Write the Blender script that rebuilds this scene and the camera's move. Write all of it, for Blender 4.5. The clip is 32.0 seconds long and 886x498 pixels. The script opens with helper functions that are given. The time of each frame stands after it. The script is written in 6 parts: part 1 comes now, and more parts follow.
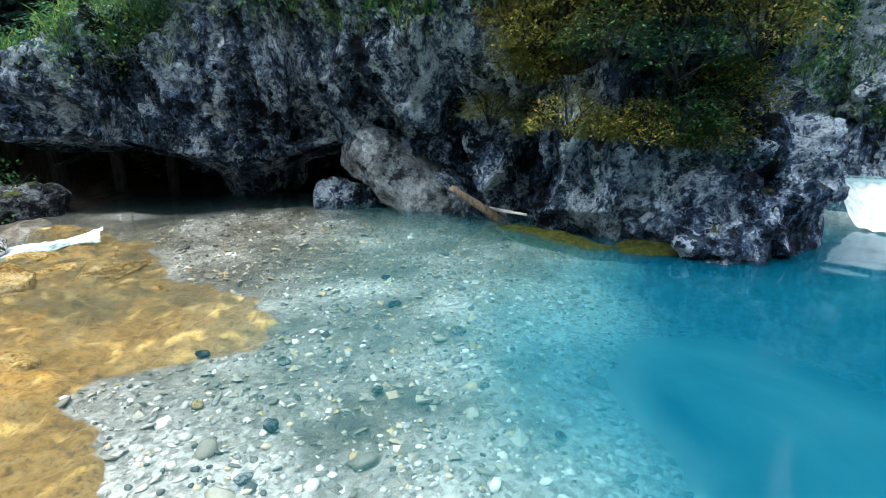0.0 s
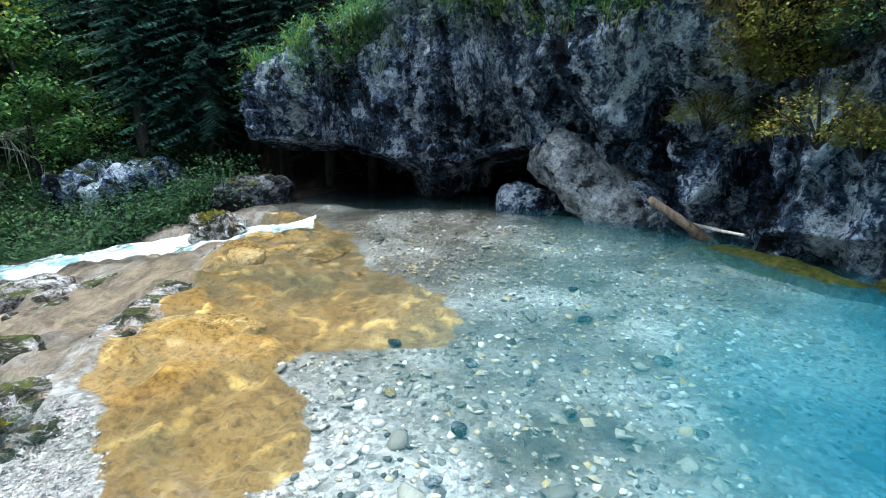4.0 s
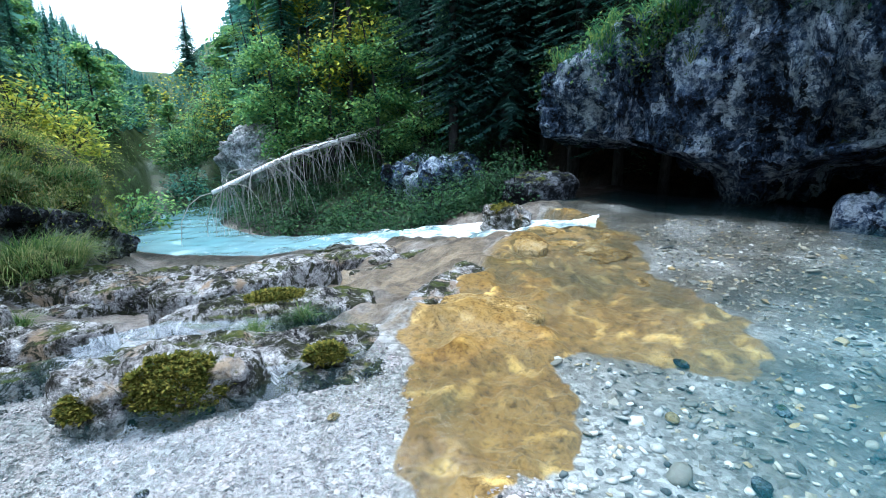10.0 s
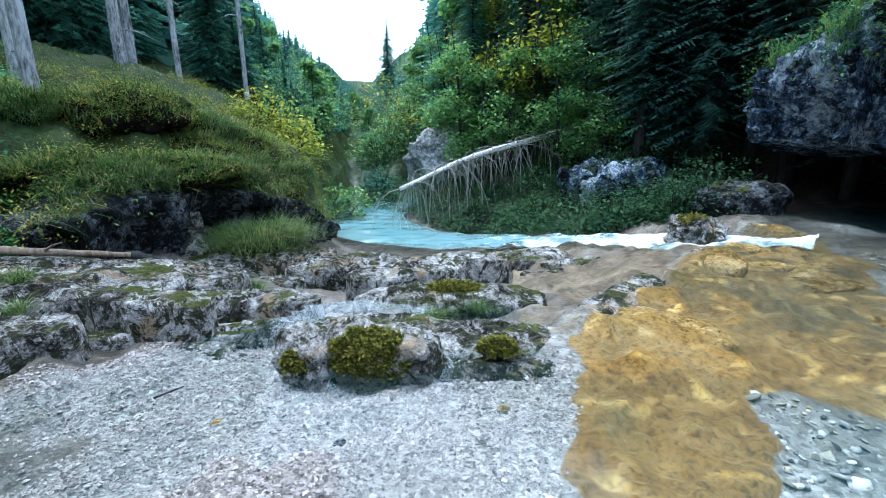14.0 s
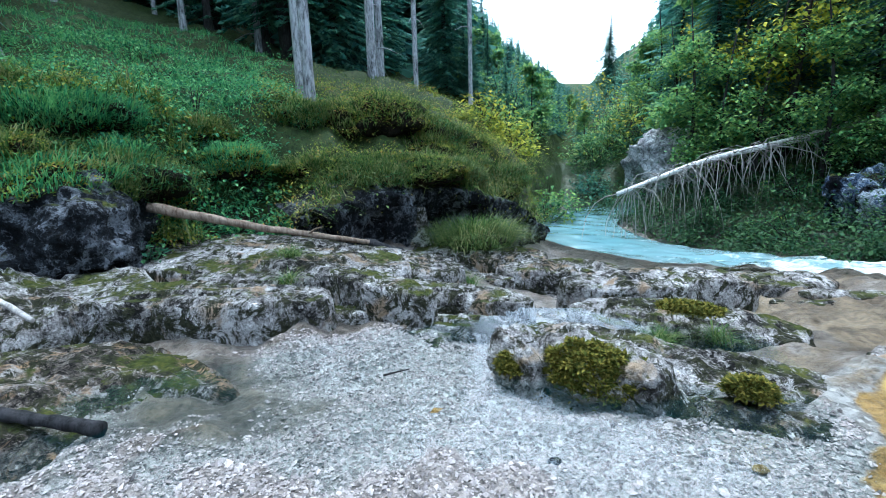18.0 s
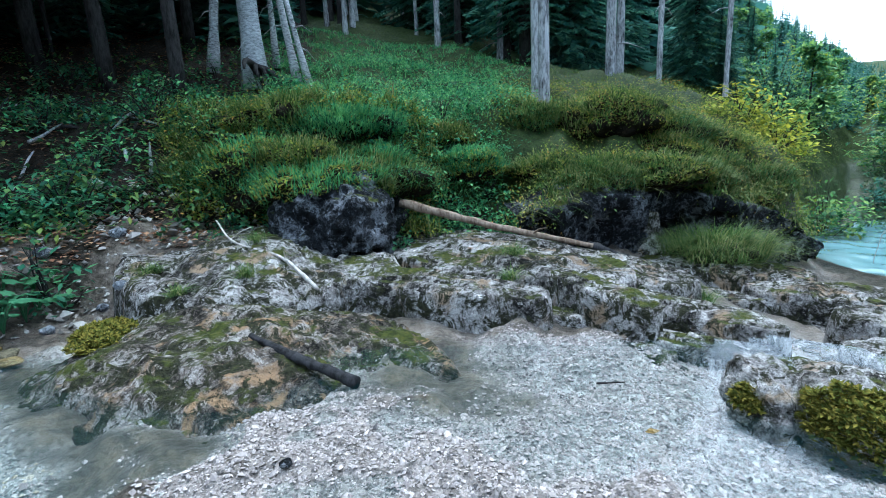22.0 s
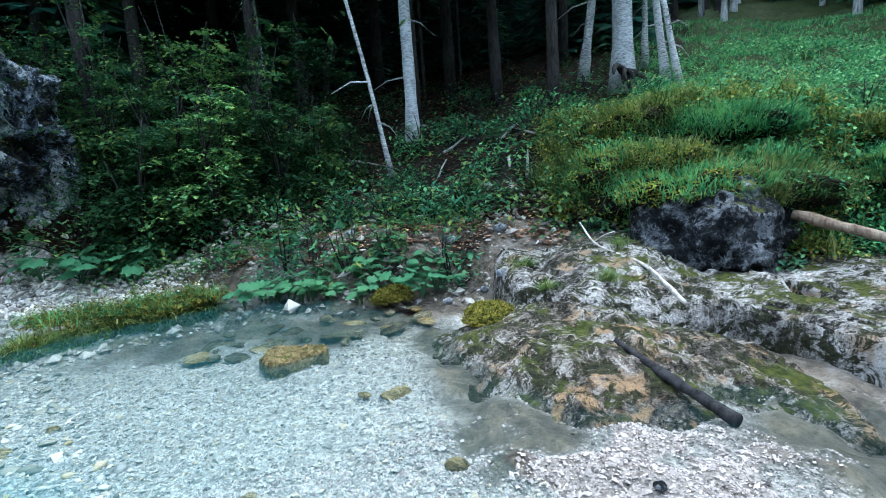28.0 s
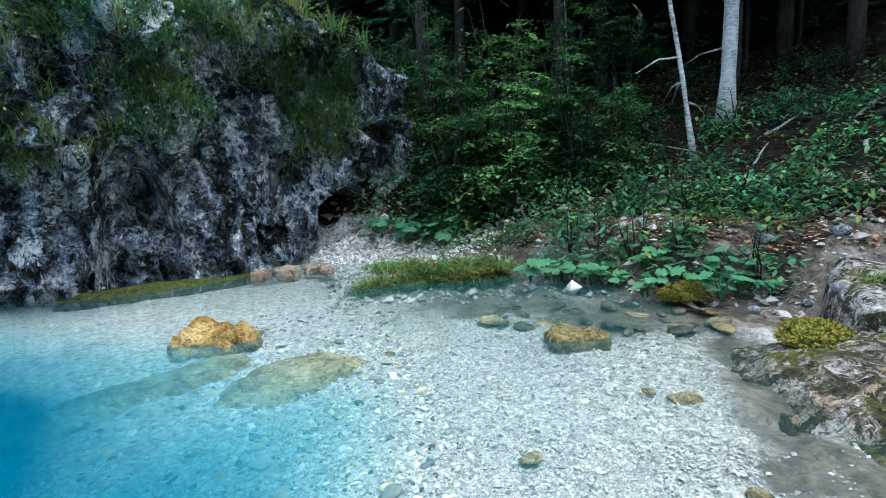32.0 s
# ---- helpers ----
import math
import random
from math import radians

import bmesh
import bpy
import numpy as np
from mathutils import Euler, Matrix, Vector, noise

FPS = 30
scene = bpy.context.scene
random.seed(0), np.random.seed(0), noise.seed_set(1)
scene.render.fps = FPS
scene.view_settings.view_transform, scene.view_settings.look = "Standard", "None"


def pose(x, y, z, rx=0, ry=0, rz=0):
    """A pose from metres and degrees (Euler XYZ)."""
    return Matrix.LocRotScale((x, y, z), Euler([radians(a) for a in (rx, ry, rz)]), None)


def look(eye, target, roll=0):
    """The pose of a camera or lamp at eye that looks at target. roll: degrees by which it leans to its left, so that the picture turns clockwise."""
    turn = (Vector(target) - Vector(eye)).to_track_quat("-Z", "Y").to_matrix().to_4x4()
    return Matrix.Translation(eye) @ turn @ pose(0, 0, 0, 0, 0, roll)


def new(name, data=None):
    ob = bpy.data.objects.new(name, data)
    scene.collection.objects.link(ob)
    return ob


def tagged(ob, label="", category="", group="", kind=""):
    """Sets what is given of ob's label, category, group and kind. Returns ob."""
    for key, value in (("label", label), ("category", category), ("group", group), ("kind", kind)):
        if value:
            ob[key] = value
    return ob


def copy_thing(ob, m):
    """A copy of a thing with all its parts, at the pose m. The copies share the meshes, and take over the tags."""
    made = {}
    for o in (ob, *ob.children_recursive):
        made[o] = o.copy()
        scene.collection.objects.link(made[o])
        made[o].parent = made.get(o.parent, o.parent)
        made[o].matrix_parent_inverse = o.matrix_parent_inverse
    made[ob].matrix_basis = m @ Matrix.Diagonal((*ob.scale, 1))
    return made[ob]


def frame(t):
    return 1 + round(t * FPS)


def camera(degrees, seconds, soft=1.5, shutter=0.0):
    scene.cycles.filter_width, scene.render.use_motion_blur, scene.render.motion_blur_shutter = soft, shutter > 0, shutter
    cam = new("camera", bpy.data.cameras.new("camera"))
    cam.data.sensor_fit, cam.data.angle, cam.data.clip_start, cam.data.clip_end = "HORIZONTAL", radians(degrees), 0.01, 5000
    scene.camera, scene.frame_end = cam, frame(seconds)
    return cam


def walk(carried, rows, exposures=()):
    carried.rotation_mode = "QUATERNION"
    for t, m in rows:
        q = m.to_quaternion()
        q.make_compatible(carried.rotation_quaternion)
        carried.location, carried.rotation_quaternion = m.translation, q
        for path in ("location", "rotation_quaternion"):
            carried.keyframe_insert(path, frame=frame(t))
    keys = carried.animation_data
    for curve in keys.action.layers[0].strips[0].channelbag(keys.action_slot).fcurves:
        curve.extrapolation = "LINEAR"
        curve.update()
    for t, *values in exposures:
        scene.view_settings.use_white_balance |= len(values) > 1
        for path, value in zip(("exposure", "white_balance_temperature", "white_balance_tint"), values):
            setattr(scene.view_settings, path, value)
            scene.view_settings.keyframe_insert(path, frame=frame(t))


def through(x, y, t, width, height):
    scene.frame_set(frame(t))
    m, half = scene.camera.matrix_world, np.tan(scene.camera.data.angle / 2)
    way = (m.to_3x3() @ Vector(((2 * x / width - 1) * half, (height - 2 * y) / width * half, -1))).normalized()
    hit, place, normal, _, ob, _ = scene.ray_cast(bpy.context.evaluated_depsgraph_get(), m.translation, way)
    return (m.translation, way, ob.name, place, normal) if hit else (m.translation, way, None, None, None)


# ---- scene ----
EXPOSURES = [(0.0, 1.38, 6350, 3), (3.5, 1.34, 6000, 4), (7.0, 1.32, 5650, 7), (12.0, 1.08, 5300, 4), (19.0, 1.06, 5350, 3), (25.0, 1.06, 5350, 2), (28.0, 1.40, 5550, 3), (32.0, 1.42, 5850, 5)]
cam = camera(84.5, 32.0, soft=0.9)
PATH = [
    (0.0, pose(0.000, 0.000, 1.800, 74.49, -0.03, 0.55)),
    (0.5, pose(-0.037, 0.022, 1.786, 74.76, -0.09, 3.27)),
    (1.0, pose(-0.082, 0.041, 1.776, 75.07, -0.30, 5.58)),
    (1.5, pose(-0.117, 0.056, 1.770, 75.28, -0.37, 8.03)),
    (2.0, pose(-0.154, 0.076, 1.762, 75.39, -0.42, 10.54)),
    (2.5, pose(-0.192, 0.098, 1.750, 75.44, -0.37, 13.12)),
    (3.0, pose(-0.235, 0.130, 1.731, 75.47, -0.37, 15.71)),
    (3.5, pose(-0.270, 0.166, 1.719, 75.44, -0.33, 18.20)),
    (5.5, pose(-0.403, 0.258, 1.686, 75.47, -0.53, 26.63)),
    (6.0, pose(-0.418, 0.264, 1.686, 75.65, -0.56, 28.47)),
    (6.5, pose(-0.437, 0.259, 1.686, 75.85, -0.72, 30.25)),
    (7.0, pose(-0.448, 0.253, 1.686, 76.01, -0.77, 32.29)),
    (7.5, pose(-0.459, 0.247, 1.684, 75.95, -0.68, 34.97)),
    (8.0, pose(-0.471, 0.240, 1.682, 75.75, -0.52, 38.05)),
    (8.5, pose(-0.467, 0.224, 1.682, 75.55, -0.14, 41.45)),
    (9.0, pose(-0.457, 0.208, 1.685, 75.41, 0.30, 45.10)),
    (9.5, pose(-0.449, 0.185, 1.692, 75.30, 0.68, 48.79)),
    (10.0, pose(-0.452, 0.161, 1.696, 75.27, 0.75, 52.25)),
    (10.5, pose(-0.443, 0.148, 1.690, 75.43, 0.86, 55.41)),
    (11.0, pose(-0.448, 0.139, 1.689, 75.54, 0.90, 58.04)),
    (11.5, pose(-0.452, 0.128, 1.689, 75.56, 0.86, 60.36)),
    (12.0, pose(-0.455, 0.112, 1.688, 75.56, 0.78, 62.44)),
    (12.5, pose(-0.462, 0.093, 1.689, 75.57, 0.61, 64.48)),
    (13.0, pose(-0.459, 0.077, 1.688, 75.66, 0.52, 66.73)),
    (13.5, pose(-0.452, 0.057, 1.690, 75.75, 0.55, 69.25)),
    (14.0, pose(-0.444, 0.038, 1.695, 75.86, 0.74, 72.16)),
    (14.5, pose(-0.435, 0.013, 1.699, 75.97, 0.90, 75.33)),
    (15.0, pose(-0.441, -0.008, 1.696, 76.02, 1.16, 78.69)),
    (15.5, pose(-0.460, -0.039, 1.687, 76.10, 1.28, 82.05)),
    (17.5, pose(-0.632, -0.105, 1.652, 76.62, 1.44, 93.38)),
    (18.0, pose(-0.639, -0.112, 1.655, 76.72, 1.45, 96.00)),
    (18.5, pose(-0.633, -0.115, 1.663, 76.77, 1.49, 98.88)),
    (19.0, pose(-0.627, -0.106, 1.669, 76.72, 1.75, 102.08)),
    (19.5, pose(-0.624, -0.099, 1.672, 76.64, 2.08, 105.50)),
    (20.0, pose(-0.621, -0.101, 1.674, 76.68, 2.40, 108.95)),
    (20.5, pose(-0.622, -0.102, 1.675, 76.78, 2.70, 112.34)),
    (21.0, pose(-0.611, -0.099, 1.677, 77.00, 3.00, 115.60)),
    (21.5, pose(-0.607, -0.093, 1.675, 77.31, 3.10, 118.85)),
    (22.0, pose(-0.582, -0.092, 1.676, 77.77, 2.89, 122.00)),
    (22.5, pose(-0.552, -0.102, 1.685, 78.13, 2.57, 125.14)),
    (23.0, pose(-0.534, -0.118, 1.690, 78.44, 2.43, 128.33)),
    (23.5, pose(-0.525, -0.139, 1.696, 78.71, 2.52, 131.35)),
    (24.0, pose(-0.528, -0.171, 1.697, 78.99, 2.68, 134.14)),
    (24.5, pose(-0.512, -0.203, 1.703, 79.35, 2.55, 136.66)),
    (25.0, pose(-0.493, -0.231, 1.705, 79.63, 2.48, 139.44)),
    (25.5, pose(-0.465, -0.242, 1.710, 79.73, 2.68, 143.08)),
    (27.5, pose(-0.396, -0.311, 1.705, 80.36, 3.94, 157.56)),
    (28.0, pose(-0.368, -0.307, 1.722, 80.54, 4.22, 160.47)),
    (28.5, pose(-0.336, -0.302, 1.737, 80.66, 4.35, 163.65)),
    (29.0, pose(-0.297, -0.294, 1.750, 80.69, 4.25, 167.32)),
    (29.5, pose(-0.266, -0.293, 1.762, 80.56, 3.90, 171.57)),
    (30.0, pose(-0.246, -0.288, 1.761, 80.47, 3.66, 176.13)),
    (30.5, pose(-0.234, -0.287, 1.762, 80.37, 3.43, 180.69)),
    (31.0, pose(-0.204, -0.275, 1.762, 80.33, 3.24, 184.83)),
    (31.5, pose(-0.177, -0.263, 1.769, 80.31, 3.10, 188.65)),
    (32.0, pose(-0.147, -0.241, 1.770, 80.43, 2.96, 192.20)),
]
walk(cam, PATH, EXPOSURES)

# ---- sky and sun: bright overcast, the light comes down the valley ----
world = bpy.data.worlds.new("sky")
scene.world = world
world.use_nodes = True
wn = world.node_tree.nodes
wl = world.node_tree.links
sky = wn.new("ShaderNodeTexSky")
sky.sky_type = "NISHITA"
sky.sun_disc = False
sky.sun_elevation, sky.sun_rotation = radians(70), radians(-102)
sky.dust_density, sky.air_density = 4.0, 1.0
haze = wn.new("ShaderNodeMix")
haze.data_type = "RGBA"
haze.inputs["Factor"].default_value = 0.45
haze.inputs[7].default_value = (9.5, 10.3, 11.0, 1)
wl.new(sky.outputs[0], haze.inputs[6])
wl.new(haze.outputs[2], wn["Background"].inputs[0])
wn["Background"].inputs[1].default_value = 0.22
sun = new("sun", bpy.data.lights.new("sun", "SUN"))
sun.data.energy, sun.data.angle, sun.data.color = 1.4, radians(20), (1.0, 0.96, 0.9)
sun.matrix_world = look((-14, -3, 40), (0, 0, 0))

# ---- arithmetic ----
RNG = np.random.default_rng(7)


def lattice(ix, iy, iz, seed):
    """A random number in 0..1 for each cell."""
    h = (ix * 374761393 + iy * 668265263 + iz * 2147483647 + seed * 1274126177) & 0xFFFFFFFF
    h = ((h ^ (h >> 13)) * 1274126177) & 0xFFFFFFFF
    h = ((h ^ (h >> 15)) * 2246822519) & 0xFFFFFFFF
    return ((h ^ (h >> 16)) & 0xFFFFFF) / float(0xFFFFFF)


def vnoise(p, scale=1.0, seed=0):
    """Smooth noise in -1..1 at the points p (n x 3)."""
    q = np.asarray(p, float) * scale + 1000.0
    i = np.floor(q).astype(np.int64)
    f = q - i
    f = f * f * (3 - 2 * f)
    out = np.zeros(len(q))
    for a in (0, 1):
        for b in (0, 1):
            for c in (0, 1):
                w = (f[:, 0] if a else 1 - f[:, 0]) * (f[:, 1] if b else 1 - f[:, 1]) * (f[:, 2] if c else 1 - f[:, 2])
                out += w * lattice(i[:, 0] + a, i[:, 1] + b, i[:, 2] + c, seed)
    return out * 2 - 1


def fbm(p, scale=1.0, octaves=4, gain=0.5, seed=0):
    out, amp = np.zeros(len(p)), 1.0
    for k in range(octaves):
        out += amp * vnoise(p, scale * 2.03 ** k, seed + k * 17)
        amp *= gain
    return out


def ridged(p, scale=1.0, octaves=4, gain=0.55, seed=0):
    out, amp = np.zeros(len(p)), 1.0
    for k in range(octaves):
        out += amp * (1 - 2 * np.abs(vnoise(p, scale * 2.1 ** k, seed + k * 31)))
        amp *= gain
    return out


def facets(p, scale=1.0, seed=0, warp=0.25):
    """Broken planes: each cell of the rock has its own tilt and offset."""
    q = np.asarray(p, float) * scale + 500.0
    q = q + warp * np.stack([vnoise(q, 1.3, seed + k) for k in (1, 2, 3)], -1)
    i = np.floor(q).astype(np.int64)
    best, out = np.full(len(q), 9.0), np.zeros(len(q))
    for a in (-1, 0, 1):
        for b in (-1, 0, 1):
            for c in (-1, 0, 1):
                h = [lattice(i[:, 0] + a, i[:, 1] + b, i[:, 2] + c, seed + 11 * k) - 0.5 for k in range(7)]
                d = q - (i + [a, b, c] + 0.5 + 0.8 * np.stack(h[:3], -1))
                d2 = (d * d).sum(1)
                v = 1.5 * (d[:, 0] * h[3] + d[:, 1] * h[4] + d[:, 2] * h[5]) + 0.9 * h[6]
                out = np.where(d2 < best, v, out)
                best = np.minimum(best, d2)
    return out


def smooth(a, b, x):
    t = np.clip((x - a) / (b - a), 0, 1)
    return t * t * (3 - 2 * t)


def polar(a, r, z=0.0):
    """A place by its bearing (degrees to the left of +y), distance and height."""
    return (-math.sin(radians(a)) * r, math.cos(radians(a)) * r, z)


name_kept = {}


def mesh_of(name, verts, faces, mat, smoothed=True):
    me = bpy.data.meshes.new(name)
    verts = np.asarray(verts, np.float32)
    faces = np.asarray(faces, np.int32)
    at, inverse = np.unique(faces, return_inverse=True)
    if len(at) < len(verts):
        name_kept[name] = at
        verts, faces = verts[at], inverse.reshape(faces.shape).astype(np.int32)
    k = faces.shape[1]
    me.vertices.add(len(verts))
    me.vertices.foreach_set("co", verts.ravel())
    me.loops.add(faces.size)
    me.loops.foreach_set("vertex_index", faces.ravel())
    me.polygons.add(len(faces))
    me.polygons.foreach_set("loop_start", np.arange(0, faces.size, k, dtype=np.int32))
    me.polygons.foreach_set("loop_total", np.full(len(faces), k, np.int32))
    me.polygons.foreach_set("use_smooth", np.full(len(faces), smoothed))
    me.update(calc_edges=True)
    me.validate()
    if mat:
        me.materials.append(mat)
    return me


def solid(name, verts, faces, mat, parent=None, label="", smoothed=True):
    ob = new(name, mesh_of(name, verts, faces, mat, smoothed))
    if parent:
        ob.parent = parent
    return tagged(ob, label)


def weights(ob, name, values):
    at = ob.data.attributes.new(name, "FLOAT", "POINT")
    values = np.asarray(values, np.float32)
    if len(values) > len(ob.data.vertices):
        values = values[name_kept[ob.name]]
    at.data.foreach_set("value", values)


def grid_faces(n, m, closed=False):
    """Quads for n rows of m points."""
    i, j = np.meshgrid(np.arange(n - 1), np.arange(m if closed else m - 1), indexing="ij")
    j2 = (j + 1) % m
    return np.stack([i * m + j, i * m + j2, (i + 1) * m + j2, (i + 1) * m + j], -1).reshape(-1, 4)


def ico(level):
    bm = bmesh.new()
    bmesh.ops.create_icosphere(bm, subdivisions=level, radius=1)
    v = np.array([a.co for a in bm.verts])
    f = np.array([[a.index for a in q.verts] for q in bm.faces])
    bm.free()
    return v, f


def catmull(points, n):
    """n points along a smooth line through the given ones."""
    p = np.asarray(points, float)
    p = np.vstack([2 * p[0] - p[1], p, 2 * p[-1] - p[-2]])
    u = np.linspace(0, len(p) - 3 - 1e-6, n)
    i = np.floor(u).astype(int)
    t = (u - i)[:, None]
    a, b, c, d = p[i], p[i + 1], p[i + 2], p[i + 3]
    return 0.5 * (2 * b + (c - a) * t + (2 * a - 5 * b + 4 * c - d) * t ** 2 + (3 * b - a - 3 * c + d) * t ** 3)


def tube(points, radii, sides=8, rough=0.0, seed=0):
    """Verts and quads of a round limb along the points."""
    p = np.asarray(points, float)
    radii = np.broadcast_to(np.asarray(radii, float), (len(p),))
    t = np.gradient(p, axis=0)
    t /= np.linalg.norm(t, axis=1)[:, None] + 1e-9
    ref = np.where(np.abs(t[:, 2:]) < 0.9, [[0, 0, 1.0]], [[1.0, 0, 0]])
    u = np.cross(t, ref)
    u /= np.linalg.norm(u, axis=1)[:, None]
    w = np.cross(t, u)
    a = np.arange(sides) * 2 * np.pi / sides
    v = p[:, None] + radii[:, None, None] * (np.cos(a)[None, :, None] * u[:, None] + np.sin(a)[None, :, None] * w[:, None])
    v = v.reshape(-1, 3)
    if rough:
        c = np.repeat(p, sides, 0)
        v = c + (v - c) * (1 + rough * fbm(v, 3.0 / max(radii.max(), 0.02) * 0.3, 3, seed=seed))[:, None]
    f = grid_faces(len(p), sides, True)
    n = len(v)
    caps = []
    v = np.vstack([v, p[:1], p[-1:]])
    for j in range(sides):
        caps.append([n, (j + 1) % sides, j, j])
        caps.append([n + 1, n - sides + j, n - sides + (j + 1) % sides, n - sides + (j + 1) % sides])
    return v, f, np.array(caps)


def tubes(list_of, sides=6, rough=0.0):
    """Many limbs in one mesh, as triangles."""
    vs, fs, n = [], [], 0
    for k, (pts, rad) in enumerate(list_of):
        v, f, c = tube(pts, rad, sides, rough, k)
        tri = np.vstack([f[:, [0, 1, 2]], f[:, [0, 2, 3]], c[:, :3]])
        vs.append(v)
        fs.append(tri + n)
        n += len(v)
    return np.vstack(vs), np.vstack(fs)


def rot_any(n, rng):
    """n random turns."""
    q = rng.normal(size=(n, 4))
    q /= np.linalg.norm(q, axis=1)[:, None]
    w, x, y, z = q.T
    return np.stack([np.stack([1 - 2 * (y * y + z * z), 2 * (x * y - z * w), 2 * (x * z + y * w)], -1),
                     np.stack([2 * (x * y + z * w), 1 - 2 * (x * x + z * z), 2 * (y * z - x * w)], -1),
                     np.stack([2 * (x * z - y * w), 2 * (y * z + x * w), 1 - 2 * (x * x + y * y)], -1)], -2)


def leaves(centres, size, rng, droop=0.3, broad=0.55, flat=0.5):
    """Folded leaves of two triangles, one at each place."""
    n = len(centres)
    size = np.broadcast_to(size, (n,)) * rng.uniform(0.6, 1.3, n)
    yaw = rng.uniform(0, 2 * np.pi, n)
    d = np.stack([np.cos(yaw), np.sin(yaw), rng.normal(-droop, flat, n)], -1)
    d /= np.linalg.norm(d, axis=1)[:, None]
    s = np.cross(d, [0, 0, 1.0]) + rng.normal(0, 0.3 * flat, (n, 3))
    s /= np.linalg.norm(s, axis=1)[:, None] + 1e-9
    up = np.cross(s, d)
    L = size[:, None]
    base, tip = centres, centres + d * L
    left = centres + d * L * 0.45 + s * L * broad * 0.5 + up * L * 0.06
    right = centres + d * L * 0.45 - s * L * broad * 0.5 + up * L * 0.06
    v = np.stack([base, left, tip, right], 1).reshape(-1, 3)
    k = np.arange(n)[:, None] * 4
    f = np.concatenate([k + [0, 2, 1], k + [0, 3, 2]])
    return v, f


def blades(feet, length, rng, lean=0.7, width=0.012, way=None):
    """Bent grass blades with three segments each."""
    n = len(feet)
    length = np.broadcast_to(length, (n,)) * rng.uniform(0.55, 1.25, n)
    yaw = rng.uniform(0, 2 * np.pi, n)
    d = np.stack([np.cos(yaw), np.sin(yaw), 0 * yaw], -1)
    if way is not None:
        d = d * 0.7 + way
        d /= np.linalg.norm(d, axis=1)[:, None] + 1e-9
    s = np.stack([-d[:, 1], d[:, 0], 0 * yaw], -1)
    lean = rng.uniform(0.3, 1.3, n) * lean
    rows = []
    for k, u in enumerate((0, 0.4, 0.75, 1.0)):
        p = feet + d * (length * lean * u ** 1.8)[:, None]
        p[:, 2] += length * (u - 0.55 * lean * u ** 2.2)
        w = width * (1 - u) ** 0.6 * (length / 0.3) ** 0.4
        if u < 1:
            rows += [p + s * w[:, None], p - s * w[:, None]]
        else:
            rows.append(p)
    v = np.stack(rows, 1).reshape(-1, 3)
    k = np.arange(n)[:, None] * 7
    f = np.concatenate([k + [0, 1, 2], k + [1, 3, 2], k + [2, 3, 4], k + [3, 5, 4], k + [4, 5, 6]])
    return v, f


def join(*parts):
    vs, fs, n = [], [], 0
    for v, f in parts:
        vs.append(v)
        fs.append(f + n)
        n += len(v)
    return np.vstack(vs), np.vstack(fs)


# ---- the plan ----
def rows_of(text):
    return np.array([[float(w) for w in line.split()] for line in text.strip().splitlines()])


# bearing, distance of the bank's foot, its height, first rise, its width, slope beyond
BANK = rows_of("""
-180 9.3 0.55 1.2 3.0 0.42
-172 9.6 0.38 1.2 3.0 0.44
-160 10.8 0.45 4.0 2.0 0.5
-145 12.0 0.0 5.0 2.5 0.5
-122 12.5 0.0 5.5 2.5 0.5
-70 14.0 0.2 5.5 3.0 0.5
-45 15.0 0.6 5.5 3.0 0.5
-28 12.0 0.2 5.5 3.0 0.6
0 13.2 0.0 6.0 3.0 0.65
30 13.4 0.0 5.5 2.0 0.6
38 14.0 0.0 4.5 2.0 0.6
44 15.2 -0.3 3.5 3.0 0.55
54 13.8 -0.9 1.3 3.5 0.30
64 15.2 -1.2 1.6 4.5 0.28
73 17.5 -1.4 1.6 5.0 0.22
77 21.5 -1.55 1.4 4.0 0.16
80 23.0 -1.6 1.4 5.0 0.10
83 22.5 -1.6 1.6 5.0 0.10
85 14.6 -1.35 1.4 2.2 0.14
89 12.3 -0.95 1.8 1.8 0.13
95 10.8 -0.7 2.3 2.0 0.14
103 9.4 -0.45 2.4 2.3 0.18
111 8.7 -0.2 2.2 2.6 0.21
120 8.7 0.1 2.0 3.0 0.30
130 7.9 0.3 1.7 1.9 0.34
142 8.2 0.55 1.5 2.2 0.36
155 8.4 0.75 0.8 2.0 0.40
168 8.4 0.85 0.8 3.0 0.42
180 9.3 0.55 1.2 3.0 0.42
""")


def west_of_dam(x, y):
    return (x + 2.6) * -0.87 + (y - 1.0) * -0.493


RIVER = catmull([(-5.3, 7.2, 0.0), (-6.6, 6.5, -0.26), (-8.7, 6.1, -0.62), (-10.3, 5.1, -0.92), (-12.6, 3.4, -1.22),
                 (-15.5, 2.5, -1.4), (-19.0, 3.0, -1.58), (-22.5, 5.4, -1.7), (-25.5, 9.5, -1.8), (-31, 19, -2.0)], 160)
RIVER_HALF = np.interp(np.arange(160) / 159 * 9, np.arange(10), [0.3, 0.85, 0.65, 0.7, 1.0, 1.4, 1.3, 1.2, 1.2, 1.4])


# edge of the ochre sinter, as distance from the dam's line
LOBE_Y = [0.9, 1.3, 1.65, 2.1, 2.6, 2.85, 3.25, 3.5, 3.7, 4.1, 4.85, 5.05, 5.6, 6.95, 7.6]
LOBE_Q = [-0.45, -0.75, -0.95, -1.15, -1.15, -0.84, -1.29, -1.7, -2.1, -2.45, -2.55, -2.0, -1.65, -1.45, -0.85]


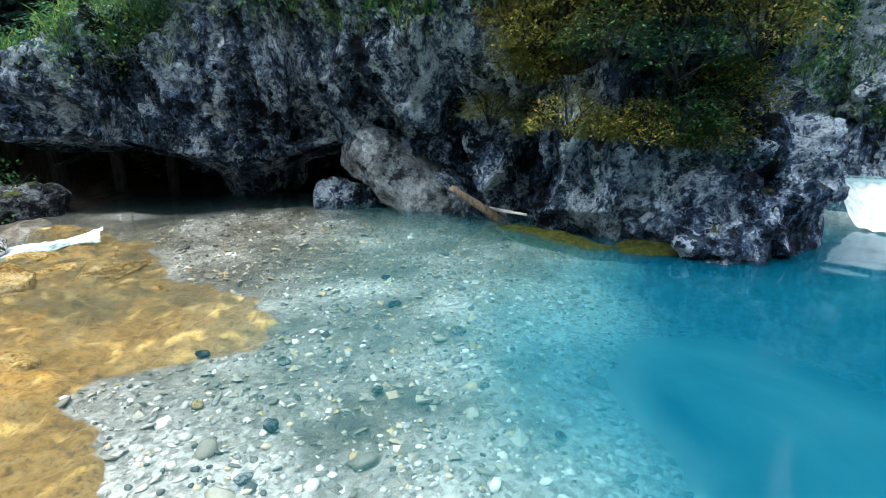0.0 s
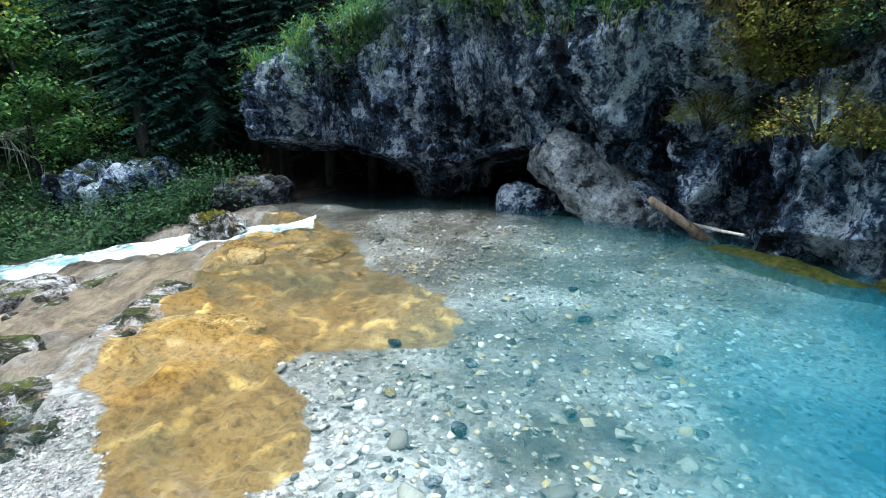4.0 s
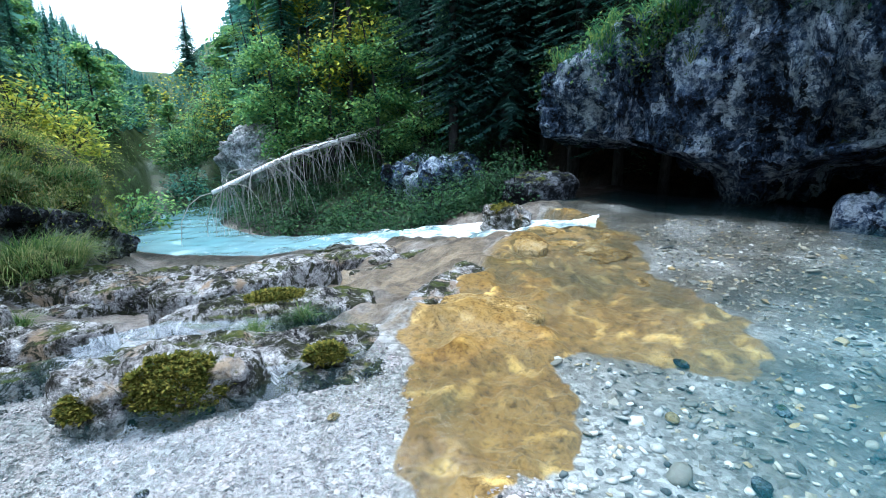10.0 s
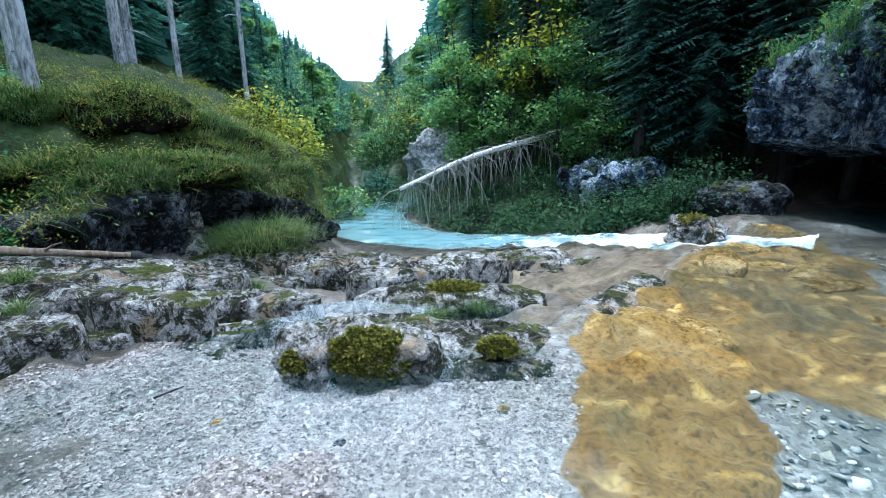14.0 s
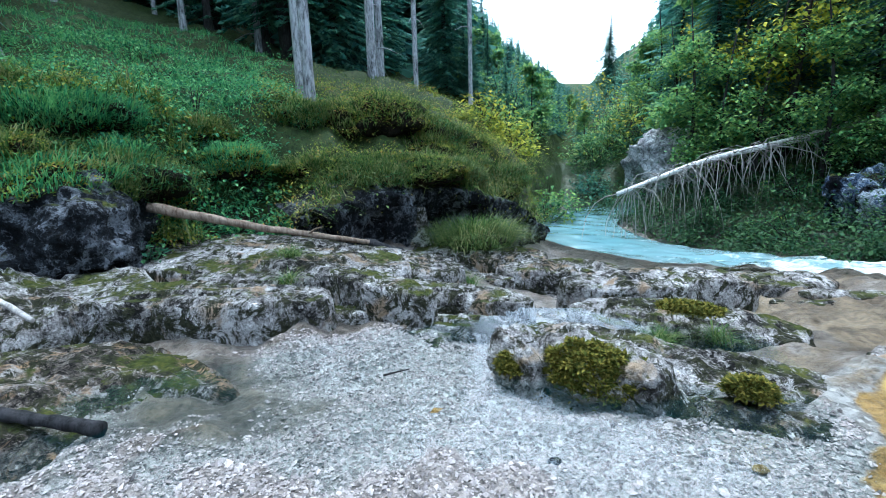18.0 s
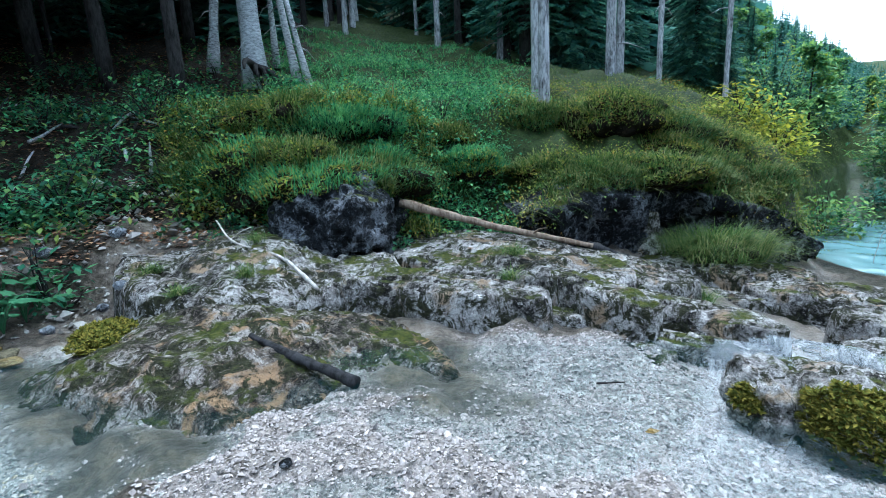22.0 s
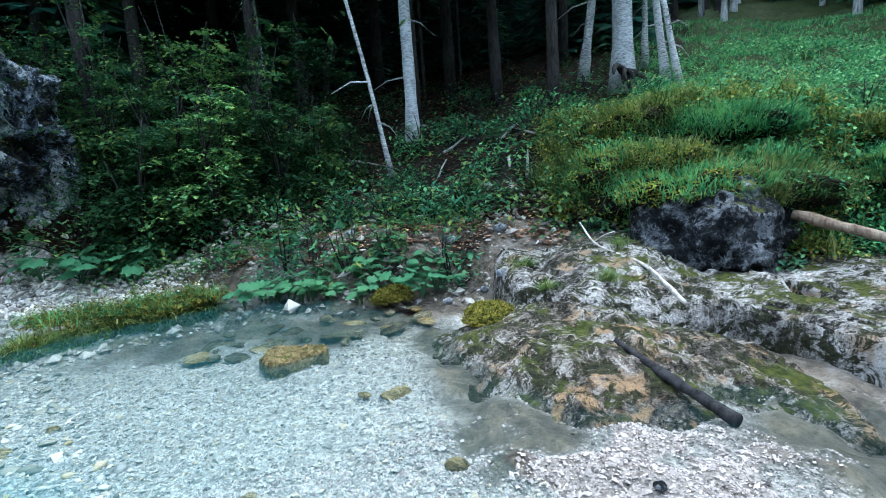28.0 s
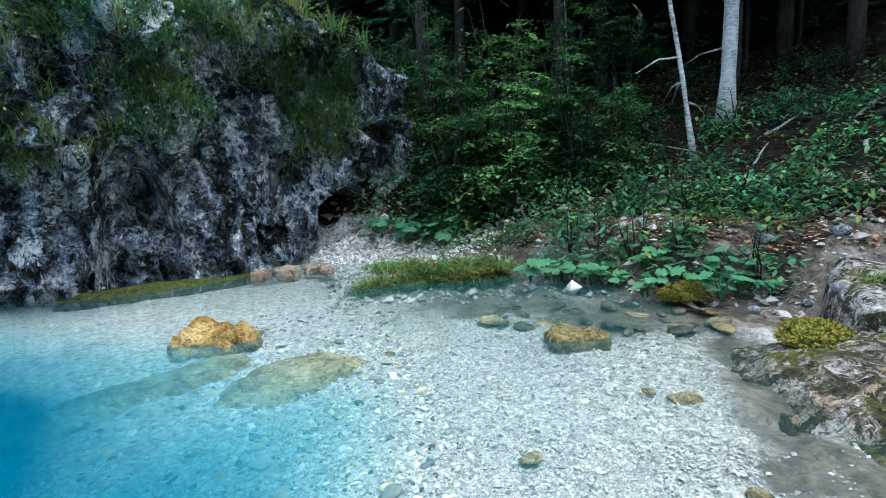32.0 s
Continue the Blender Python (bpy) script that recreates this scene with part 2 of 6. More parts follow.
def ochre_of(x, y):
    """How far a place lies inside the ochre crust of the outflow."""
    p = np.stack([x, y, 0 * x], -1)
    lobe = west_of_dam(x, y) - np.interp(y, LOBE_Y, LOBE_Q) + 0.16 * fbm(p, 1.5, 3, seed=41) + 0.12 * fbm(p, 5.0, 3, seed=42)
    near = y - 1.19 + 0.64 * (x + 2.13) + 0.12 * fbm(p, 3.0, 3, seed=46)
    return smooth(-0.2, 0.2, lobe) * smooth(0.75, 0.15, west_of_dam(x, y)) * smooth(-0.14, 0.14, near) * smooth(8.5, 7.0, y)


def bearing(x, y):
    return np.degrees(np.arctan2(-x, y)), np.hypot(x, y)


def pool_floor(x, y):
    e = (np.abs((x - 7.3) / 6.9) ** 3 + np.abs((y - 1.5) / 6.3) ** 3) ** (1 / 3) + 0.06 * fbm(np.stack([x, y, 0 * x], -1), 0.7, 2, seed=8)
    return -0.13 - 2.3 * smooth(1.12, 0.5, e)


def ground_height(x, y, fine=True):
    p = np.stack([x, y, 0 * x], -1)
    a, r = bearing(x, y)
    foot, zf, rise, wide, slope = (np.interp(a, BANK[:, 0], BANK[:, k]) for k in range(1, 6))
    foot = foot + 0.5 * fbm(p, 0.5, 3, seed=3)
    s = r - foot
    # basin
    q = west_of_dam(x, y) + 0.25 * fbm(p, 0.9, 3, seed=5)
    pool = pool_floor(x, y)
    wave = 0.35 * fbm(p, 0.9, 2, seed=14)
    bar = smooth(-1.1, -2.1, x + wave) * smooth(2.0, 1.1, y + wave) * smooth(-3.0, -2.3, y + 0.25 * (x + 3) + wave)   # gravel bar, just dry
    pool = pool + 0.178 * bar * (1 - np.exp(-((x + 3.75) / 0.68) ** 2 - ((y + 2.3) / 1.0) ** 2))
    pool = pool - 0.078 * bar * smooth(1.25, 0.8, np.hypot((x + 2.75) / 1.2, (y - 0.85) / 0.8) + 0.12 * fbm(p, 2.2, 3, seed=15))   # hollow that holds a film of water
    dam = smooth(-1.0, -0.2, q) * smooth(1.3, 2.4, y)
    lump = np.exp(-(((x + 2.0) / 0.75) ** 2 + ((y - 4.3) / 0.5) ** 2)) + smooth(-1.5, -0.7, q) * smooth(1.3, 1.9, y)
    pool = np.maximum(pool, -0.13 + 0.10 * np.clip(lump, 0, 1) * (0.75 + 0.5 * fbm(p, 1.8, 4, 0.6, seed=9)))
    pool = pool * (1 - dam) + dam * (-0.03 + 0.045 * ridged(p, 1.1, 4, seed=9))
    drop = smooth(-3.5, 2.2, y) * np.clip(0.23 * np.maximum(q - 0.35, 0), 0, 1.45)
    west = np.maximum(q, 0) > 0
    pool = pool - np.where(west, drop, 0)
    rim = np.exp(-((q - 0.25) / 0.22) ** 2) * smooth(1.5, 2.5, y) * smooth(7.0, 5.8, y)
    pool = pool + 0.10 * rim * (0.5 + fbm(p, 2.0, 3, seed=12))
    # low shelves in front of the banks
    shelf = smooth(1.5, 0.1, -s) * smooth(100, 118, np.abs(a)) * np.where(a > 0, 1, smooth(140, 160, np.abs(a)))
    pool = pool * (1 - shelf) + shelf * zf
    # river bed
    d2 = np.full(len(x), 1e9)
    near = (x < -4) & (np.abs(y - 5) < 14)
    if near.any():
        dx = x[near][:, None] - RIVER[None, ::2, 0]
        dy = y[near][:, None] - RIVER[None, ::2, 1]
        dd = dx * dx + dy * dy
        k = dd.argmin(1)
        d2[near] = np.sqrt(dd.min(1)) / RIVER_HALF[::2][k]
        bed = np.zeros(len(x))
        bed[near] = RIVER[::2][k, 2] - 0.16
    else:
        bed = 0 * x
    up = zf + rise * smooth(0, 1, s / wide) + slope * np.maximum(s - wide * 0.8, 0)
    up = up + 0.25 * smooth(1, 8, s) * fbm(p, 0.22, 4, seed=21) + 0.8 * smooth(25, 70, s) * fbm(p, 0.06, 3, seed=22)
    hum = smooth(0.4, 1.6, s) * smooth(16, 7, s) * smooth(82, 88, a) * smooth(150, 138, a)
    up = up + 0.30 * hum * fbm(p, 0.62, 3, seed=27)
    up = np.minimum(up, 26 + 6 * fbm(p, 0.01, 3, seed=24))
    z = np.where(s > 0, np.maximum(up, np.minimum(pool, zf)), np.minimum(pool, np.maximum(zf, pool)))
    cut = smooth(1.6, 0.9, d2)
    z = z * (1 - cut) + np.minimum(bed, z) * cut
    if fine:
        z = z + 0.035 * ochre_of(x, y) * fbm(p, 5.5, 4, 0.6, seed=35)
        rough = 0.02 + 0.05 * smooth(0.2, 1.0, q) + 0.05 * smooth(-0.5, 0.5, s)
        z = z + rough * fbm(p, 2.6, 4, seed=33) * np.where(r < 40, 1, 0)
    return z


# ---- materials ----
def material(name):
    m = bpy.data.materials.new(name)
    m.use_nodes = True
    return m, m.node_tree.nodes, m.node_tree.links, m.node_tree.nodes["Principled BSDF"]


def tex(nodes, links, scale, detail=6, rough=0.6, kind="noise", coord=None, distort=0.0):
    if kind == "noise":
        t = nodes.new("ShaderNodeTexNoise")
        t.inputs["Detail"].default_value, t.inputs["Roughness"].default_value = detail, rough
        t.inputs["Distortion"].default_value = distort
    else:
        t = nodes.new("ShaderNodeTexVoronoi")
    t.inputs["Scale"].default_value = scale
    if coord is None:
        coord = nodes.new("ShaderNodeNewGeometry").outputs["Position"]
    links.new(coord, t.inputs["Vector"])
    return t


def ramp(nodes, links, fac, stops):
    r = nodes.new("ShaderNodeValToRGB")
    while len(r.color_ramp.elements) < len(stops):
        r.color_ramp.elements.new(0.5)
    for e, (pos, col) in zip(r.color_ramp.elements, stops):
        e.position = pos
        e.color = (*col, 1) if len(col) == 3 else col
    links.new(fac, r.inputs[0])
    return r.outputs[0]


def mixed(nodes, links, fac, a, b, mode="MIX"):
    m = nodes.new("ShaderNodeMix")
    m.data_type, m.blend_type = "RGBA", mode
    for sock, val in ((m.inputs[0], fac), (m.inputs[6], a), (m.inputs[7], b)):
        if isinstance(val, (int, float)):
            sock.default_value = val
        elif isinstance(val, tuple):
            sock.default_value = (*val, 1)
        else:
            links.new(val, sock)
    return m.outputs[2]


def arith(nodes, links, op, a, b=0.0, clamp=False):
    m = nodes.new("ShaderNodeMath")
    m.operation, m.use_clamp = op, clamp
    for sock, val in zip(m.inputs, (a, b)):
        if isinstance(val, (int, float)):
            sock.default_value = val
        else:
            links.new(val, sock)
    return m.outputs[0]


def bump(nodes, links, bsdf, height, strength=0.5, distance=0.03):
    b = nodes.new("ShaderNodeBump")
    b.inputs["Strength"].default_value, b.inputs["Distance"].default_value = strength, distance
    links.new(height, b.inputs["Height"])
    links.new(b.outputs[0], bsdf.inputs["Normal"])


def attr(nodes, name):
    a = nodes.new("ShaderNodeAttribute")
    a.attribute_name = name
    return a.outputs["Fac"]


def rock_material(name, dark, mid, light, scale=1.0, moss=0.0, rough=0.85, stain=None, contrast=0.1, streak=1.0, lichen=0.0, fleck=0.5):
    m, n, l, b = material(name)
    mp = n.new("ShaderNodeMapping")
    mp.inputs["Scale"].default_value = (1, 1, streak)
    mp.inputs["Rotation"].default_value = (0.2, 0.35, 0) if streak < 1 else (0, 0, 0)
    l.new(n.new("ShaderNodeNewGeometry").outputs["Position"], mp.inputs[0])
    big = tex(n, l, 0.85 * scale, 8, 0.62, distort=0.6, coord=mp.outputs[0])
    fine = tex(n, l, 5.5 * scale, 10, 0.68)
    bent = n.new("ShaderNodeVectorMath")
    bent.operation = "ADD"
    l.new(mp.outputs[0], bent.inputs[0])
    l.new(tex(n, l, 2.5 * scale, 6, 0.65).outputs["Color"], bent.inputs[1])
    facet = tex(n, l, 3.2 * scale, kind="voronoi", coord=bent.outputs[0])
    chip = tex(n, l, 11 * scale, kind="voronoi", coord=bent.outputs[0])
    ridge = tex(n, l, 2.0 * scale, 9, 0.6, coord=bent.outputs[0])
    ridge.noise_type = "RIDGED_MULTIFRACTAL"
    f = arith(n, l, "ADD", arith(n, l, "MULTIPLY", big.outputs[0], 0.45), arith(n, l, "MULTIPLY", fine.outputs[0], 0.30))
    f = arith(n, l, "ADD", f, arith(n, l, "MULTIPLY", facet.outputs["Color"], 0.15))
    f = arith(n, l, "ADD", f, arith(n, l, "MULTIPLY", chip.outputs["Color"], 0.10))
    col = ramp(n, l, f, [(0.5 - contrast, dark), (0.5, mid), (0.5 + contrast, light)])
    # ridge valleys and, below, pits multiplied dark: crevice shade put into the colour
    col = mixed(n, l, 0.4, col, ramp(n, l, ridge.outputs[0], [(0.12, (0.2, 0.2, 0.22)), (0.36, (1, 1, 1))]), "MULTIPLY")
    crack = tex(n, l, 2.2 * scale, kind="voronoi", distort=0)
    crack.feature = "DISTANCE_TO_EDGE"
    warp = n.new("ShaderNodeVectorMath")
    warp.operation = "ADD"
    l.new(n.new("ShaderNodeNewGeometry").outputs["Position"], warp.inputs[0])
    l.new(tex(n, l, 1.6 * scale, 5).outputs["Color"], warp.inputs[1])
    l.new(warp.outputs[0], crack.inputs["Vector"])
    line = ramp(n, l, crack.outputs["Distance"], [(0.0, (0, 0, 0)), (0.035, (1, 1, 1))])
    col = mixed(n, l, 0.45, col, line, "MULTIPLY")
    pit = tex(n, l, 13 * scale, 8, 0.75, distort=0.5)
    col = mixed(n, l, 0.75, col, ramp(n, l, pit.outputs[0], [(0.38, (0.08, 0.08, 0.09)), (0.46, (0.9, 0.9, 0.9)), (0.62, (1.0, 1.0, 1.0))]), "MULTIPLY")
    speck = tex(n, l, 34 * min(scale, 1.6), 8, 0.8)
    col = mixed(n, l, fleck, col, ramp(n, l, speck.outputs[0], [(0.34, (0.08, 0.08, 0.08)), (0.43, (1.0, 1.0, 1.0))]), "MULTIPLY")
    if stain:
        st = tex(n, l, 1.1 * scale, 6, 0.6, distort=1.0)
        col = mixed(n, l, ramp(n, l, st.outputs[0], [(0.55, (0, 0, 0)), (0.66, (1, 1, 1))]), col, stain)
    if lichen:
        ln = tex(n, l, 4.6, 10, 0.8, distort=0.8)
        lc = ramp(n, l, tex(n, l, 25, 5).outputs[0], [(0.35, (0.012, 0.014, 0.008)), (0.65, (0.05, 0.052, 0.028))])
        col = mixed(n, l, ramp(n, l, ln.outputs[0], [(0.60 - lichen * 0.2, (0, 0, 0)), (0.64 - lichen * 0.2, (1, 1, 1))]), col, lc)
    if moss:
        g = n.new("ShaderNodeNewGeometry")
        sep = n.new("ShaderNodeSeparateXYZ")
        l.new(g.outputs["Normal"], sep.inputs[0])
        mn = tex(n, l, 1.7, 10, 0.76)
        k = arith(n, l, "ADD", arith(n, l, "MULTIPLY", sep.outputs[2], 0.35), mn.outputs[0])
        k = ramp(n, l, k, [(0.86 - moss * 0.3, (0, 0, 0)), (0.93 - moss * 0.3, (1, 1, 1))])
        mc = ramp(n, l, tex(n, l, 14, 4).outputs[0], [(0.3, (0.02, 0.03, 0.008)), (0.5, (0.06, 0.075, 0.015)), (0.75, (0.13, 0.13, 0.03))])
        col = mixed(n, l, k, col, mc)
    l.new(col, b.inputs["Base Color"])
    b.inputs["Roughness"].default_value = rough
    b.inputs["Specular IOR Level"].default_value = 0.15 if rough > 0.6 else 0.5
    hgt = arith(n, l, "ADD", fine.outputs[0], arith(n, l, "MULTIPLY", tex(n, l, 22 * scale, 6, 0.7).outputs[0], 0.5))
    hgt = arith(n, l, "ADD", hgt, arith(n, l, "MULTIPLY", line, 0.25))
    hgt = arith(n, l, "ADD", hgt, arith(n, l, "MULTIPLY", facet.outputs["Distance"], 0.9))
    hgt = arith(n, l, "ADD", hgt, arith(n, l, "MULTIPLY", ridge.outputs[0], 0.4))
    bump(n, l, b, hgt, 0.9, 0.08 / scale)
    return m


def leaf_material(name, stops, rough=0.55, through=0.25):
    m, n, l, b = material(name)
    g = n.new("ShaderNodeNewGeometry")
    k = arith(n, l, "ADD", arith(n, l, "MULTIPLY", g.outputs["Random Per Island"], 0.7),
              arith(n, l, "MULTIPLY", tex(n, l, 0.8, 3).outputs[0], 0.5))
    col = ramp(n, l, k, stops)
    l.new(col, b.inputs["Base Color"])
    b.inputs["Roughness"].default_value = rough
    b.inputs["Specular IOR Level"].default_value = 0.15
    t = n.new("ShaderNodeBsdfTranslucent")
    l.new(col, t.inputs[0])
    mx = n.new("ShaderNodeMixShader")
    mx.inputs[0].default_value = through
    l.new(b.outputs[0], mx.inputs[1])
    l.new(t.outputs[0], mx.inputs[2])
    l.new(mx.outputs[0], n["Material Output"].inputs[0])
    return m


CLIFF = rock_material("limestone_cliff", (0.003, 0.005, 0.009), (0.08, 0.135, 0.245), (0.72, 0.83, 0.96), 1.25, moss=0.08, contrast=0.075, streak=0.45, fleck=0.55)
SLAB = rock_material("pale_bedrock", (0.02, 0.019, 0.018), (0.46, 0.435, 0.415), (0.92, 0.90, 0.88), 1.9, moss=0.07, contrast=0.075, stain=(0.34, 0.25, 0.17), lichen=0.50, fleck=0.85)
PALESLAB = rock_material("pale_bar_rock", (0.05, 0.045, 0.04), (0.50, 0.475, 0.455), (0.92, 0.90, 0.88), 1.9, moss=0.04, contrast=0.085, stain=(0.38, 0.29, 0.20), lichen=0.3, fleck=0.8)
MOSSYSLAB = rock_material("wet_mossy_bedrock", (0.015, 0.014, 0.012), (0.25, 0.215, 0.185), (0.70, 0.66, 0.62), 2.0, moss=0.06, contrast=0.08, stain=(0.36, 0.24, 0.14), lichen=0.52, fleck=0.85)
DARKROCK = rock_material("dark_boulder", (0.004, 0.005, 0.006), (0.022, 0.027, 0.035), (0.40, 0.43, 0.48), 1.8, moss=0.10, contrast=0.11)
PALEROCK = rock_material("pale_outcrop", (0.22, 0.23, 0.24), (0.62, 0.64, 0.66), (0.88, 0.89, 0.90), 1.0)
WHITEROCK = rock_material("white_boulder", (0.05, 0.055, 0.068), (0.40, 0.445, 0.50), (0.82, 0.86, 0.91), 1.2, moss=0.0)
MOSSLEDGE = rock_material("green_mossy_ledge", (0.01, 0.012, 0.008), (0.10, 0.10, 0.06), (0.34, 0.32, 0.22), 1.6, moss=0.75, fleck=0.6)
# its lichen patches also stand for black hollows, shade put into the colour
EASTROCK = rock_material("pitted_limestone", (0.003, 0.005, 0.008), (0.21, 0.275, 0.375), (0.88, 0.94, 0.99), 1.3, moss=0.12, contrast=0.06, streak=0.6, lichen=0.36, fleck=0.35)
OCHRE = rock_material("ochre_rock", (0.20, 0.12, 0.03), (0.56, 0.37, 0.12), (0.72, 0.56, 0.30), 1.6, moss=0.0)
TAWNY = rock_material("orange_limestone", (0.20, 0.12, 0.07), (0.50, 0.36, 0.24), (0.74, 0.62, 0.48), 1.8)
SINTER = rock_material("pale_sinter", (0.22, 0.16, 0.06), (0.52, 0.41, 0.19), (0.68, 0.58, 0.36), 1.4, fleck=0.3)
OLIVEROCK = rock_material("olive_ochre_rock", (0.08, 0.06, 0.02), (0.27, 0.22, 0.09), (0.55, 0.42, 0.22), 2.0, moss=0.1, fleck=0.4)
BROWNSTONE = rock_material("algae_brown_stone", (0.05, 0.045, 0.03), (0.17, 0.155, 0.10), (0.36, 0.33, 0.22), 1.8, fleck=0.4)
MOSS = leaf_material("moss", [(0.2, (0.03, 0.045, 0.008)), (0.5, (0.09, 0.10, 0.015)), (0.8, (0.20, 0.17, 0.03))], 0.9, 0.1)
GRASS = leaf_material("grass", [(0.2, (0.025, 0.065, 0.018)), (0.5, (0.082, 0.165, 0.045)), (0.75, (0.19, 0.25, 0.072)), (0.95, (0.34, 0.34, 0.16))], 0.6, 0.35)
GRASS_COOL = leaf_material("cool_grass", [(0.2, (0.0234, 0.103, 0.0562)), (0.55, (0.086, 0.312, 0.138)), (0.85, (0.235, 0.485, 0.18))], 0.6, 0.35)
# darker copy of the shrub leaves, shade under trees and cliffs in the colour
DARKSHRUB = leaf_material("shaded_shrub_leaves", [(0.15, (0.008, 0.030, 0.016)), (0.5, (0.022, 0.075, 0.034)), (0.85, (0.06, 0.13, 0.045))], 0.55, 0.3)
OLIVE = leaf_material("olive_bilberry_leaves", [(0.15, (0.032, 0.0512, 0.016)), (0.45, (0.12, 0.147, 0.0352)), (0.75, (0.256, 0.248, 0.056)), (0.95, (0.304, 0.176, 0.056))], 0.6, 0.3)
SHRUB = leaf_material("shrub_leaves", [(0.15, (0.0161, 0.0633, 0.0322)), (0.45, (0.0425, 0.14, 0.0633)), (0.75, (0.103, 0.23, 0.0805)), (0.95, (0.23, 0.299, 0.069))], 0.5, 0.4)
BILBERRY = leaf_material("bilberry_leaves", [(0.15, (0.0338, 0.071, 0.0203)), (0.45, (0.152, 0.237, 0.0423)), (0.75, (0.389, 0.423, 0.0676)), (0.95, (0.456, 0.27, 0.0761))], 0.6, 0.35)
BROAD = leaf_material("butterbur_leaves", [(0.15, (0.0175, 0.0775, 0.0475)), (0.5, (0.0475, 0.175, 0.0975)), (0.85, (0.112, 0.263, 0.112))], 0.5, 0.3)
YELLOW = leaf_material("autumn_leaves", [(0.15, (0.0776, 0.147, 0.0345)), (0.5, (0.259, 0.328, 0.0517)), (0.85, (0.6, 0.569, 0.069))], 0.6, 0.4)
MIDGREEN = leaf_material("beech_leaves", [(0.15, (0.0354, 0.121, 0.0612)), (0.5, (0.121, 0.298, 0.113)), (0.85, (0.298, 0.459, 0.129))], 0.6, 0.4)
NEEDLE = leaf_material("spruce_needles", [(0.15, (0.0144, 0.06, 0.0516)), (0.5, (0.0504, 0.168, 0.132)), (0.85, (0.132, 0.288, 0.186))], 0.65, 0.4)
# second set of spruce needles, darkened so the gorge's shade is in the colour
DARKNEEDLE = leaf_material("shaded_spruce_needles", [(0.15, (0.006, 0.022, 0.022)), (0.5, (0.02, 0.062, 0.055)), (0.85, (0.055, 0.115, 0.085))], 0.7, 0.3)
# paler, bluer needles for the far woods: distance haze put into the colour
NEEDLE_FAR = leaf_material("hazed_spruce_needles", [(0.15, (0.0225, 0.0875, 0.0813)), (0.5, (0.0625, 0.188, 0.163)), (0.85, (0.125, 0.288, 0.213))], 0.65, 0.4)
LITTER = leaf_material("fallen_leaves", [(0.15, (0.072, 0.036, 0.0234)), (0.5, (0.234, 0.117, 0.0684)), (0.85, (0.468, 0.288, 0.171))], 0.8, 0.05)
DEADGRASS = leaf_material("dead_twigs", [(0.2, (0.12, 0.115, 0.105)), (0.6, (0.27, 0.26, 0.245)), (0.9, (0.42, 0.41, 0.39))], 0.8, 0.1)


def bark_material(name, dark, light, scale=1.0, bands=False):
    m, n, l, b = material(name)
    mp = n.new("ShaderNodeMapping")
    mp.inputs["Scale"].default_value = (1, 1, 0.25 if not bands else 3.0)
    l.new(n.new("ShaderNodeNewGeometry").outputs["Position"], mp.inputs[0])
    t = tex(n, l, 16 * scale, 8, 0.7, coord=mp.outputs[0])
    big = tex(n, l, 1.5, 4)
    f = arith(n, l, "ADD", arith(n, l, "MULTIPLY", t.outputs[0], 0.7), arith(n, l, "MULTIPLY", big.outputs[0], 0.3))
    l.new(ramp(n, l, f, [(0.38, dark), (0.58, light)]), b.inputs["Base Color"])
    b.inputs["Roughness"].default_value = 0.9
    b.inputs["Specular IOR Level"].default_value = 0.15
    bump(n, l, b, t.outputs[0], 0.9, 0.03)
    return m


BARK = bark_material("spruce_bark", (0.06, 0.062, 0.068), (0.46, 0.47, 0.50))
BEECH = bark_material("beech_bark", (0.13, 0.14, 0.15), (0.52, 0.55, 0.59), 0.7, bands=True)
# bark taken down to near black, the woods' dimness put into its colour
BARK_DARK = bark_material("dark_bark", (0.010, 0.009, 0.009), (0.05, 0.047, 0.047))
BIRCH = bark_material("birch_bark", (0.08, 0.08, 0.085), (0.58, 0.60, 0.63), 0.7, bands=True)
BONE = bark_material("white_dead_wood", (0.42, 0.41, 0.40), (0.88, 0.87, 0.85))
DRIFT = bark_material("bleached_wood", (0.26, 0.24, 0.22), (0.66, 0.63, 0.60))
BURNT = bark_material("wet_dark_wood", (0.012, 0.012, 0.013), (0.05, 0.05, 0.055))
LOGWOOD = bark_material("old_log_wood", (0.10, 0.065, 0.045), (0.34, 0.27, 0.21))


def pebble_material(name, stops, rough=0.6):
    m, n, l, b = material(name)
    g = n.new("ShaderNodeNewGeometry")
    col = ramp(n, l, g.outputs["Random Per Island"], stops)
    t = tex(n, l, 45, 5, 0.7)
    col = mixed(n, l, 0.35, col, ramp(n, l, t.outputs[0], [(0.35, (0.35, 0.35, 0.35)), (0.65, (1, 1, 1))]), "MULTIPLY")
    l.new(col, b.inputs["Base Color"])
    b.inputs["Roughness"].default_value = rough
    return m


PEBBLE_DARK = pebble_material("algae_pebbles", [(0.0, (0.02, 0.022, 0.02)), (0.15, (0.10, 0.10, 0.085)), (0.5, (0.22, 0.205, 0.165)), (0.85, (0.36, 0.34, 0.28)), (0.95, (0.42, 0.31, 0.14))])
PEBBLE = pebble_material("river_pebbles", [(0.0, (0.02, 0.025, 0.028)), (0.12, (0.13, 0.14, 0.14)), (0.4, (0.42, 0.415, 0.395)), (0.75, (0.74, 0.73, 0.70)), (0.95, (0.52, 0.43, 0.28))])
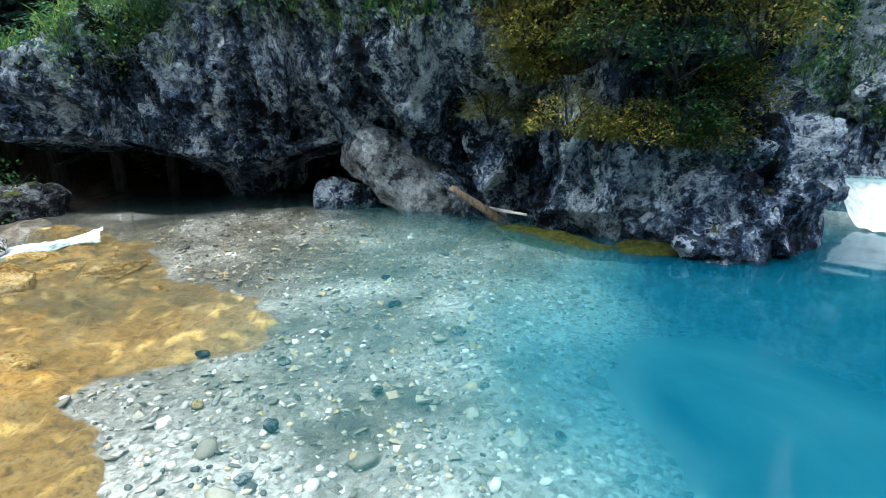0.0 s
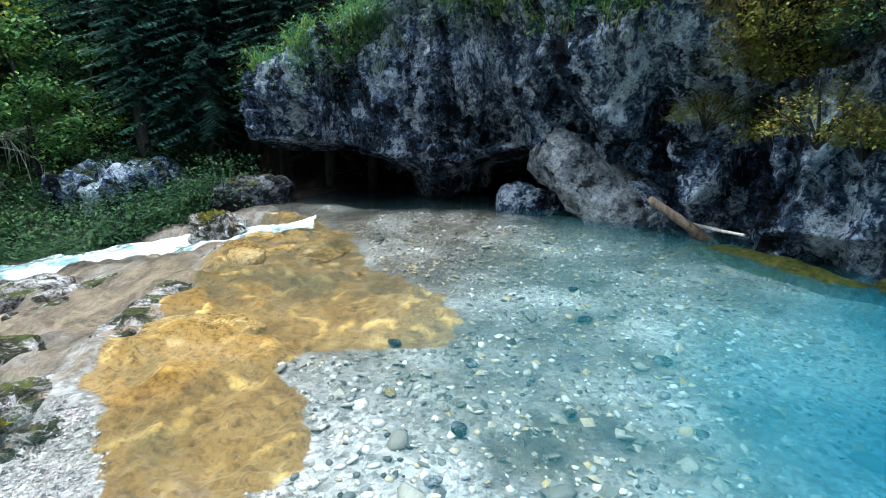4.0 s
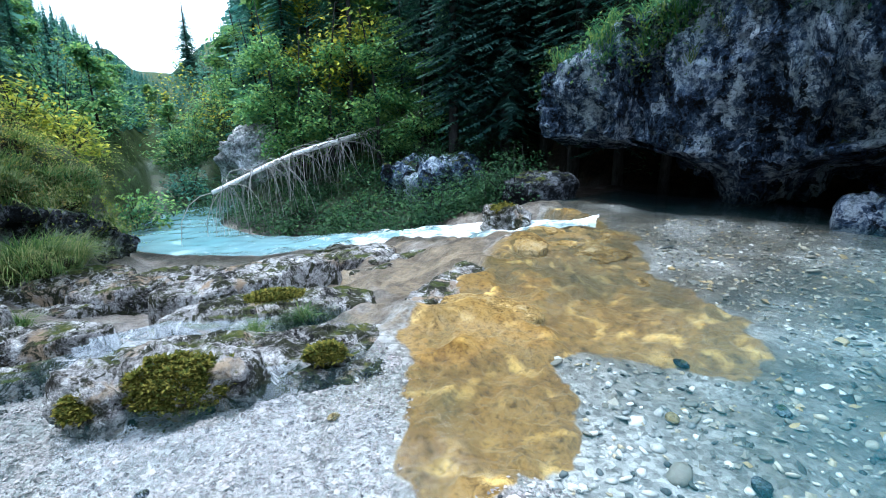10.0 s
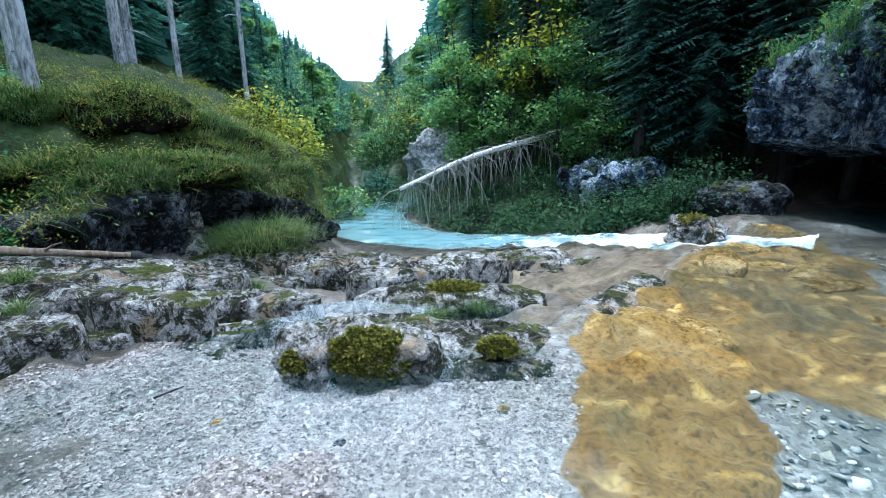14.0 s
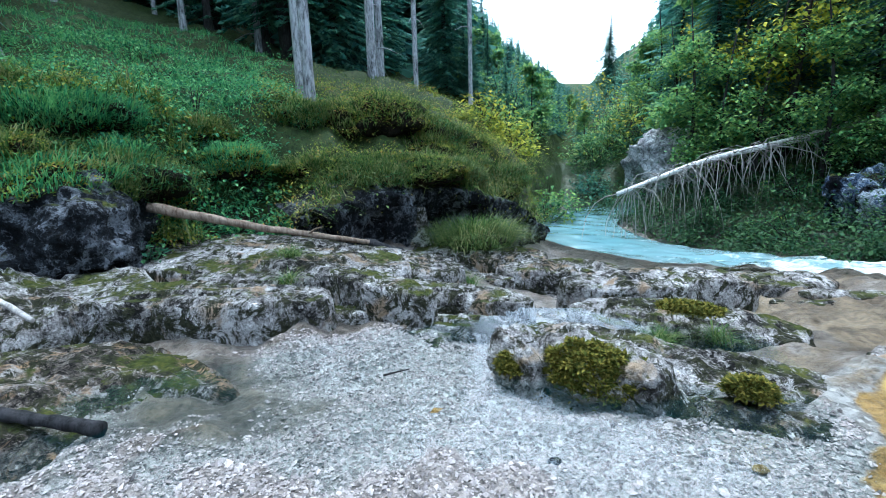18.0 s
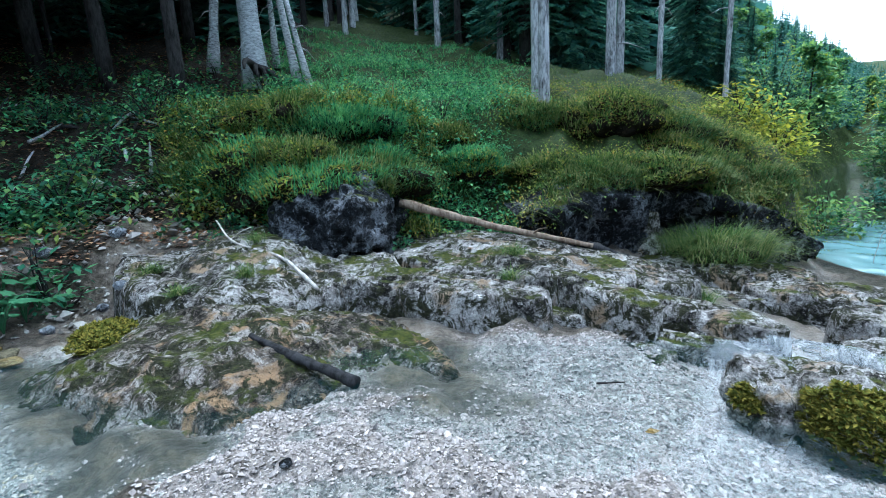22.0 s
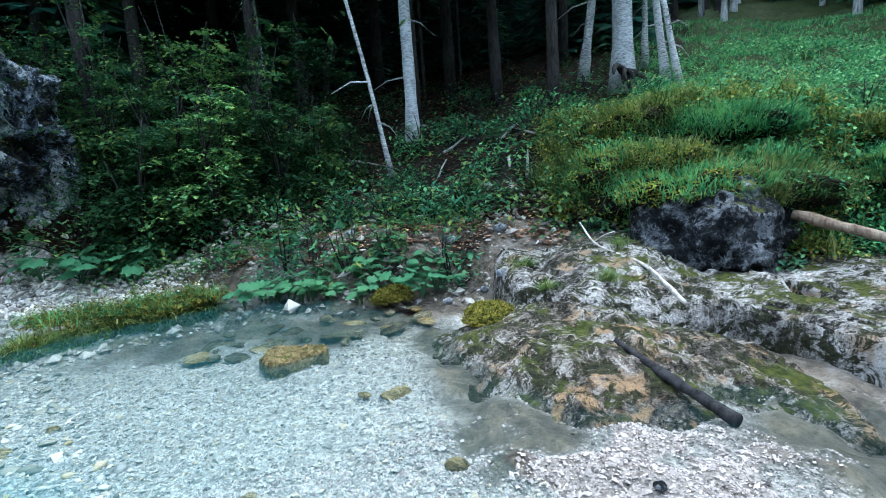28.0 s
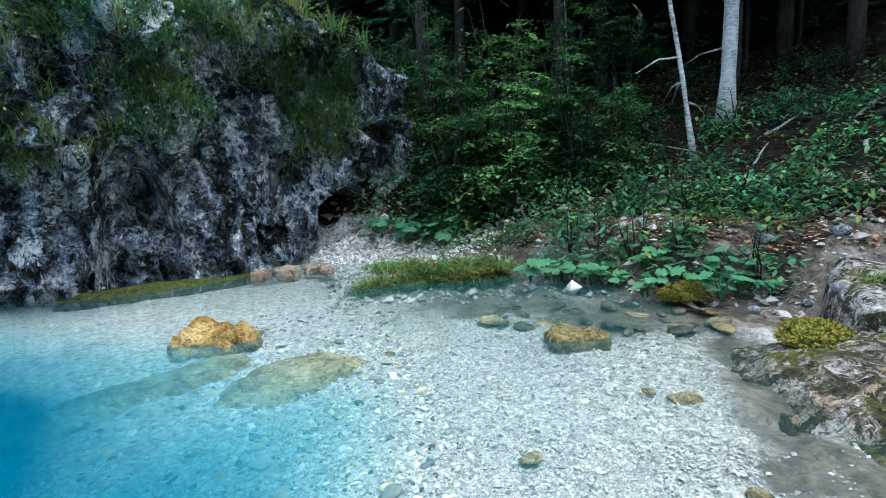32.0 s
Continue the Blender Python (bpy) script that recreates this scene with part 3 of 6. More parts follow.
PEBBLE_GREY = pebble_material("shallow_gravel", [(0.0, (0.10, 0.105, 0.10)), (0.15, (0.23, 0.24, 0.23)), (0.45, (0.37, 0.37, 0.35)), (0.8, (0.50, 0.495, 0.47)), (0.95, (0.46, 0.40, 0.29))])
GRAVEL = pebble_material("bar_gravel", [(0.0, (0.07, 0.065, 0.065)), (0.12, (0.21, 0.186, 0.178)), (0.5, (0.37, 0.33, 0.315)), (0.92, (0.54, 0.49, 0.47))])
CHALK = pebble_material("white_gravel", [(0.0, (0.30, 0.29, 0.27)), (0.3, (0.58, 0.57, 0.54)), (0.8, (0.78, 0.77, 0.74))])
RUBBLE = pebble_material("rubble_stones", [(0.0, (0.10, 0.095, 0.09)), (0.4, (0.27, 0.255, 0.24)), (0.8, (0.5, 0.48, 0.45))])

# ground: bed gravel, ochre sinter, bedrock, soil and grass, told apart by weights of the sheet
GROUND, n_, l_, b_ = material("ground")
cell = tex(n_, l_, 26, kind="voronoi")
bed = ramp(n_, l_, arith(n_, l_, "ADD", arith(n_, l_, "MULTIPLY", tex(n_, l_, 7, 10, 0.75).outputs[0], 0.55), arith(n_, l_, "MULTIPLY", cell.outputs["Color"], 0.45)), [(0.25, (0.16, 0.16, 0.15)), (0.5, (0.44, 0.435, 0.415)), (0.72, (0.68, 0.67, 0.64))])
silt = ramp(n_, l_, tex(n_, l_, 3.5, 9, 0.7, distort=0.5).outputs[0], [(0.35, (0.018, 0.016, 0.011)), (0.5, (0.075, 0.063, 0.042)), (0.68, (0.20, 0.165, 0.11))])
bed = mixed(n_, l_, attr(n_, "dry"), bed, mixed(n_, l_, 1.0, bed, (0.70, 0.635, 0.615), "MULTIPLY"))
bed = mixed(n_, l_, arith(n_, l_, "MULTIPLY", attr(n_, "silt"), 0.92), bed, silt)
oc = arith(n_, l_, "ADD", arith(n_, l_, "MULTIPLY", tex(n_, l_, 1.3, 8, 0.6, distort=0.8).outputs[0], 0.6),
           arith(n_, l_, "MULTIPLY", tex(n_, l_, 9, 8, 0.7).outputs[0], 0.4))
oc = ramp(n_, l_, oc, [(0.32, (0.16, 0.10, 0.03)), (0.40, (0.46, 0.28, 0.07)), (0.47, (0.72, 0.47, 0.13)), (0.58, (0.77, 0.56, 0.22)), (0.67, (0.82, 0.66, 0.36))])
ro = arith(n_, l_, "ADD", arith(n_, l_, "MULTIPLY", tex(n_, l_, 0.9, 8, 0.65, distort=1.0).outputs[0], 0.5),
           arith(n_, l_, "MULTIPLY", tex(n_, l_, 7, 10, 0.7).outputs[0], 0.5))
ro = ramp(n_, l_, ro, [(0.38, (0.03, 0.026, 0.02)), (0.46, (0.14, 0.12, 0.095)), (0.54, (0.34, 0.29, 0.24)), (0.66, (0.60, 0.58, 0.55))])
# soil near black, dimness of the woods and caves put into the colour
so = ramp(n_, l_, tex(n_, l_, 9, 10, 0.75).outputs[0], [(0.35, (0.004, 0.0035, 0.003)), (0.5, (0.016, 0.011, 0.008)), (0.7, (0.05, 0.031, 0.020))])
gr = ramp(n_, l_, tex(n_, l_, 6, 8, 0.7).outputs[0], [(0.3, (0.012, 0.024, 0.008)), (0.5, (0.035, 0.06, 0.016)), (0.72, (0.085, 0.10, 0.03))])
wob = arith(n_, l_, "SUBTRACT", arith(n_, l_, "MULTIPLY", tex(n_, l_, 2.4, 7, 0.65).outputs[0], 1.2), 0.6)


def edge(name):
    k = arith(n_, l_, "ADD", attr(n_, name), wob)
    return ramp(n_, l_, k, [(0.42, (0, 0, 0)), (0.58, (1, 1, 1))])


olive = ramp(n_, l_, tex(n_, l_, 0.9, 6, 0.6, distort=0.6).outputs[0], [(0.54, (0, 0, 0)), (0.70, (1, 1, 1))])
grit = tex(n_, l_, 38, 8, 0.75, distort=0.3)
oc = mixed(n_, l_, 0.7, oc, ramp(n_, l_, grit.outputs[0], [(0.36, (0.32, 0.26, 0.18)), (0.47, (1, 1, 1))]), "MULTIPLY")
oc = mixed(n_, l_, olive, oc, mixed(n_, l_, 0.5, oc, (0.30, 0.27, 0.11)))
oc = mixed(n_, l_, arith(n_, l_, "MULTIPLY", attr(n_, "algae"), ramp(n_, l_, tex(n_, l_, 1.8, 7, 0.65, distort=1.2).outputs[0], [(0.40, (0.25, 0.25, 0.25)), (0.58, (1, 1, 1))])), oc, (0.20, 0.18, 0.075))
vein = tex(n_, l_, 2.2, 8, 0.6, distort=1.5)
vein.noise_type = "RIDGED_MULTIFRACTAL"
oc = mixed(n_, l_, 0.75, oc, ramp(n_, l_, vein.outputs[0], [(0.10, (0.22, 0.17, 0.11)), (0.40, (1, 1, 1))]), "MULTIPLY")
ro = mixed(n_, l_, 0.55, ro, ramp(n_, l_, vein.outputs[0], [(0.12, (0.2, 0.18, 0.16)), (0.42, (1, 1, 1))]), "MULTIPLY")
col = mixed(n_, l_, edge("ochre"), bed, oc)
col = mixed(n_, l_, edge("rock"), col, ro)
fl = arith(n_, l_, "ADD", arith(n_, l_, "MULTIPLY", tex(n_, l_, 1.6, 8, 0.6, distort=1.4).outputs[0], 0.65), arith(n_, l_, "MULTIPLY", tex(n_, l_, 24, 6, 0.7).outputs[0], 0.35))
fl = ramp(n_, l_, fl, [(0.38, (0.03, 0.022, 0.013)), (0.48, (0.125, 0.092, 0.056)), (0.6, (0.30, 0.235, 0.15))])
col = mixed(n_, l_, edge("flow"), col, fl)
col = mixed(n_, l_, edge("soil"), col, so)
col = mixed(n_, l_, edge("turf"), col, gr)
pit = ramp(n_, l_, tex(n_, l_, 16, 8, 0.75, distort=0.4).outputs[0], [(0.38, (0.18, 0.17, 0.16)), (0.5, (0.9, 0.9, 0.9)), (0.6, (1, 1, 1))])
col = mixed(n_, l_, 0.7, col, pit, "MULTIPLY")
l_.new(col, b_.inputs["Base Color"])
l_.new(arith(n_, l_, "ADD", 0.06, arith(n_, l_, "MULTIPLY", attr(n_, "wet"), 0.4)), b_.inputs["Specular IOR Level"])
l_.new(arith(n_, l_, "SUBTRACT", 0.8, arith(n_, l_, "MULTIPLY", attr(n_, "wet"), 0.5)), b_.inputs["Roughness"])
bump(n_, l_, b_, arith(n_, l_, "ADD", tex(n_, l_, 6, 8, 0.7).outputs[0], arith(n_, l_, "MULTIPLY", tex(n_, l_, 28, 6, 0.7).outputs[0], 0.5)), 0.9, 0.06)


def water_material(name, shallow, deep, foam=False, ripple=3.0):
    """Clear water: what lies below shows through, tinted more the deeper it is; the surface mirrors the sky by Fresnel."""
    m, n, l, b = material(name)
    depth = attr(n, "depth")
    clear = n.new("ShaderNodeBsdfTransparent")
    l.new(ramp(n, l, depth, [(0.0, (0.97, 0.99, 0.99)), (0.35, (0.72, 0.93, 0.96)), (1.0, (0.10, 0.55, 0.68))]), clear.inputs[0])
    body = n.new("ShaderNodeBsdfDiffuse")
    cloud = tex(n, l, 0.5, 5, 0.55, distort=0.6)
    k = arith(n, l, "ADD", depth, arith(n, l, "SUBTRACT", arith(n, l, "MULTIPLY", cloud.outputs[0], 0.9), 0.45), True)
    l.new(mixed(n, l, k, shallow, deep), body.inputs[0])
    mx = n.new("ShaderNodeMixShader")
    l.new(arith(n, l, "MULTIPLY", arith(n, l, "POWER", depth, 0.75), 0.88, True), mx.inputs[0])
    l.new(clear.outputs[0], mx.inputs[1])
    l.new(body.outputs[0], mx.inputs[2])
    gloss = n.new("ShaderNodeBsdfGlossy")
    gloss.inputs["Roughness"].default_value = 0.06
    fr = n.new("ShaderNodeFresnel")
    fr.inputs["IOR"].default_value = 1.33
    mp = n.new("ShaderNodeMapping")
    mp.inputs["Scale"].default_value = (ripple, ripple, 1)
    l.new(n.new("ShaderNodeNewGeometry").outputs["Position"], mp.inputs[0])
    wv = tex(n, l, 1.6, 4, 0.55, coord=mp.outputs[0], distort=0.8)
    bp = n.new("ShaderNodeBump")
    bp.inputs["Strength"].default_value, bp.inputs["Distance"].default_value = 0.05, 0.03
    l.new(wv.outputs[0], bp.inputs["Height"])
    l.new(bp.outputs[0], gloss.inputs["Normal"])
    l.new(bp.outputs[0], fr.inputs["Normal"])
    top = n.new("ShaderNodeMixShader")
    l.new(arith(n, l, "MULTIPLY", fr.outputs[0], 1.0), top.inputs[0])
    l.new(mx.outputs[0], top.inputs[1])
    l.new(gloss.outputs[0], top.inputs[2])
    last = top
    if foam:
        white = n.new("ShaderNodeBsdfDiffuse")
        white.inputs[0].default_value = (0.88, 0.92, 0.94, 1)
        fm = tex(n, l, 2.6, 8, 0.7, distort=1.2)
        k = arith(n, l, "ADD", arith(n, l, "MULTIPLY", attr(n, "foam"), 0.75), arith(n, l, "SUBTRACT", fm.outputs[0], 0.5))
        last = n.new("ShaderNodeMixShader")
        l.new(ramp(n, l, k, [(0.30, (0, 0, 0)), (0.62, (1, 1, 1))]), last.inputs[0])
        l.new(top.outputs[0], last.inputs[1])
        l.new(white.outputs[0], last.inputs[2])
    l.new(last.outputs[0], n["Material Output"].inputs[0])
    return m


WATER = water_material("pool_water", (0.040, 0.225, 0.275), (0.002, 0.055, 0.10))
RIVERWATER = water_material("river_water", (0.44, 0.56, 0.58), (0.20, 0.41, 0.46), foam=True, ripple=5.0)

# ---- ground sheet, finest in the middle, out to the far hills ----
ring = np.concatenate([np.linspace(0.15, 1.2, 12), 1.2 * (9.0 / 1.2) ** (np.arange(1, 130) / 129), 9.0 * (40 / 9.0) ** (np.arange(1, 80) / 79),
                       40 * (900 / 40.0) ** (np.arange(1, 40) / 39)])
turn = np.arange(760) * 2 * np.pi / 760
gx = (-np.sin(turn)[None] * ring[:, None]).ravel()
gy = (np.cos(turn)[None] * ring[:, None]).ravel()
gz = ground_height(gx, gy)
gp = np.stack([gx, gy, gz], -1)
ground = solid("ground", gp, grid_faces(len(ring), 760, True)[:, ::-1], GROUND)
tagged(ground, "gravel stream bed, ochre sinter, pale bedrock and wooded banks", "ground", kind="structure")
ga, gr_ = bearing(gx, gy)
gfoot = np.interp(ga, BANK[:, 0], BANK[:, 1])
gq = west_of_dam(gx, gy)
gs = gr_ - gfoot
flat0 = np.stack([gx, gy, 0 * gx], -1)
ochre = ochre_of(gx, gy)
ochre = np.maximum(ochre, 0.6 * smooth(0.5, 0.62, fbm(flat0, 0.6, 3, seed=43) * 0.5 + 0.5) * smooth(-3.4, -2.4, gq) * smooth(4, 6, gy) * smooth(8.6, 7.6, gy) * (gq < 0))
weights(ground, "ochre", ochre)
weights(ground, "algae", 0.85 * smooth(3.6, 4.8, gy - 0.6 * (gx + 3.0)))
def silt_of(x, y):
    """Brown film on the bed: far end of the pool, pools between the slabs, shallows of the south shore."""
    p = np.stack([x, y, 0 * x], -1)
    k = 0.85 * smooth(3.2, 6.2, y + 0.5 * x * (x > 0) * -1) * smooth(5, 2, x)
    k = np.maximum(k, 1.1 * np.exp(-((x + 3.75) / 0.68) ** 2 - ((y + 2.3) / 1.0) ** 2))
    k = np.maximum(k, 0.6 * smooth(1.5, -0.6, x) * smooth(1.2, 3.0, y))
    k = np.maximum(k, 0.7 * smooth(0.6, 0.1, np.abs(x + 1.85 - 0.1 * (y + 4))) * smooth(-2.1, -2.7, y))
    k = np.maximum(k, smooth(-4.9, -5.9, y + 0.25 * np.abs(x + 0.8)) * smooth(2.6, 1.0, x))
    return np.clip(k + 0.6 * fbm(p, 1.7, 4, seed=44) * smooth(0.0, 0.3, k), 0, 1)


weights(ground, "silt", silt_of(gx, gy))
weights(ground, "dry", smooth(-0.05, 0.01, gz) * (gr_ < 6.5) * smooth(1.9, 1.2, gy) * np.where(gy < 0.6, smooth(3.4, 2.8, gq), smooth(1.8, 1.2, gq)))
rock = smooth(0.3, 0.8, gq) * np.where(gy > 0.8, 1.0, smooth(2.8, 3.4, gq)) * smooth(6, 2, gs)
rock = np.maximum(rock, smooth(-2.2, -1.2, gs) * (np.abs(ga) > 95) * (ga > 0) * (ga < 156))
weights(ground, "rock", rock)
flow_zone = smooth(0.1, 0.5, gq) * smooth(4.6, 3.2, gq) * smooth(1.5, 2.2, gy) * smooth(6.8, 5.6, gy)
weights(ground, "flow", flow_zone * (0.75 + 0.5 * fbm(flat0, 0.8, 3, seed=47)))
# cave floors counted as soil, so their shade is in the ground's colour
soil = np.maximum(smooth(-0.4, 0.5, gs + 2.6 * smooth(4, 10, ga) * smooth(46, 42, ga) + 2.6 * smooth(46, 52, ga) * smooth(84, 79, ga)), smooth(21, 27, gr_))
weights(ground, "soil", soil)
turf = smooth(0.6, 1.4, gs) * smooth(82, 86, ga) * smooth(138, 131, ga) + smooth(14, 24, gs) * 0.8 * smooth(36, 44, ga) * smooth(138, 131, ga) + smooth(21, 27, gr_) * smooth(72, 76, ga) * smooth(92, 86, ga) + smooth(0.3, 1, gs) * smooth(50, 56, ga) * smooth(86, 82, ga) * 0.8
weights(ground, "turf", turf)
weights(ground, "wet", np.clip(smooth(0.08, -0.05, gz) + rock * 0.3 + flow_zone, 0, 1))

# ---- water of the pool ----
wx, wy = np.meshgrid(np.arange(-7.2, 15.0, 0.12), np.arange(-9.5, 11.5, 0.12), indexing="ij")
wsh = wx.shape
wx, wy = wx.ravel(), wy.ravel()
wf = grid_faces(*wsh)
wz = 0.004 * fbm(np.stack([wx, wy, 0 * wx], -1), 3.0, 3, seed=51)
wq = west_of_dam(wx, wy)
cx, cy, cq = wx[wf].mean(1), wy[wf].mean(1), wq[wf].mean(1)
keep = (cq < 0.30) | ((cy < 2.0) & (cq < 2.6) & (cx > -5.2))
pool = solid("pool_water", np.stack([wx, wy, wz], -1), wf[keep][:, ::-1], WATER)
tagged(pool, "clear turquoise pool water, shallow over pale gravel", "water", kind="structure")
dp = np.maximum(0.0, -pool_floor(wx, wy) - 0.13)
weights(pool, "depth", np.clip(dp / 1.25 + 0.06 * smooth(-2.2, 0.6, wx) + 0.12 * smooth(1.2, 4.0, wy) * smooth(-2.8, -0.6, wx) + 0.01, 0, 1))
pool.visible_shadow = False

# ---- river below the dam ----
ru = np.linspace(-1, 1, 25)
tang = np.gradient(RIVER[:, :2], axis=0)
tang /= np.linalg.norm(tang, axis=1)[:, None]
side = np.stack([-tang[:, 1], tang[:, 0]], -1)
rv = np.zeros((160, 25, 3))
rv[:, :, :2] = RIVER[:, None, :2] + side[:, None] * (ru[None, :, None] * RIVER_HALF[:, None, None] * 1.05)
rv[:, :, 2] = RIVER[:, None, 2]
flatv = rv.reshape(-1, 3)
flow = np.repeat(np.arange(160) / 159, 25)
rapid = smooth(0.46, 0.3, flow)
flatv[:, 2] += (0.02 + 0.06 * rapid) * fbm(flatv * [1, 1, 0], 2.4, 4, seed=61) + 0.02
river = solid("river_water", flatv, grid_faces(160, 25)[:, ::-1], RIVERWATER)
tagged(river, "white rapids running out into a pale turquoise river", "water", kind="structure")
weights(river, "foam", np.clip(0.26 + 0.40 * smooth(0.44, 0.24, flow) * (0.85 + 0.5 * fbm(flatv * [1, 1, 0], 1.6, 3, seed=62)), 0, 1))
weights(river, "depth", np.clip(0.6 + 0.25 * smooth(0.3, 0.5, flow) - 0.25 * np.tile(ru, 160) ** 2, 0.1, 1))
river.visible_shadow = False


# ---- cliffs ----
def cliff(name, label, foot, top, mat, seed, caves=(), lean=0.0, rows=170, cols=420, rough=0.6, base=-0.5, over=2.2):
    """A rock wall along the foot line. top: heights along it; caves: (from, to, height, depth) in parts of its length."""
    line = catmull([(*p, 0) for p in foot], cols)[:, :2]
    u = np.linspace(0, 1, cols)
    tg = np.gradient(line, axis=0)
    tg /= np.linalg.norm(tg, axis=1)[:, None]
    nrm = np.stack([tg[:, 1], -tg[:, 0]], -1)          # towards the pool
    nrm *= np.sign(-(nrm * line).sum(1).mean())
    hgt = np.interp(u, np.linspace(0, 1, len(top)), top)
    w = np.linspace(0, 1, rows) ** 1.15
    uu, ww = np.meshgrid(u, w)
    z = base + (hgt[None] - base) * ww
    out = lean * z
    for a, b, h, d in caves:
        mid, half = (a + b) / 2, (b - a) / 2
        shape = np.clip(1 - ((uu - mid) / half) ** 2, 0, 1) ** 0.6
        out -= d * shape * smooth(h * (0.35 + 0.65 * shape) + 0.12, h * shape * 0.8 - 0.12, z)
    out -= over * smooth(0.86, 1.0, ww) ** 2
    p = np.stack([line[None, :, 0] + nrm[None, :, 0] * out, line[None, :, 1] + nrm[None, :, 1] * out, z], -1).reshape(-1, 3)
    stretch = p * [1, 1, 0.7]
    disp = rough * (0.75 * fbm(stretch, 0.42, 3, seed=seed) + 0.42 * (ridged(stretch, 0.85, 6, 0.5, seed=seed + 5) - 0.6) + 0.08 * fbm(p, 4.5, 3, seed=seed + 9) - 0.1)
    disp += rough * (0.95 * facets(stretch, 0.7, seed + 21) + 0.36 * facets(stretch, 1.7, seed + 22) + 0.10 * facets(p, 4.6, seed + 23))
    p[:, :2] += np.tile(nrm, (rows, 1)) * disp[:, None]
    p[:, 2] += 0.2 * rough * fbm(p, 1.2, 3, seed=seed + 3) * smooth(0.0, 0.1, ww.ravel())
    ob = solid(name, p, grid_faces(rows, cols), mat)
    tagged(ob, label, "cliff", kind="structure")
    return ob, p.reshape(rows, cols, 3)


north, north_p = cliff("cliff_north", "dark overhanging limestone cliff with caves at the waterline",
                       [(-9.4, 11.4), (-7.9, 9.9), (-6.3, 9.6), (-4.6, 10.2), (-2.4, 10.4), (-0.8, 9.5), (0.8, 8.7), (2.3, 7.7), (3.3, 7.2), (4.4, 7.8), (5.0, 8.9), (5.3, 10.8)],
                       [2.6, 3.2, 4.0, 4.8, 5.4, 5.8, 6.0, 6.0, 5.6, 4.6, 4.6, 5.0], CLIFF, 100,
                       caves=[(-0.04, 0.29, 1.25, 3.2), (0.28, 0.52, 1.15, 3.2)], lean=0.2)
back, back_p = cliff("cliff_back", "shaded limestone wall beside the waterfall", [(4.6, 11.5), (7.0, 11.2), (9.0, 10.0), (11.0, 9.0), (13.0, 6.0)], [5.5, 6.0, 6.0, 6.0, 6.0], CLIFF, 140, cols=160, rows=70)
east, east_p = cliff("cliff_east", "pitted limestone cliff over the pool with hanging grass",
                     [(13.5, -1.0), (11.0, -4.2), (8.4, -6.0), (7.0, -7.0), (6.0, -8.2), (5.0, -9.1), (4.1, -9.9), (3.0, -10.9)],
                     [4.0, 4.2, 4.4, 5.2, 5.6, 5.2, 4.6, 4.0], EASTROCK, 170, caves=[(0.78, 0.97, 1.5, 1.8), (0.40, 0.52, 2.6, 0.7)], lean=0.08, cols=300, rough=0.85)

bank_wall, bank_p = cliff("bank_wall", "dark rock wall under the grassy knoll", [polar(a, r)[:2] for a, r in ((84, 13.6), (88, 12.3), (93, 11.0), (99, 9.9), (106, 9.0), (113, 8.6))],
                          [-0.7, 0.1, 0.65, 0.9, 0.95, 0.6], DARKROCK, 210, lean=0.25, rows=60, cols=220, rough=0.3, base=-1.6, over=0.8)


# ---- small waterfall at the head of the pool ----
fu, fv = np.meshgrid(np.linspace(0, 1, 40), np.linspace(0, 1, 60), indexing="ij")
fu, fv = fu.ravel(), fv.ravel()
run = fv * 3.2
drop = 0.75 - 0.75 * smooth(0.28, 0.5, fv) - 0.03 * fv - 0.2 * smooth(0.8, 1.0, fv)
fx = 6.25 + 3.2 * fu + 0.25 * run
fy = 8.9 - run * 0.75 - 1.5 * fu
fp = np.stack([fx, fy, drop + 0.03], -1)
fp[:, 2] += 0.13 * smooth(0.2, 0.4, fv) * fbm(fp * [1, 1, 0.3], 2.6, 4, seed=91)
fall = solid("waterfall", fp, grid_faces(40, 60), RIVERWATER)
tagged(fall, "low white waterfall pouring into the pool", "waterfall", kind="structure")
weights(fall, "foam", np.clip(0.05 + 0.75 * smooth(0.24, 0.36, fv) * smooth(0.95, 0.55, fv), 0, 1))
weights(fall, "depth", 0.5 + 0 * fv)
fall.visible_shadow = False

# ---- boulders and rock slabs ----
ICO5, ICO4, ICO3 = ico(6), ico(5), ico(4)


def rock_thing(name, label, at, size, turn_z=0.0, tilt=(0, 0), mat=SLAB, seed=0, rough=0.25, detail=ICO4, box=0.35, layers=0.0, parent=None):
    """A weathered rock: a rounded block with ridges, sunk a little into the ground."""
    v, f = detail
    p = v.copy()
    p = np.sign(p) * np.abs(p) ** (1 - box)
    p /= np.maximum(1, np.abs(p).max())
    s = np.array(size) / 2
    w = p * s
    sc = 1.0 / max(size)
    k = fbm(w + seed * 7.3, 2.2 * sc, 3, seed=seed) * 0.7 + ridged(w + seed * 3.1, 4.0 * sc, 4, seed=seed + 2) * 0.35
    k += 0.10 * fbm(w, 14 * sc, 3, 0.5, seed=seed + 4)
    k += 0.5 * facets(w + seed, 2.6 * sc, seed + 6) + 0.3 * facets(w + seed, 8.0 * sc, seed + 7)
    nrm = v / np.linalg.norm(v, axis=1)[:, None]
    w = w + nrm * (k * rough * min(size))[:, None]
    if layers:
        w[:, 2] += layers * np.sin(w[:, 2] / layers * 1.7 + 2 * fbm(w, 1.5 * sc, 2, seed=seed)) * 0.5
    ob = solid(name, w, f, mat, parent)
    ob.matrix_world = pose(*at, tilt[0], tilt[1], turn_z)
    tagged(ob, label, "rock")
    return ob


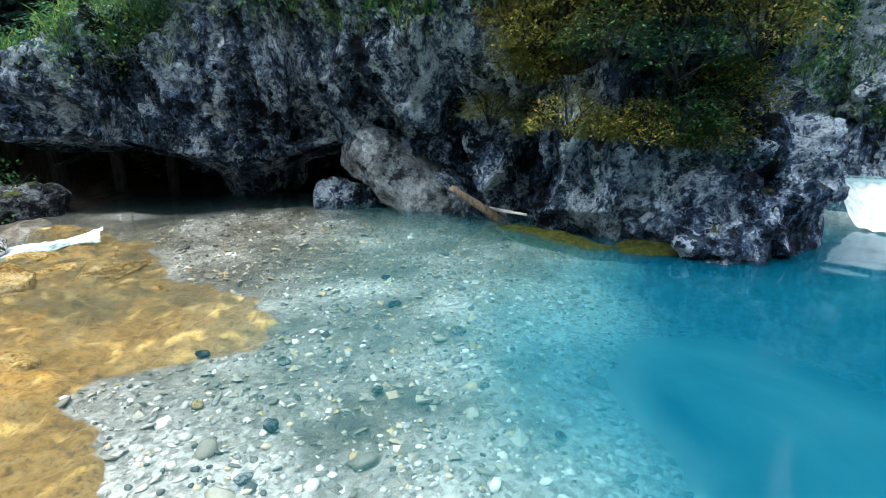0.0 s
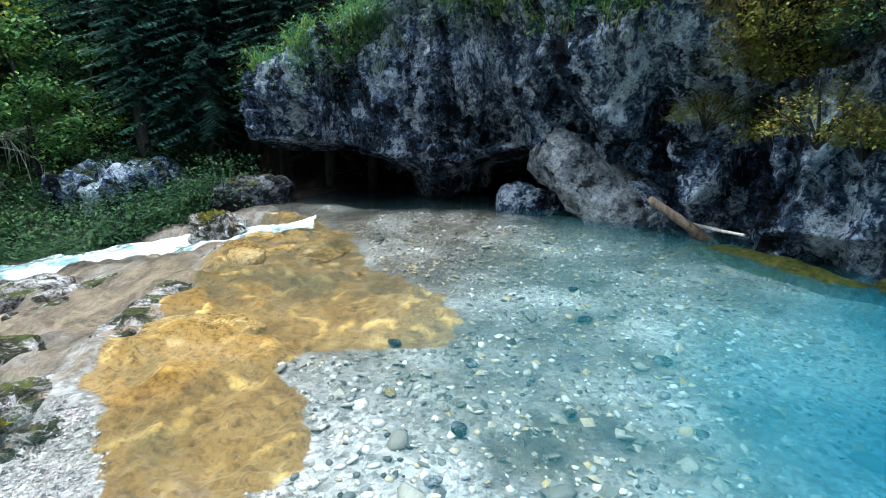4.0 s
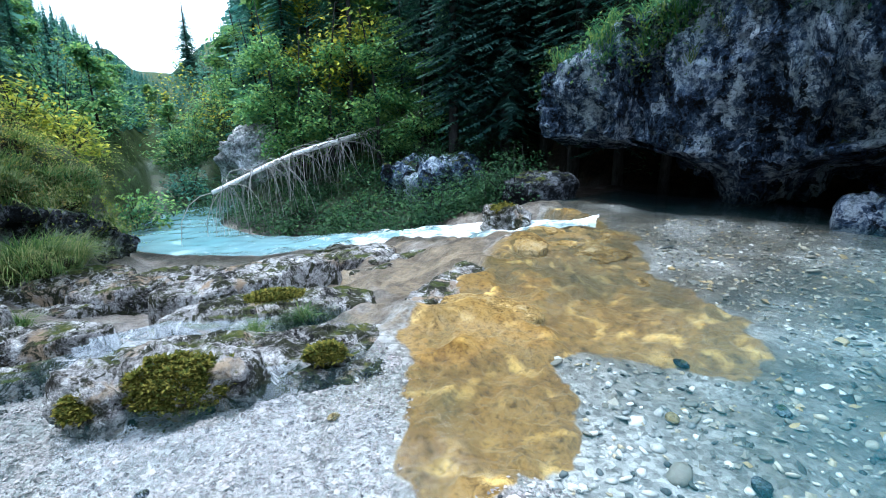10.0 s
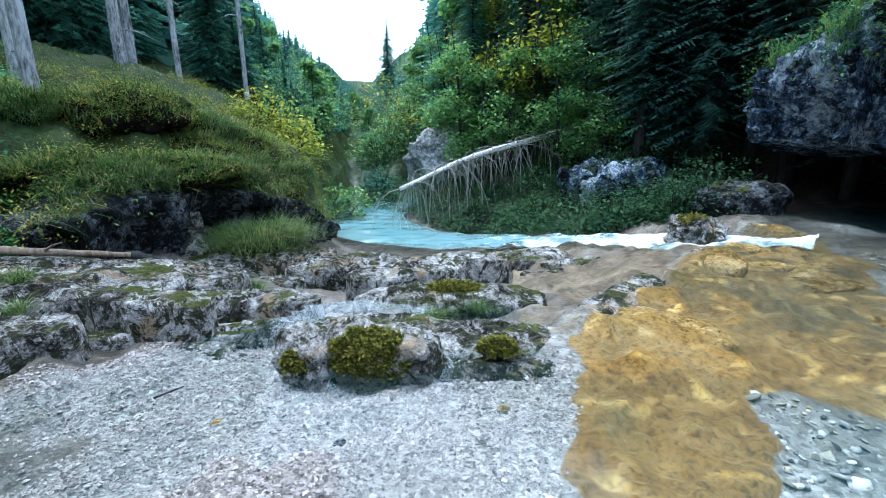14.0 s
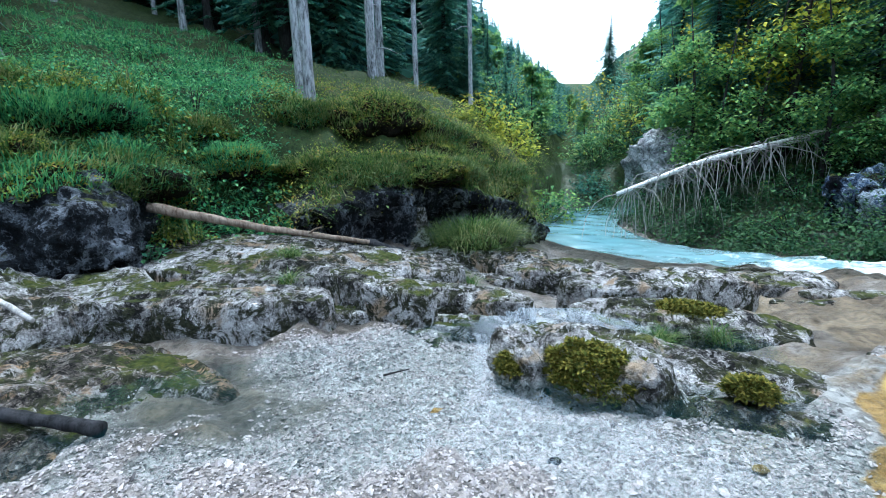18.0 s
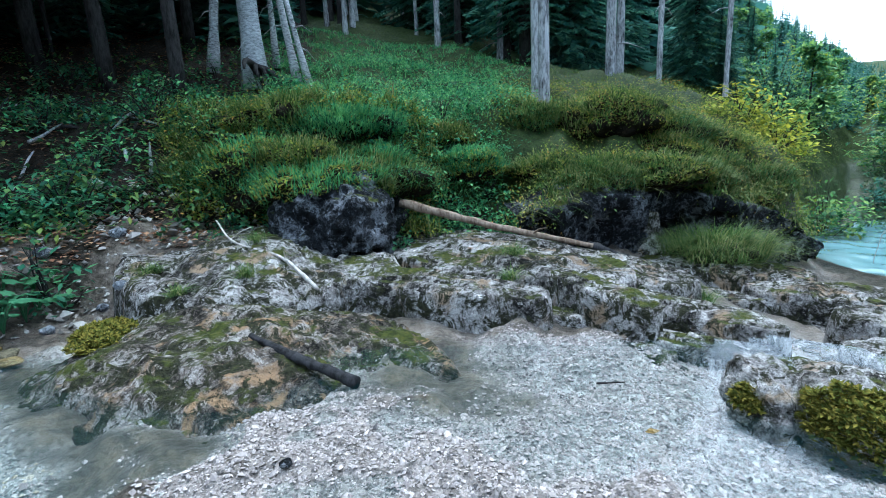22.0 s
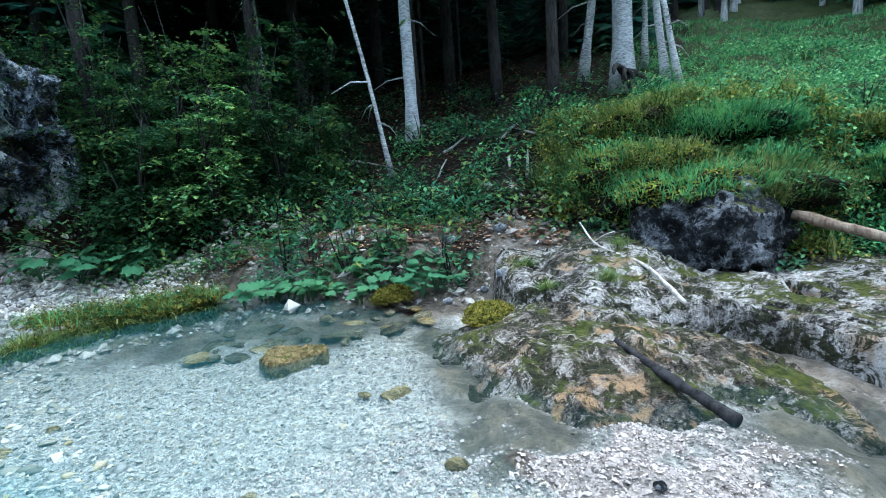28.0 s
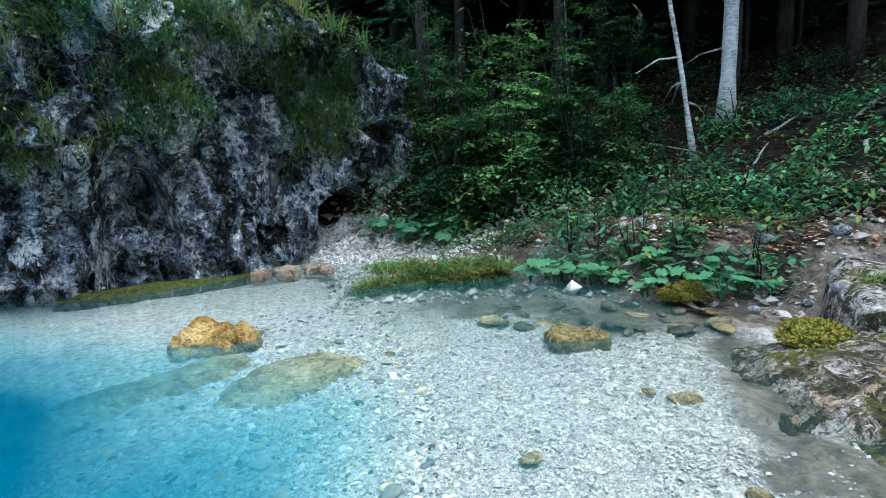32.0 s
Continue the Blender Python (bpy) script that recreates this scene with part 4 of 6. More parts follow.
def gh(x, y):
    return float(ground_height(np.array([float(x)]), np.array([float(y)]), False)[0])


rock_thing("boulder", "smooth pale grey boulder wedged under the cliff", (-0.75, 9.85, 0.55), (2.5, 1.2, 1.15), -14, (0, 33), WHITEROCK, 3, 0.16, ICO5, 0.5)
rock_thing("boulder", "low dark rock at the foot of the cliff beside a boulder", (-2.0, 10.5, 0.0), (1.6, 1.0, 0.7), 10, (0, 10), CLIFF, 4, 0.2)
rock_thing("boulder", "grey rock nose at the water with moss and grass", (4.1, 7.05, 0.55), (1.9, 1.7, 2.2), 20, (0, 8), CLIFF, 5, 0.22, ICO5)
rock_thing("boulder", "dark wet boulder beside the rapids", (-8.1, 8.9, 0.05), (1.5, 1.0, 0.8), 10, (0, 0), DARKROCK, 7, 0.2)
rock_thing("boulder", "mossy boulder standing in the white rapids", (-6.9, 6.6, -0.15), (0.8, 0.6, 0.55), 30, (0, 0), SLAB, 8, 0.22)
rock_thing("boulder", "dark overhanging boulder under a mossy bank", (-6.1, -5.5, 0.45), (2.4, 1.7, 1.4), 40, (0, -6), DARKROCK, 10, 0.2, ICO5, 0.12)
rock_thing("boulder", "moss-covered rock on the gravel bar", (-3.85, 0.6, -0.02), (0.8, 0.5, 0.40), 55, (0, 0), PALESLAB, 11, 0.2, ICO4)
rock_thing("boulder", "small pale rock with a mossy flank on the gravel bar", (-3.98, 0.12, -0.02), (0.5, 0.36, 0.36), 30, (0, 8), PALESLAB, 14, 0.22, ICO4)
rock_thing("boulder", "white outcrop beside the river bend", (-20.2, 6.3, 0.2), (2.6, 2.0, 2.3), 0, (0, 8), PALEROCK, 12, 0.22, ICO5)
rock_thing("boulder", "grey mossy outcrop on the far bank", (-12.6, 9.0, -0.4), (2.6, 1.8, 1.7), 20, (0, 0), CLIFF, 13, 0.22, ICO5)


def slab(label, x, y, top, length, width, yaw, seed, mat=SLAB, thick=0.5, steps=0.12, tilt=0.0, name="rock_slab", shelving=0.0):
    """A bedrock slab: ragged outline, sharp stepped edges, thin layers along its grain. yaw: its long axis from +x; shelving: 1 for one that slopes away layer by layer."""
    nu, nv = int(min(210, 18 + length * 40)), int(min(130, 14 + width * 48))
    u, v = np.meshgrid(np.linspace(-1, 1, nu), np.linspace(-1, 1, nv), indexing="ij")
    u, v = u.ravel(), v.ravel()
    px, py = u * length / 2, v * width / 2
    q = np.stack([px * 0.42, py, 0 * px + seed * 3.7], -1)
    rho0 = (np.abs(u) ** 2.4 + np.abs(v) ** 2.4) ** (1 / 2.4)
    rho = rho0 + 0.13 * fbm(q, 1.4, 3, 0.5, seed=seed) + 0.10 * facets(q, 1.6, seed + 9)
    rho = rho + 0.4 * smooth(0.9, 1.08, rho0)
    table = 0.22 * smooth(1.0, 0.3, rho) + 0.78 * smooth(1.0, 0.9, rho)
    body = table * (1 - shelving) + shelving * np.clip((1.02 - rho) / 0.75, 0, 1)
    grain = 0.6 * ridged(q, 1.2, 4, 0.5, seed=seed + 1) + 0.5 * fbm(q, 0.8, 3, seed=seed + 2) + 0.5 * facets(q, 1.1, seed + 10) - 0.6
    z = (body - 1) * thick + 0.07 * grain * smooth(1.1, 0.7, rho) * min(1, thick / 0.3)
    lay = z / steps + 0.7 * fbm(q, 1.0, 2, seed=seed + 3)
    cut = np.floor(lay) + smooth(0.62, 1.0, lay - np.floor(lay))
    z = 0.25 * z + 0.75 * steps * (cut - 0.7 * fbm(q, 1.0, 2, seed=seed + 3))
    f3 = np.stack([px * 0.5, py, z * 1.5 + seed], -1)
    z += (0.03 * facets(f3, 3.0, seed + 6) + 0.014 * facets(f3, 8.0, seed + 7)) * smooth(1.1, 0.8, rho) * min(1, thick / 0.3)
    z += 0.012 * fbm(np.stack([px, py, z], -1) + seed, 9.0, 4, 0.65, seed=seed + 4) + tilt * py - 3.0 * np.maximum(rho - 0.98, 0)
    faces = grid_faces(nu, nv)
    faces = faces[(rho0[faces] < 1.12).all(1)]
    ob = solid(name, np.stack([px, py, z], -1), faces, mat)
    ob.matrix_world = pose(x, y, top, 0, 0, yaw)
    return tagged(ob, label, "rock")


LEDGE = "pale water-worn bedrock ledge with dark mossy cracks"
for k, (x, y, top, ln, wd, yw) in enumerate([
        (-4.35, 0.75, 0.15, 1.7, 0.7, 62), (-3.95, 1.45, 0.14, 1.5, 0.75, 76), (-3.5, 1.35, 0.06, 0.9, 0.4, 70), (-3.75, 0.8, 0.12, 0.8, 0.45, 62), (-5.1, -0.3, 0.03, 1.6, 0.4, 72), (-4.4, 3.3, 0.12, 2.4, 0.6, 118), (-5.35, 5.2, 0.08, 2.0, 0.55, 115),
        (-5.0, 1.6, 0.12, 2.2, 0.8, 75), (-6.7, 1.9, 0.02, 2.6, 0.9, 98), (-7.7, 3.8, -0.30, 2.0, 0.8, 100), (-8.6, 0.9, -0.36, 2.2, 0.8, 95),
        (-5.9, -0.6, 0.08, 2.0, 0.6, 75), (-9.4, -0.6, -0.3, 3.0, 1.2, 80), (-7.6, -1.9, 0.0, 3.0, 1.3, 65), (-3.3, 1.75, 0.06, 1.1, 0.45, 60)]):
    slab(LEDGE, x, y, top - 0.03, ln, wd, yw, 30 + k, thick=0.22, steps=0.045, name="rock_ledge", shelving=0.55)
ledge_rng = np.random.default_rng(17)
for k in range(46):
    y = ledge_rng.uniform(-2.0, 5.4)
    q_ = ledge_rng.uniform(0.9, 8.0)
    x = -2.6 - (q_ + 0.493 * (y - 1.0)) / 0.87
    ln = ledge_rng.uniform(0.6, 1.9)
    if (x > -4.6 and y < 1.0) or (y > 1.9 and q_ < 3.4 and k % 4):
        continue
    slab("low strip of water-worn bedrock in the stream bed", x, y, gh(x, y) + ledge_rng.uniform(0.03, 0.10), ln, ln * ledge_rng.uniform(0.25, 0.45), ledge_rng.normal(82, 14), 300 + k, thick=0.2, steps=0.04, name="rock_ledge")
for k in range(12):
    y = ledge_rng.uniform(2.9, 6.8)
    q_ = ledge_rng.uniform(np.interp(y, LOBE_Y, LOBE_Q) + 0.25, 0.15)
    x = -2.6 - (q_ + 0.493 * (y - 1.0)) / 0.87
    ln = ledge_rng.uniform(0.5, 1.3)
    slab("rounded ochre sinter crust under a film of water", x, y, gh(x, y) + 0.035, ln, ln * ledge_rng.uniform(0.4, 0.7), ledge_rng.uniform(0, 180), 360 + k, OCHRE, thick=0.07, steps=0.03, name="sinter_crust", shelving=1.0)
slab("broad pale bedrock below the dark boulder", -6.7, -3.5, 0.24, 5.0, 2.3, 74, 60, thick=0.42, steps=0.07)
slab("long pale bedrock slab, undercut and mossy along its edge", -4.88, -3.3, 0.27, 3.4, 0.95, 96, 67, thick=0.36, steps=0.05, tilt=-0.05)
slab("narrow ledge with a bleached white top", -5.65, -1.6, 0.24, 2.2, 0.5, 59, 68, thick=0.3, steps=0.06)
slab("rough layered bedrock slab sloping into the shallow water", -2.86, -4.05, 0.23, 4.7, 2.9, 100, 61, MOSSYSLAB, thick=0.55, steps=0.04, tilt=0.09, shelving=0.85)
slab(LEDGE, -5.2, -4.75, 0.33, 3.0, 1.3, 62, 65, thick=0.3, steps=0.06)
slab("pale broken rock slope below the wooded bank", -4.6, -5.8, 0.62, 4.2, 3.2, 60, 62, thick=0.5, steps=0.05, tilt=-0.08, shelving=0.7)
slab("mossy wet ledge at the foot of the cliff", 1.55, 7.35, 0.08, 2.6, 0.8, -48, 63, MOSSLEDGE, thick=0.4)
slab("bright green mossy ledge under the rock nose", 3.4, 6.55, 0.14, 2.6, 0.8, 4, 66, MOSSLEDGE, thick=0.4)
slab("mossy green ledge under the pitted cliff", 6.2, -7.15, 0.12, 3.4, 0.6, 42, 64, MOSSLEDGE, thick=0.4)
for k, (x, y, w) in enumerate([(4.5, -8.05, 0.4), (4.1, -8.3, 0.32), (4.9, -7.8, 0.3), (3.8, -8.2, 0.26)]):
    rock_thing("shore_rock", "orange-stained limestone block at the water's edge", (x, y, 0.03), (w, w * 0.7, w * 0.5), 40 * k, (0, 0), TAWNY, 75 + k, 0.26, ICO3, 0.65)
rock_thing("sunken_rock", "ochre boulder breaking the surface of the pool", (3.55, -4.85, -0.19), (0.85, 0.62, 0.55), 20, (0, 0), OCHRE, 70, 0.24)
rock_thing("sunken_rock", "flat ochre boulder under clear water", (2.25, -4.15, -0.26), (1.5, 0.85, 0.3), 72, (0, 0), SINTER, 71, 0.26, ICO4, 0.5)
rock_thing("sunken_rock", "pale sinter ridge under the turquoise water", (3.7, -3.5, -0.28), (2.8, 0.75, 0.36), 60, (0, 0), SINTER, 73, 0.18)
rock_thing("sunken_rock", "rounded ochre boulder in the shallows", (-0.4, -5.2, -0.07), (0.58, 0.38, 0.24), 10, (0, 0), OLIVEROCK, 72, 0.2, ICO4, 0.5)

# ---- logs and branches ----
def before_cliff(a, e_deg, gap):
    """A place just in front of the northern cliff, seen from the bar at the given bearing and elevation."""
    q = north_p.reshape(-1, 3)
    b, r = bearing(q[:, 0], q[:, 1])
    el = np.degrees(np.arctan2(q[:, 2] - 1.7, r))
    d = r[(np.abs(b - a) < 1.2) & (np.abs(el - e_deg) < 1.0)].min() - gap
    return np.array(polar(a, d, 1.7 + d * math.tan(radians(e_deg))))


lo, hi = before_cliff(-7.8, -12.4, 0.12), before_cliff(-0.4, -7.7, 0.3)
v, f = tubes([(catmull([hi, (lo + hi) / 2 + [0, -0.03, 0.02], lo], 14), np.linspace(0.055, 0.085, 14))], 12, 0.25)
tagged(solid("driftwood_log", v, f, LOGWOOD), "weathered brown log leaning on the cliff foot", "log")
lo, hi = before_cliff(-9.3, -10.6, 0.08), before_cliff(-5.0, -10.1, 0.08)
v, f = tubes([(catmull([hi, (lo + hi) / 2, lo], 8), np.linspace(0.035, 0.02, 8))], 8, 0.2)
tagged(solid("driftwood_branch", v, f, DRIFT), "bleached broken branch on the cliff ledge", "branch")



bpy.context.view_layer.update()
depsgraph = bpy.context.evaluated_depsgraph_get()


def support(x, y):
    """Height of the rock or ground at a place."""
    z = 4.0
    for _ in range(12):
        hit, loc, _n, _i, ob, _m = scene.ray_cast(depsgraph, (x, y, z), (0, 0, -1))
        if not hit:
            return 0.0
        if ob.name.split(".")[0] in ("ground", "rock_slab", "rock_ledge"):
            return loc.z
        z = loc.z - 0.01
    return 0.0


def log_thing(name, label, pts, r0, r1, mat, twigs=(), category="log", lying=True):
    """A log that lies on what is below its two ends; twigs: (part of its length, offset) of broken side shoots."""
    p = catmull(pts, 18)
    r = np.linspace(r0, r1, 18)
    below = np.array([support(*q[:2]) for q in p])
    line = np.linspace(below[:4].mean(), below[-4:].mean(), 18)
    lift = np.maximum(0, np.sort(below - line)[-5:].mean())
    if lying:
        p[:, 2] = line + lift * 0.9 + r * 0.8
    e = new(name)
    tagged(e, label, category)
    solid("stem", *tubes([(p, np.linspace(r0, r1, 18))], 10, 0.3), mat, e)
    for u, d in twigs:
        q = p[int(u * 17)]
        solid("twig", *tubes([(catmull([q, q + np.array(d) * 0.5 + [0, 0, 0.02], q + np.array(d)], 5), np.linspace(min(r0, r1) * 0.6, 0.006, 5))], 6), mat, e)
    return e


log_thing("charred_log", "dark wet log lying on the layered slab", [(-2.9, -3.5, 0.40), (-2.93, -3.0, 0.34), (-2.97, -2.42, 0.27)], 0.026, 0.046, BURNT)
log_thing("pale_branch", "forked bleached branch lying on the rock slope", [(-4.6, -6.4, 0.92), (-4.15, -5.4, 0.86), (-4.25, -4.7, 0.8), (-3.85, -3.7, 0.62)], 0.010, 0.023, DRIFT, [(0.3, (-0.25, 0.1, 0.12)), (0.75, (0.1, 0.12, 0.12))], "branch")
log_thing("fallen_log", "bark-stripped log lying at the foot of the grassy slope", [(-6.55, -4.65, 0.82), (-6.95, -3.3, 0.46), (-7.45, -1.95, 0.14)], 0.062, 0.035, LOGWOOD, [(0.55, (-0.35, 0.3, -0.1)), (0.75, (0.1, 0.25, 0.12))], lying=False)
log_thing("dark_log", "short dark log on the far rocks", [(-8.1, -2.2, 0.12), (-8.2, -1.8, 0.12), (-8.3, -1.3, 0.1)], 0.08, 0.07, BURNT)

# ---- trees ----
def spruce_meshes(height, seed, clear=0.12, spread=0.17, m=6, dense=1.0):
    rng = np.random.default_rng(seed)
    zs = np.linspace(0, height, 12)
    off = np.cumsum(rng.normal(0, 0.02, (12, 2)), 0)
    pts = np.column_stack([off, zs])
    tv, tf = tubes([(pts, np.linspace(height * 0.013 + 0.04, 0.02, 12))], 8, 0.15)
    vs, fs, n = [], [], 0
    z = height * clear
    while z < height * 0.985:
        part_ = (z / height - clear) / (1 - clear)
        reach = height * spread * (1 - part_) ** 0.8 * (0.55 + 0.45 * min(1, part_ * 6 + 0.4)) + 0.12
        count = rng.integers(6, 9)
        a0 = rng.uniform(0, 6.28)
        for b in range(count):
            a = a0 + b * 6.28 / count + rng.normal(0, 0.25)
            ln = reach * rng.uniform(0.65, 1.15)
            d = np.array([math.cos(a), math.sin(a), 0])
            s = np.array([-d[1], d[0], 0])
            for k in range(m):
                u0, u1 = k / m, (k + 1.25) / m
                drop0, drop1 = -0.42 * ln * u0 ** 1.3, -0.42 * ln * u1 ** 1.3 + 0.08 * ln * u1 ** 3
                c0 = np.array([0, 0, z + drop0]) + d * ln * u0
                c1 = np.array([0, 0, z + drop1]) + d * ln * u1
                wd = ln * 0.36 * (1 - u0 * 0.7) * (1.0 if m < 8 else 0.62) * rng.uniform(0.5, 1.4)
                for sg in (-1, 1):
                    tip = (c0 + c1) / 2 + s * sg * wd + d * ln * (0.12 if m < 8 else 0.07) - np.array([0, 0, wd * rng.uniform(0.25, 0.75)])
                    vs += [c0, c1, tip]
                    fs.append([n, n + 1, n + 2])
                    n += 3
        z += height * 0.019 / dense * rng.uniform(0.7, 1.3)
    return (tv, tf), (np.array(vs), np.array(fs))


def tree(name, label, trunk, crown, bark, leaf, category="tree"):
    e = new(name)
    tagged(e, label, category)
    solid("trunk", *trunk, bark, e)
    if crown is not None:
        solid("crown", *crown, leaf, e, smoothed=False)
    return e


def place(e, x, y, z, scale=1.0, yaw=0.0, lean=(0, 0)):
    e.matrix_world = pose(x, y, z, lean[0], lean[1], yaw) @ Matrix.Diagonal((scale, scale, scale, 1))
    return e


spruces = []
for k, (h, c, sp) in enumerate([(15, 0.06, 0.17), (14, 0.04, 0.2)]):
    t, c_ = spruce_meshes(h, 200 + k, c, sp)
    spruces.append(tree("spruce", "dark green spruce with drooping branches on the wooded slope", t, c_, BARK_DARK, NEEDLE))
    tagged(spruces[-1], group="spruce forest")
far_spruces, far_meshes = [], []
for k, (h, c, sp) in enumerate([(15, 0.02, 0.19), (17, 0.02, 0.17), (16, 0.03, 0.15)]):
    t, c_ = spruce_meshes(h, 240 + k, c, sp * 1.1, 3, 0.65)
    far_meshes.append(join(t, c_))
    far_spruces.append(tree("spruce", "low spruce added as dark backdrop on the wooded slope", t, c_, BARK_DARK, NEEDLE))
    tagged(far_spruces[-1], group="spruce forest")
fine_spruces = []
for k, (h, c, sp) in enumerate([(15, 0.05, 0.16), (17, 0.10, 0.15), (13, 0.03, 0.19)]):
    t, c_ = spruce_meshes(h, 260 + k, c, sp, 15, 1.35)
    fine_spruces.append(tree("spruce", "blue-green spruce with drooping branches at the forest edge", t, c_, BARK_DARK, NEEDLE))
    tagged(fine_spruces[-1], group="spruce forest")

# spruces that wear the needles with shade in their colour
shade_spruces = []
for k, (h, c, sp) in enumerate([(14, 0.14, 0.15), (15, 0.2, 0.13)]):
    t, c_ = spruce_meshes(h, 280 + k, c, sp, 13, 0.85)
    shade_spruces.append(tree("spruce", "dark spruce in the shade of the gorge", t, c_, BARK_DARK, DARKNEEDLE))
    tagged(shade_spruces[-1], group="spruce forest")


def deciduous(name, label, height, seed, leaf, bark, count=2600, size=0.16, crown_low=0.3, width=0.28):
    rng = np.random.default_rng(seed)
    limbs = [(catmull([(0, 0, -0.2), (rng.normal(0, 0.1), rng.normal(0, 0.1), height * 0.45), (rng.normal(0, 0.25), rng.normal(0, 0.25), height * 0.95)], 9), np.linspace(height * 0.012 + 0.03, 0.015, 9))]
    ends = []
    for k in range(16):
        z = height * rng.uniform(crown_low, 0.92)
        a = rng.uniform(0, 6.28)
        ln = height * width * (1.15 - z / height) * rng.uniform(0.6, 1.2)
        p1 = np.array([math.cos(a) * ln, math.sin(a) * ln, z + ln * 0.45])
        limbs.append((catmull([(0, 0, z), p1 * [0.5, 0.5, 1] - [0, 0, ln * 0.15], p1], 5), np.linspace(0.035, 0.008, 5)))
        ends.append((np.array([0, 0, z]), p1))
    c = []
    for k in range(count):
        a, b = ends[rng.integers(len(ends))]
        u = rng.uniform(0.25, 1.05)
        c.append(a + (b - a) * u + rng.normal(0, height * 0.045, 3) * [1, 1, 0.6])
    v, f = leaves(np.array(c), size, rng, 0.35, 0.6)
    e = tree(name, label, tubes(limbs[:1], 6, 0.1), (v, f), bark, leaf)
    for limb in limbs[1:]:
        solid("limb", *tubes([limb], 5), bark, e)
    return e


def put_copy(src, used, m):
    """The first use takes the tree itself, later ones a copy."""
    if src.name not in used:
        used.add(src.name)
        src.matrix_world = m
        return src
    s = m.to_scale()
    c = copy_thing(src, m)
    c.matrix_basis = m
    return c


used = set()
rng = np.random.default_rng(31)


far_woods = []
SKY_A = [0, 70, 72, 74, 74.8, 75.5, 76.5, 77.5, 79.4, 81, 83, 86, 88.4, 91.6, 93.5, 97, 360]
SKY_E = [60, 50, 20, 12.0, 10, 7, 3.6, 3.8, 3.2, 4.0, 5.2, 8.2, 9.8, 13, 16, 50, 60]


def grown(a, r, s, tall=16.0):
    """A tree's scale, kept under the line of the woods against the sky."""
    x, y, _ = polar(a, r)
    top = 1.7 + r * math.tan(radians(np.interp(a, SKY_A, SKY_E))) * rng.uniform(0.8, 1.06)
    return max(0.12, min(s, (top - gh(x, y)) / tall))


def far_forest(az0, az1, r0, r1, count, smin, smax):
    """Spruces far up the slopes, gathered for one mesh."""
    for k in range(count):
        a, r = rng.uniform(az0, az1), math.sqrt(rng.uniform(r0 * r0, r1 * r1))
        x, y, _ = polar(a, r)
        s, w = grown(a, r, rng.uniform(smin, smax)), rng.uniform(0, 6.28)
        v, f = far_meshes[rng.integers(len(far_meshes))]
        far_woods.append((np.stack([v[:, 0] * math.cos(w) - v[:, 1] * math.sin(w), v[:, 0] * math.sin(w) + v[:, 1] * math.cos(w), v[:, 2]], -1) * s + [x, y, gh(x, y) - 0.15], f))


def forest(az0, az1, r0, r1, count, smin, smax, kinds):
    for k in range(count):
        a, r = rng.uniform(az0, az1), math.sqrt(rng.uniform(r0 * r0, r1 * r1))
        x, y, _ = polar(a, r)
        s = grown(a, r, rng.uniform(smin, smax))
        put_copy(kinds[rng.integers(len(kinds))], used, pose(x, y, gh(x, y) - 0.15, rng.normal(0, 1.5), rng.normal(0, 1.5), rng.uniform(0, 360)) @ Matrix.Diagonal((s, s, s, 1)))


yellow_tree = deciduous("young_maple", "slender young tree turning yellow among spruces", 8.5, 301, YELLOW, BARK_DARK, 3000, 0.17, 0.14, 0.17)
green_tree = deciduous("young_beech", "slender green broadleaf tree on the bank", 8.0, 302, MIDGREEN, BARK_DARK, 3400, 0.19, 0.10, 0.20)
far_forest(93, 136, 28, 60, 60, 0.8, 1.35)
forest(93, 128, 22, 32, 10, 0.7, 1.1, fine_spruces)
far_forest(48, 72.5, 28, 50, 34, 0.7, 1.2)
forest(50, 72.5, 20, 30, 20, 0.5, 1.0, fine_spruces)
forest(38, 51, 15.5, 22, 14, 0.3, 0.6, fine_spruces)
far_forest(28, 50, 20, 32, 26, 0.5, 0.9)
far_forest(74, 84, 55, 190, 130, 0.5, 0.85)
far_forest(81, 94, 34, 110, 170, 0.45, 1.0)
far_forest(70, 76, 36, 80, 40, 0.4, 0.9)
forest(84, 94, 24, 60, 24, 0.4, 0.9, fine_spruces)
forest(72.5, 75, 40, 60, 5, 0.4, 0.6, fine_spruces)
far_forest(-178, -130, 24, 40, 20, 0.5, 1.1)
forest(-178, -140, 16, 22, 8, 0.4, 0.7, far_spruces)
# low spruces added as a dark backdrop where the woods are only dim
forest(138, 215, 17.5, 22, 46, 0.28, 0.5, far_spruces)
far_forest(138, 215, 22, 30, 44, 0.5, 0.9)
forest(143, 205, 16.5, 22, 8, 0.45, 0.8, spruces)
far_forest(-70, 48, 22, 40, 30, 0.6, 1.0)
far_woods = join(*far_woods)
tagged(solid("far_woods", *far_woods, NEEDLE_FAR, smoothed=False), "dense spruce forest on the valley sides, haze in its colour", "forest", kind="stuff")
forest(-60, 48, 16.5, 22, 12, 0.3, 0.6, fine_spruces)
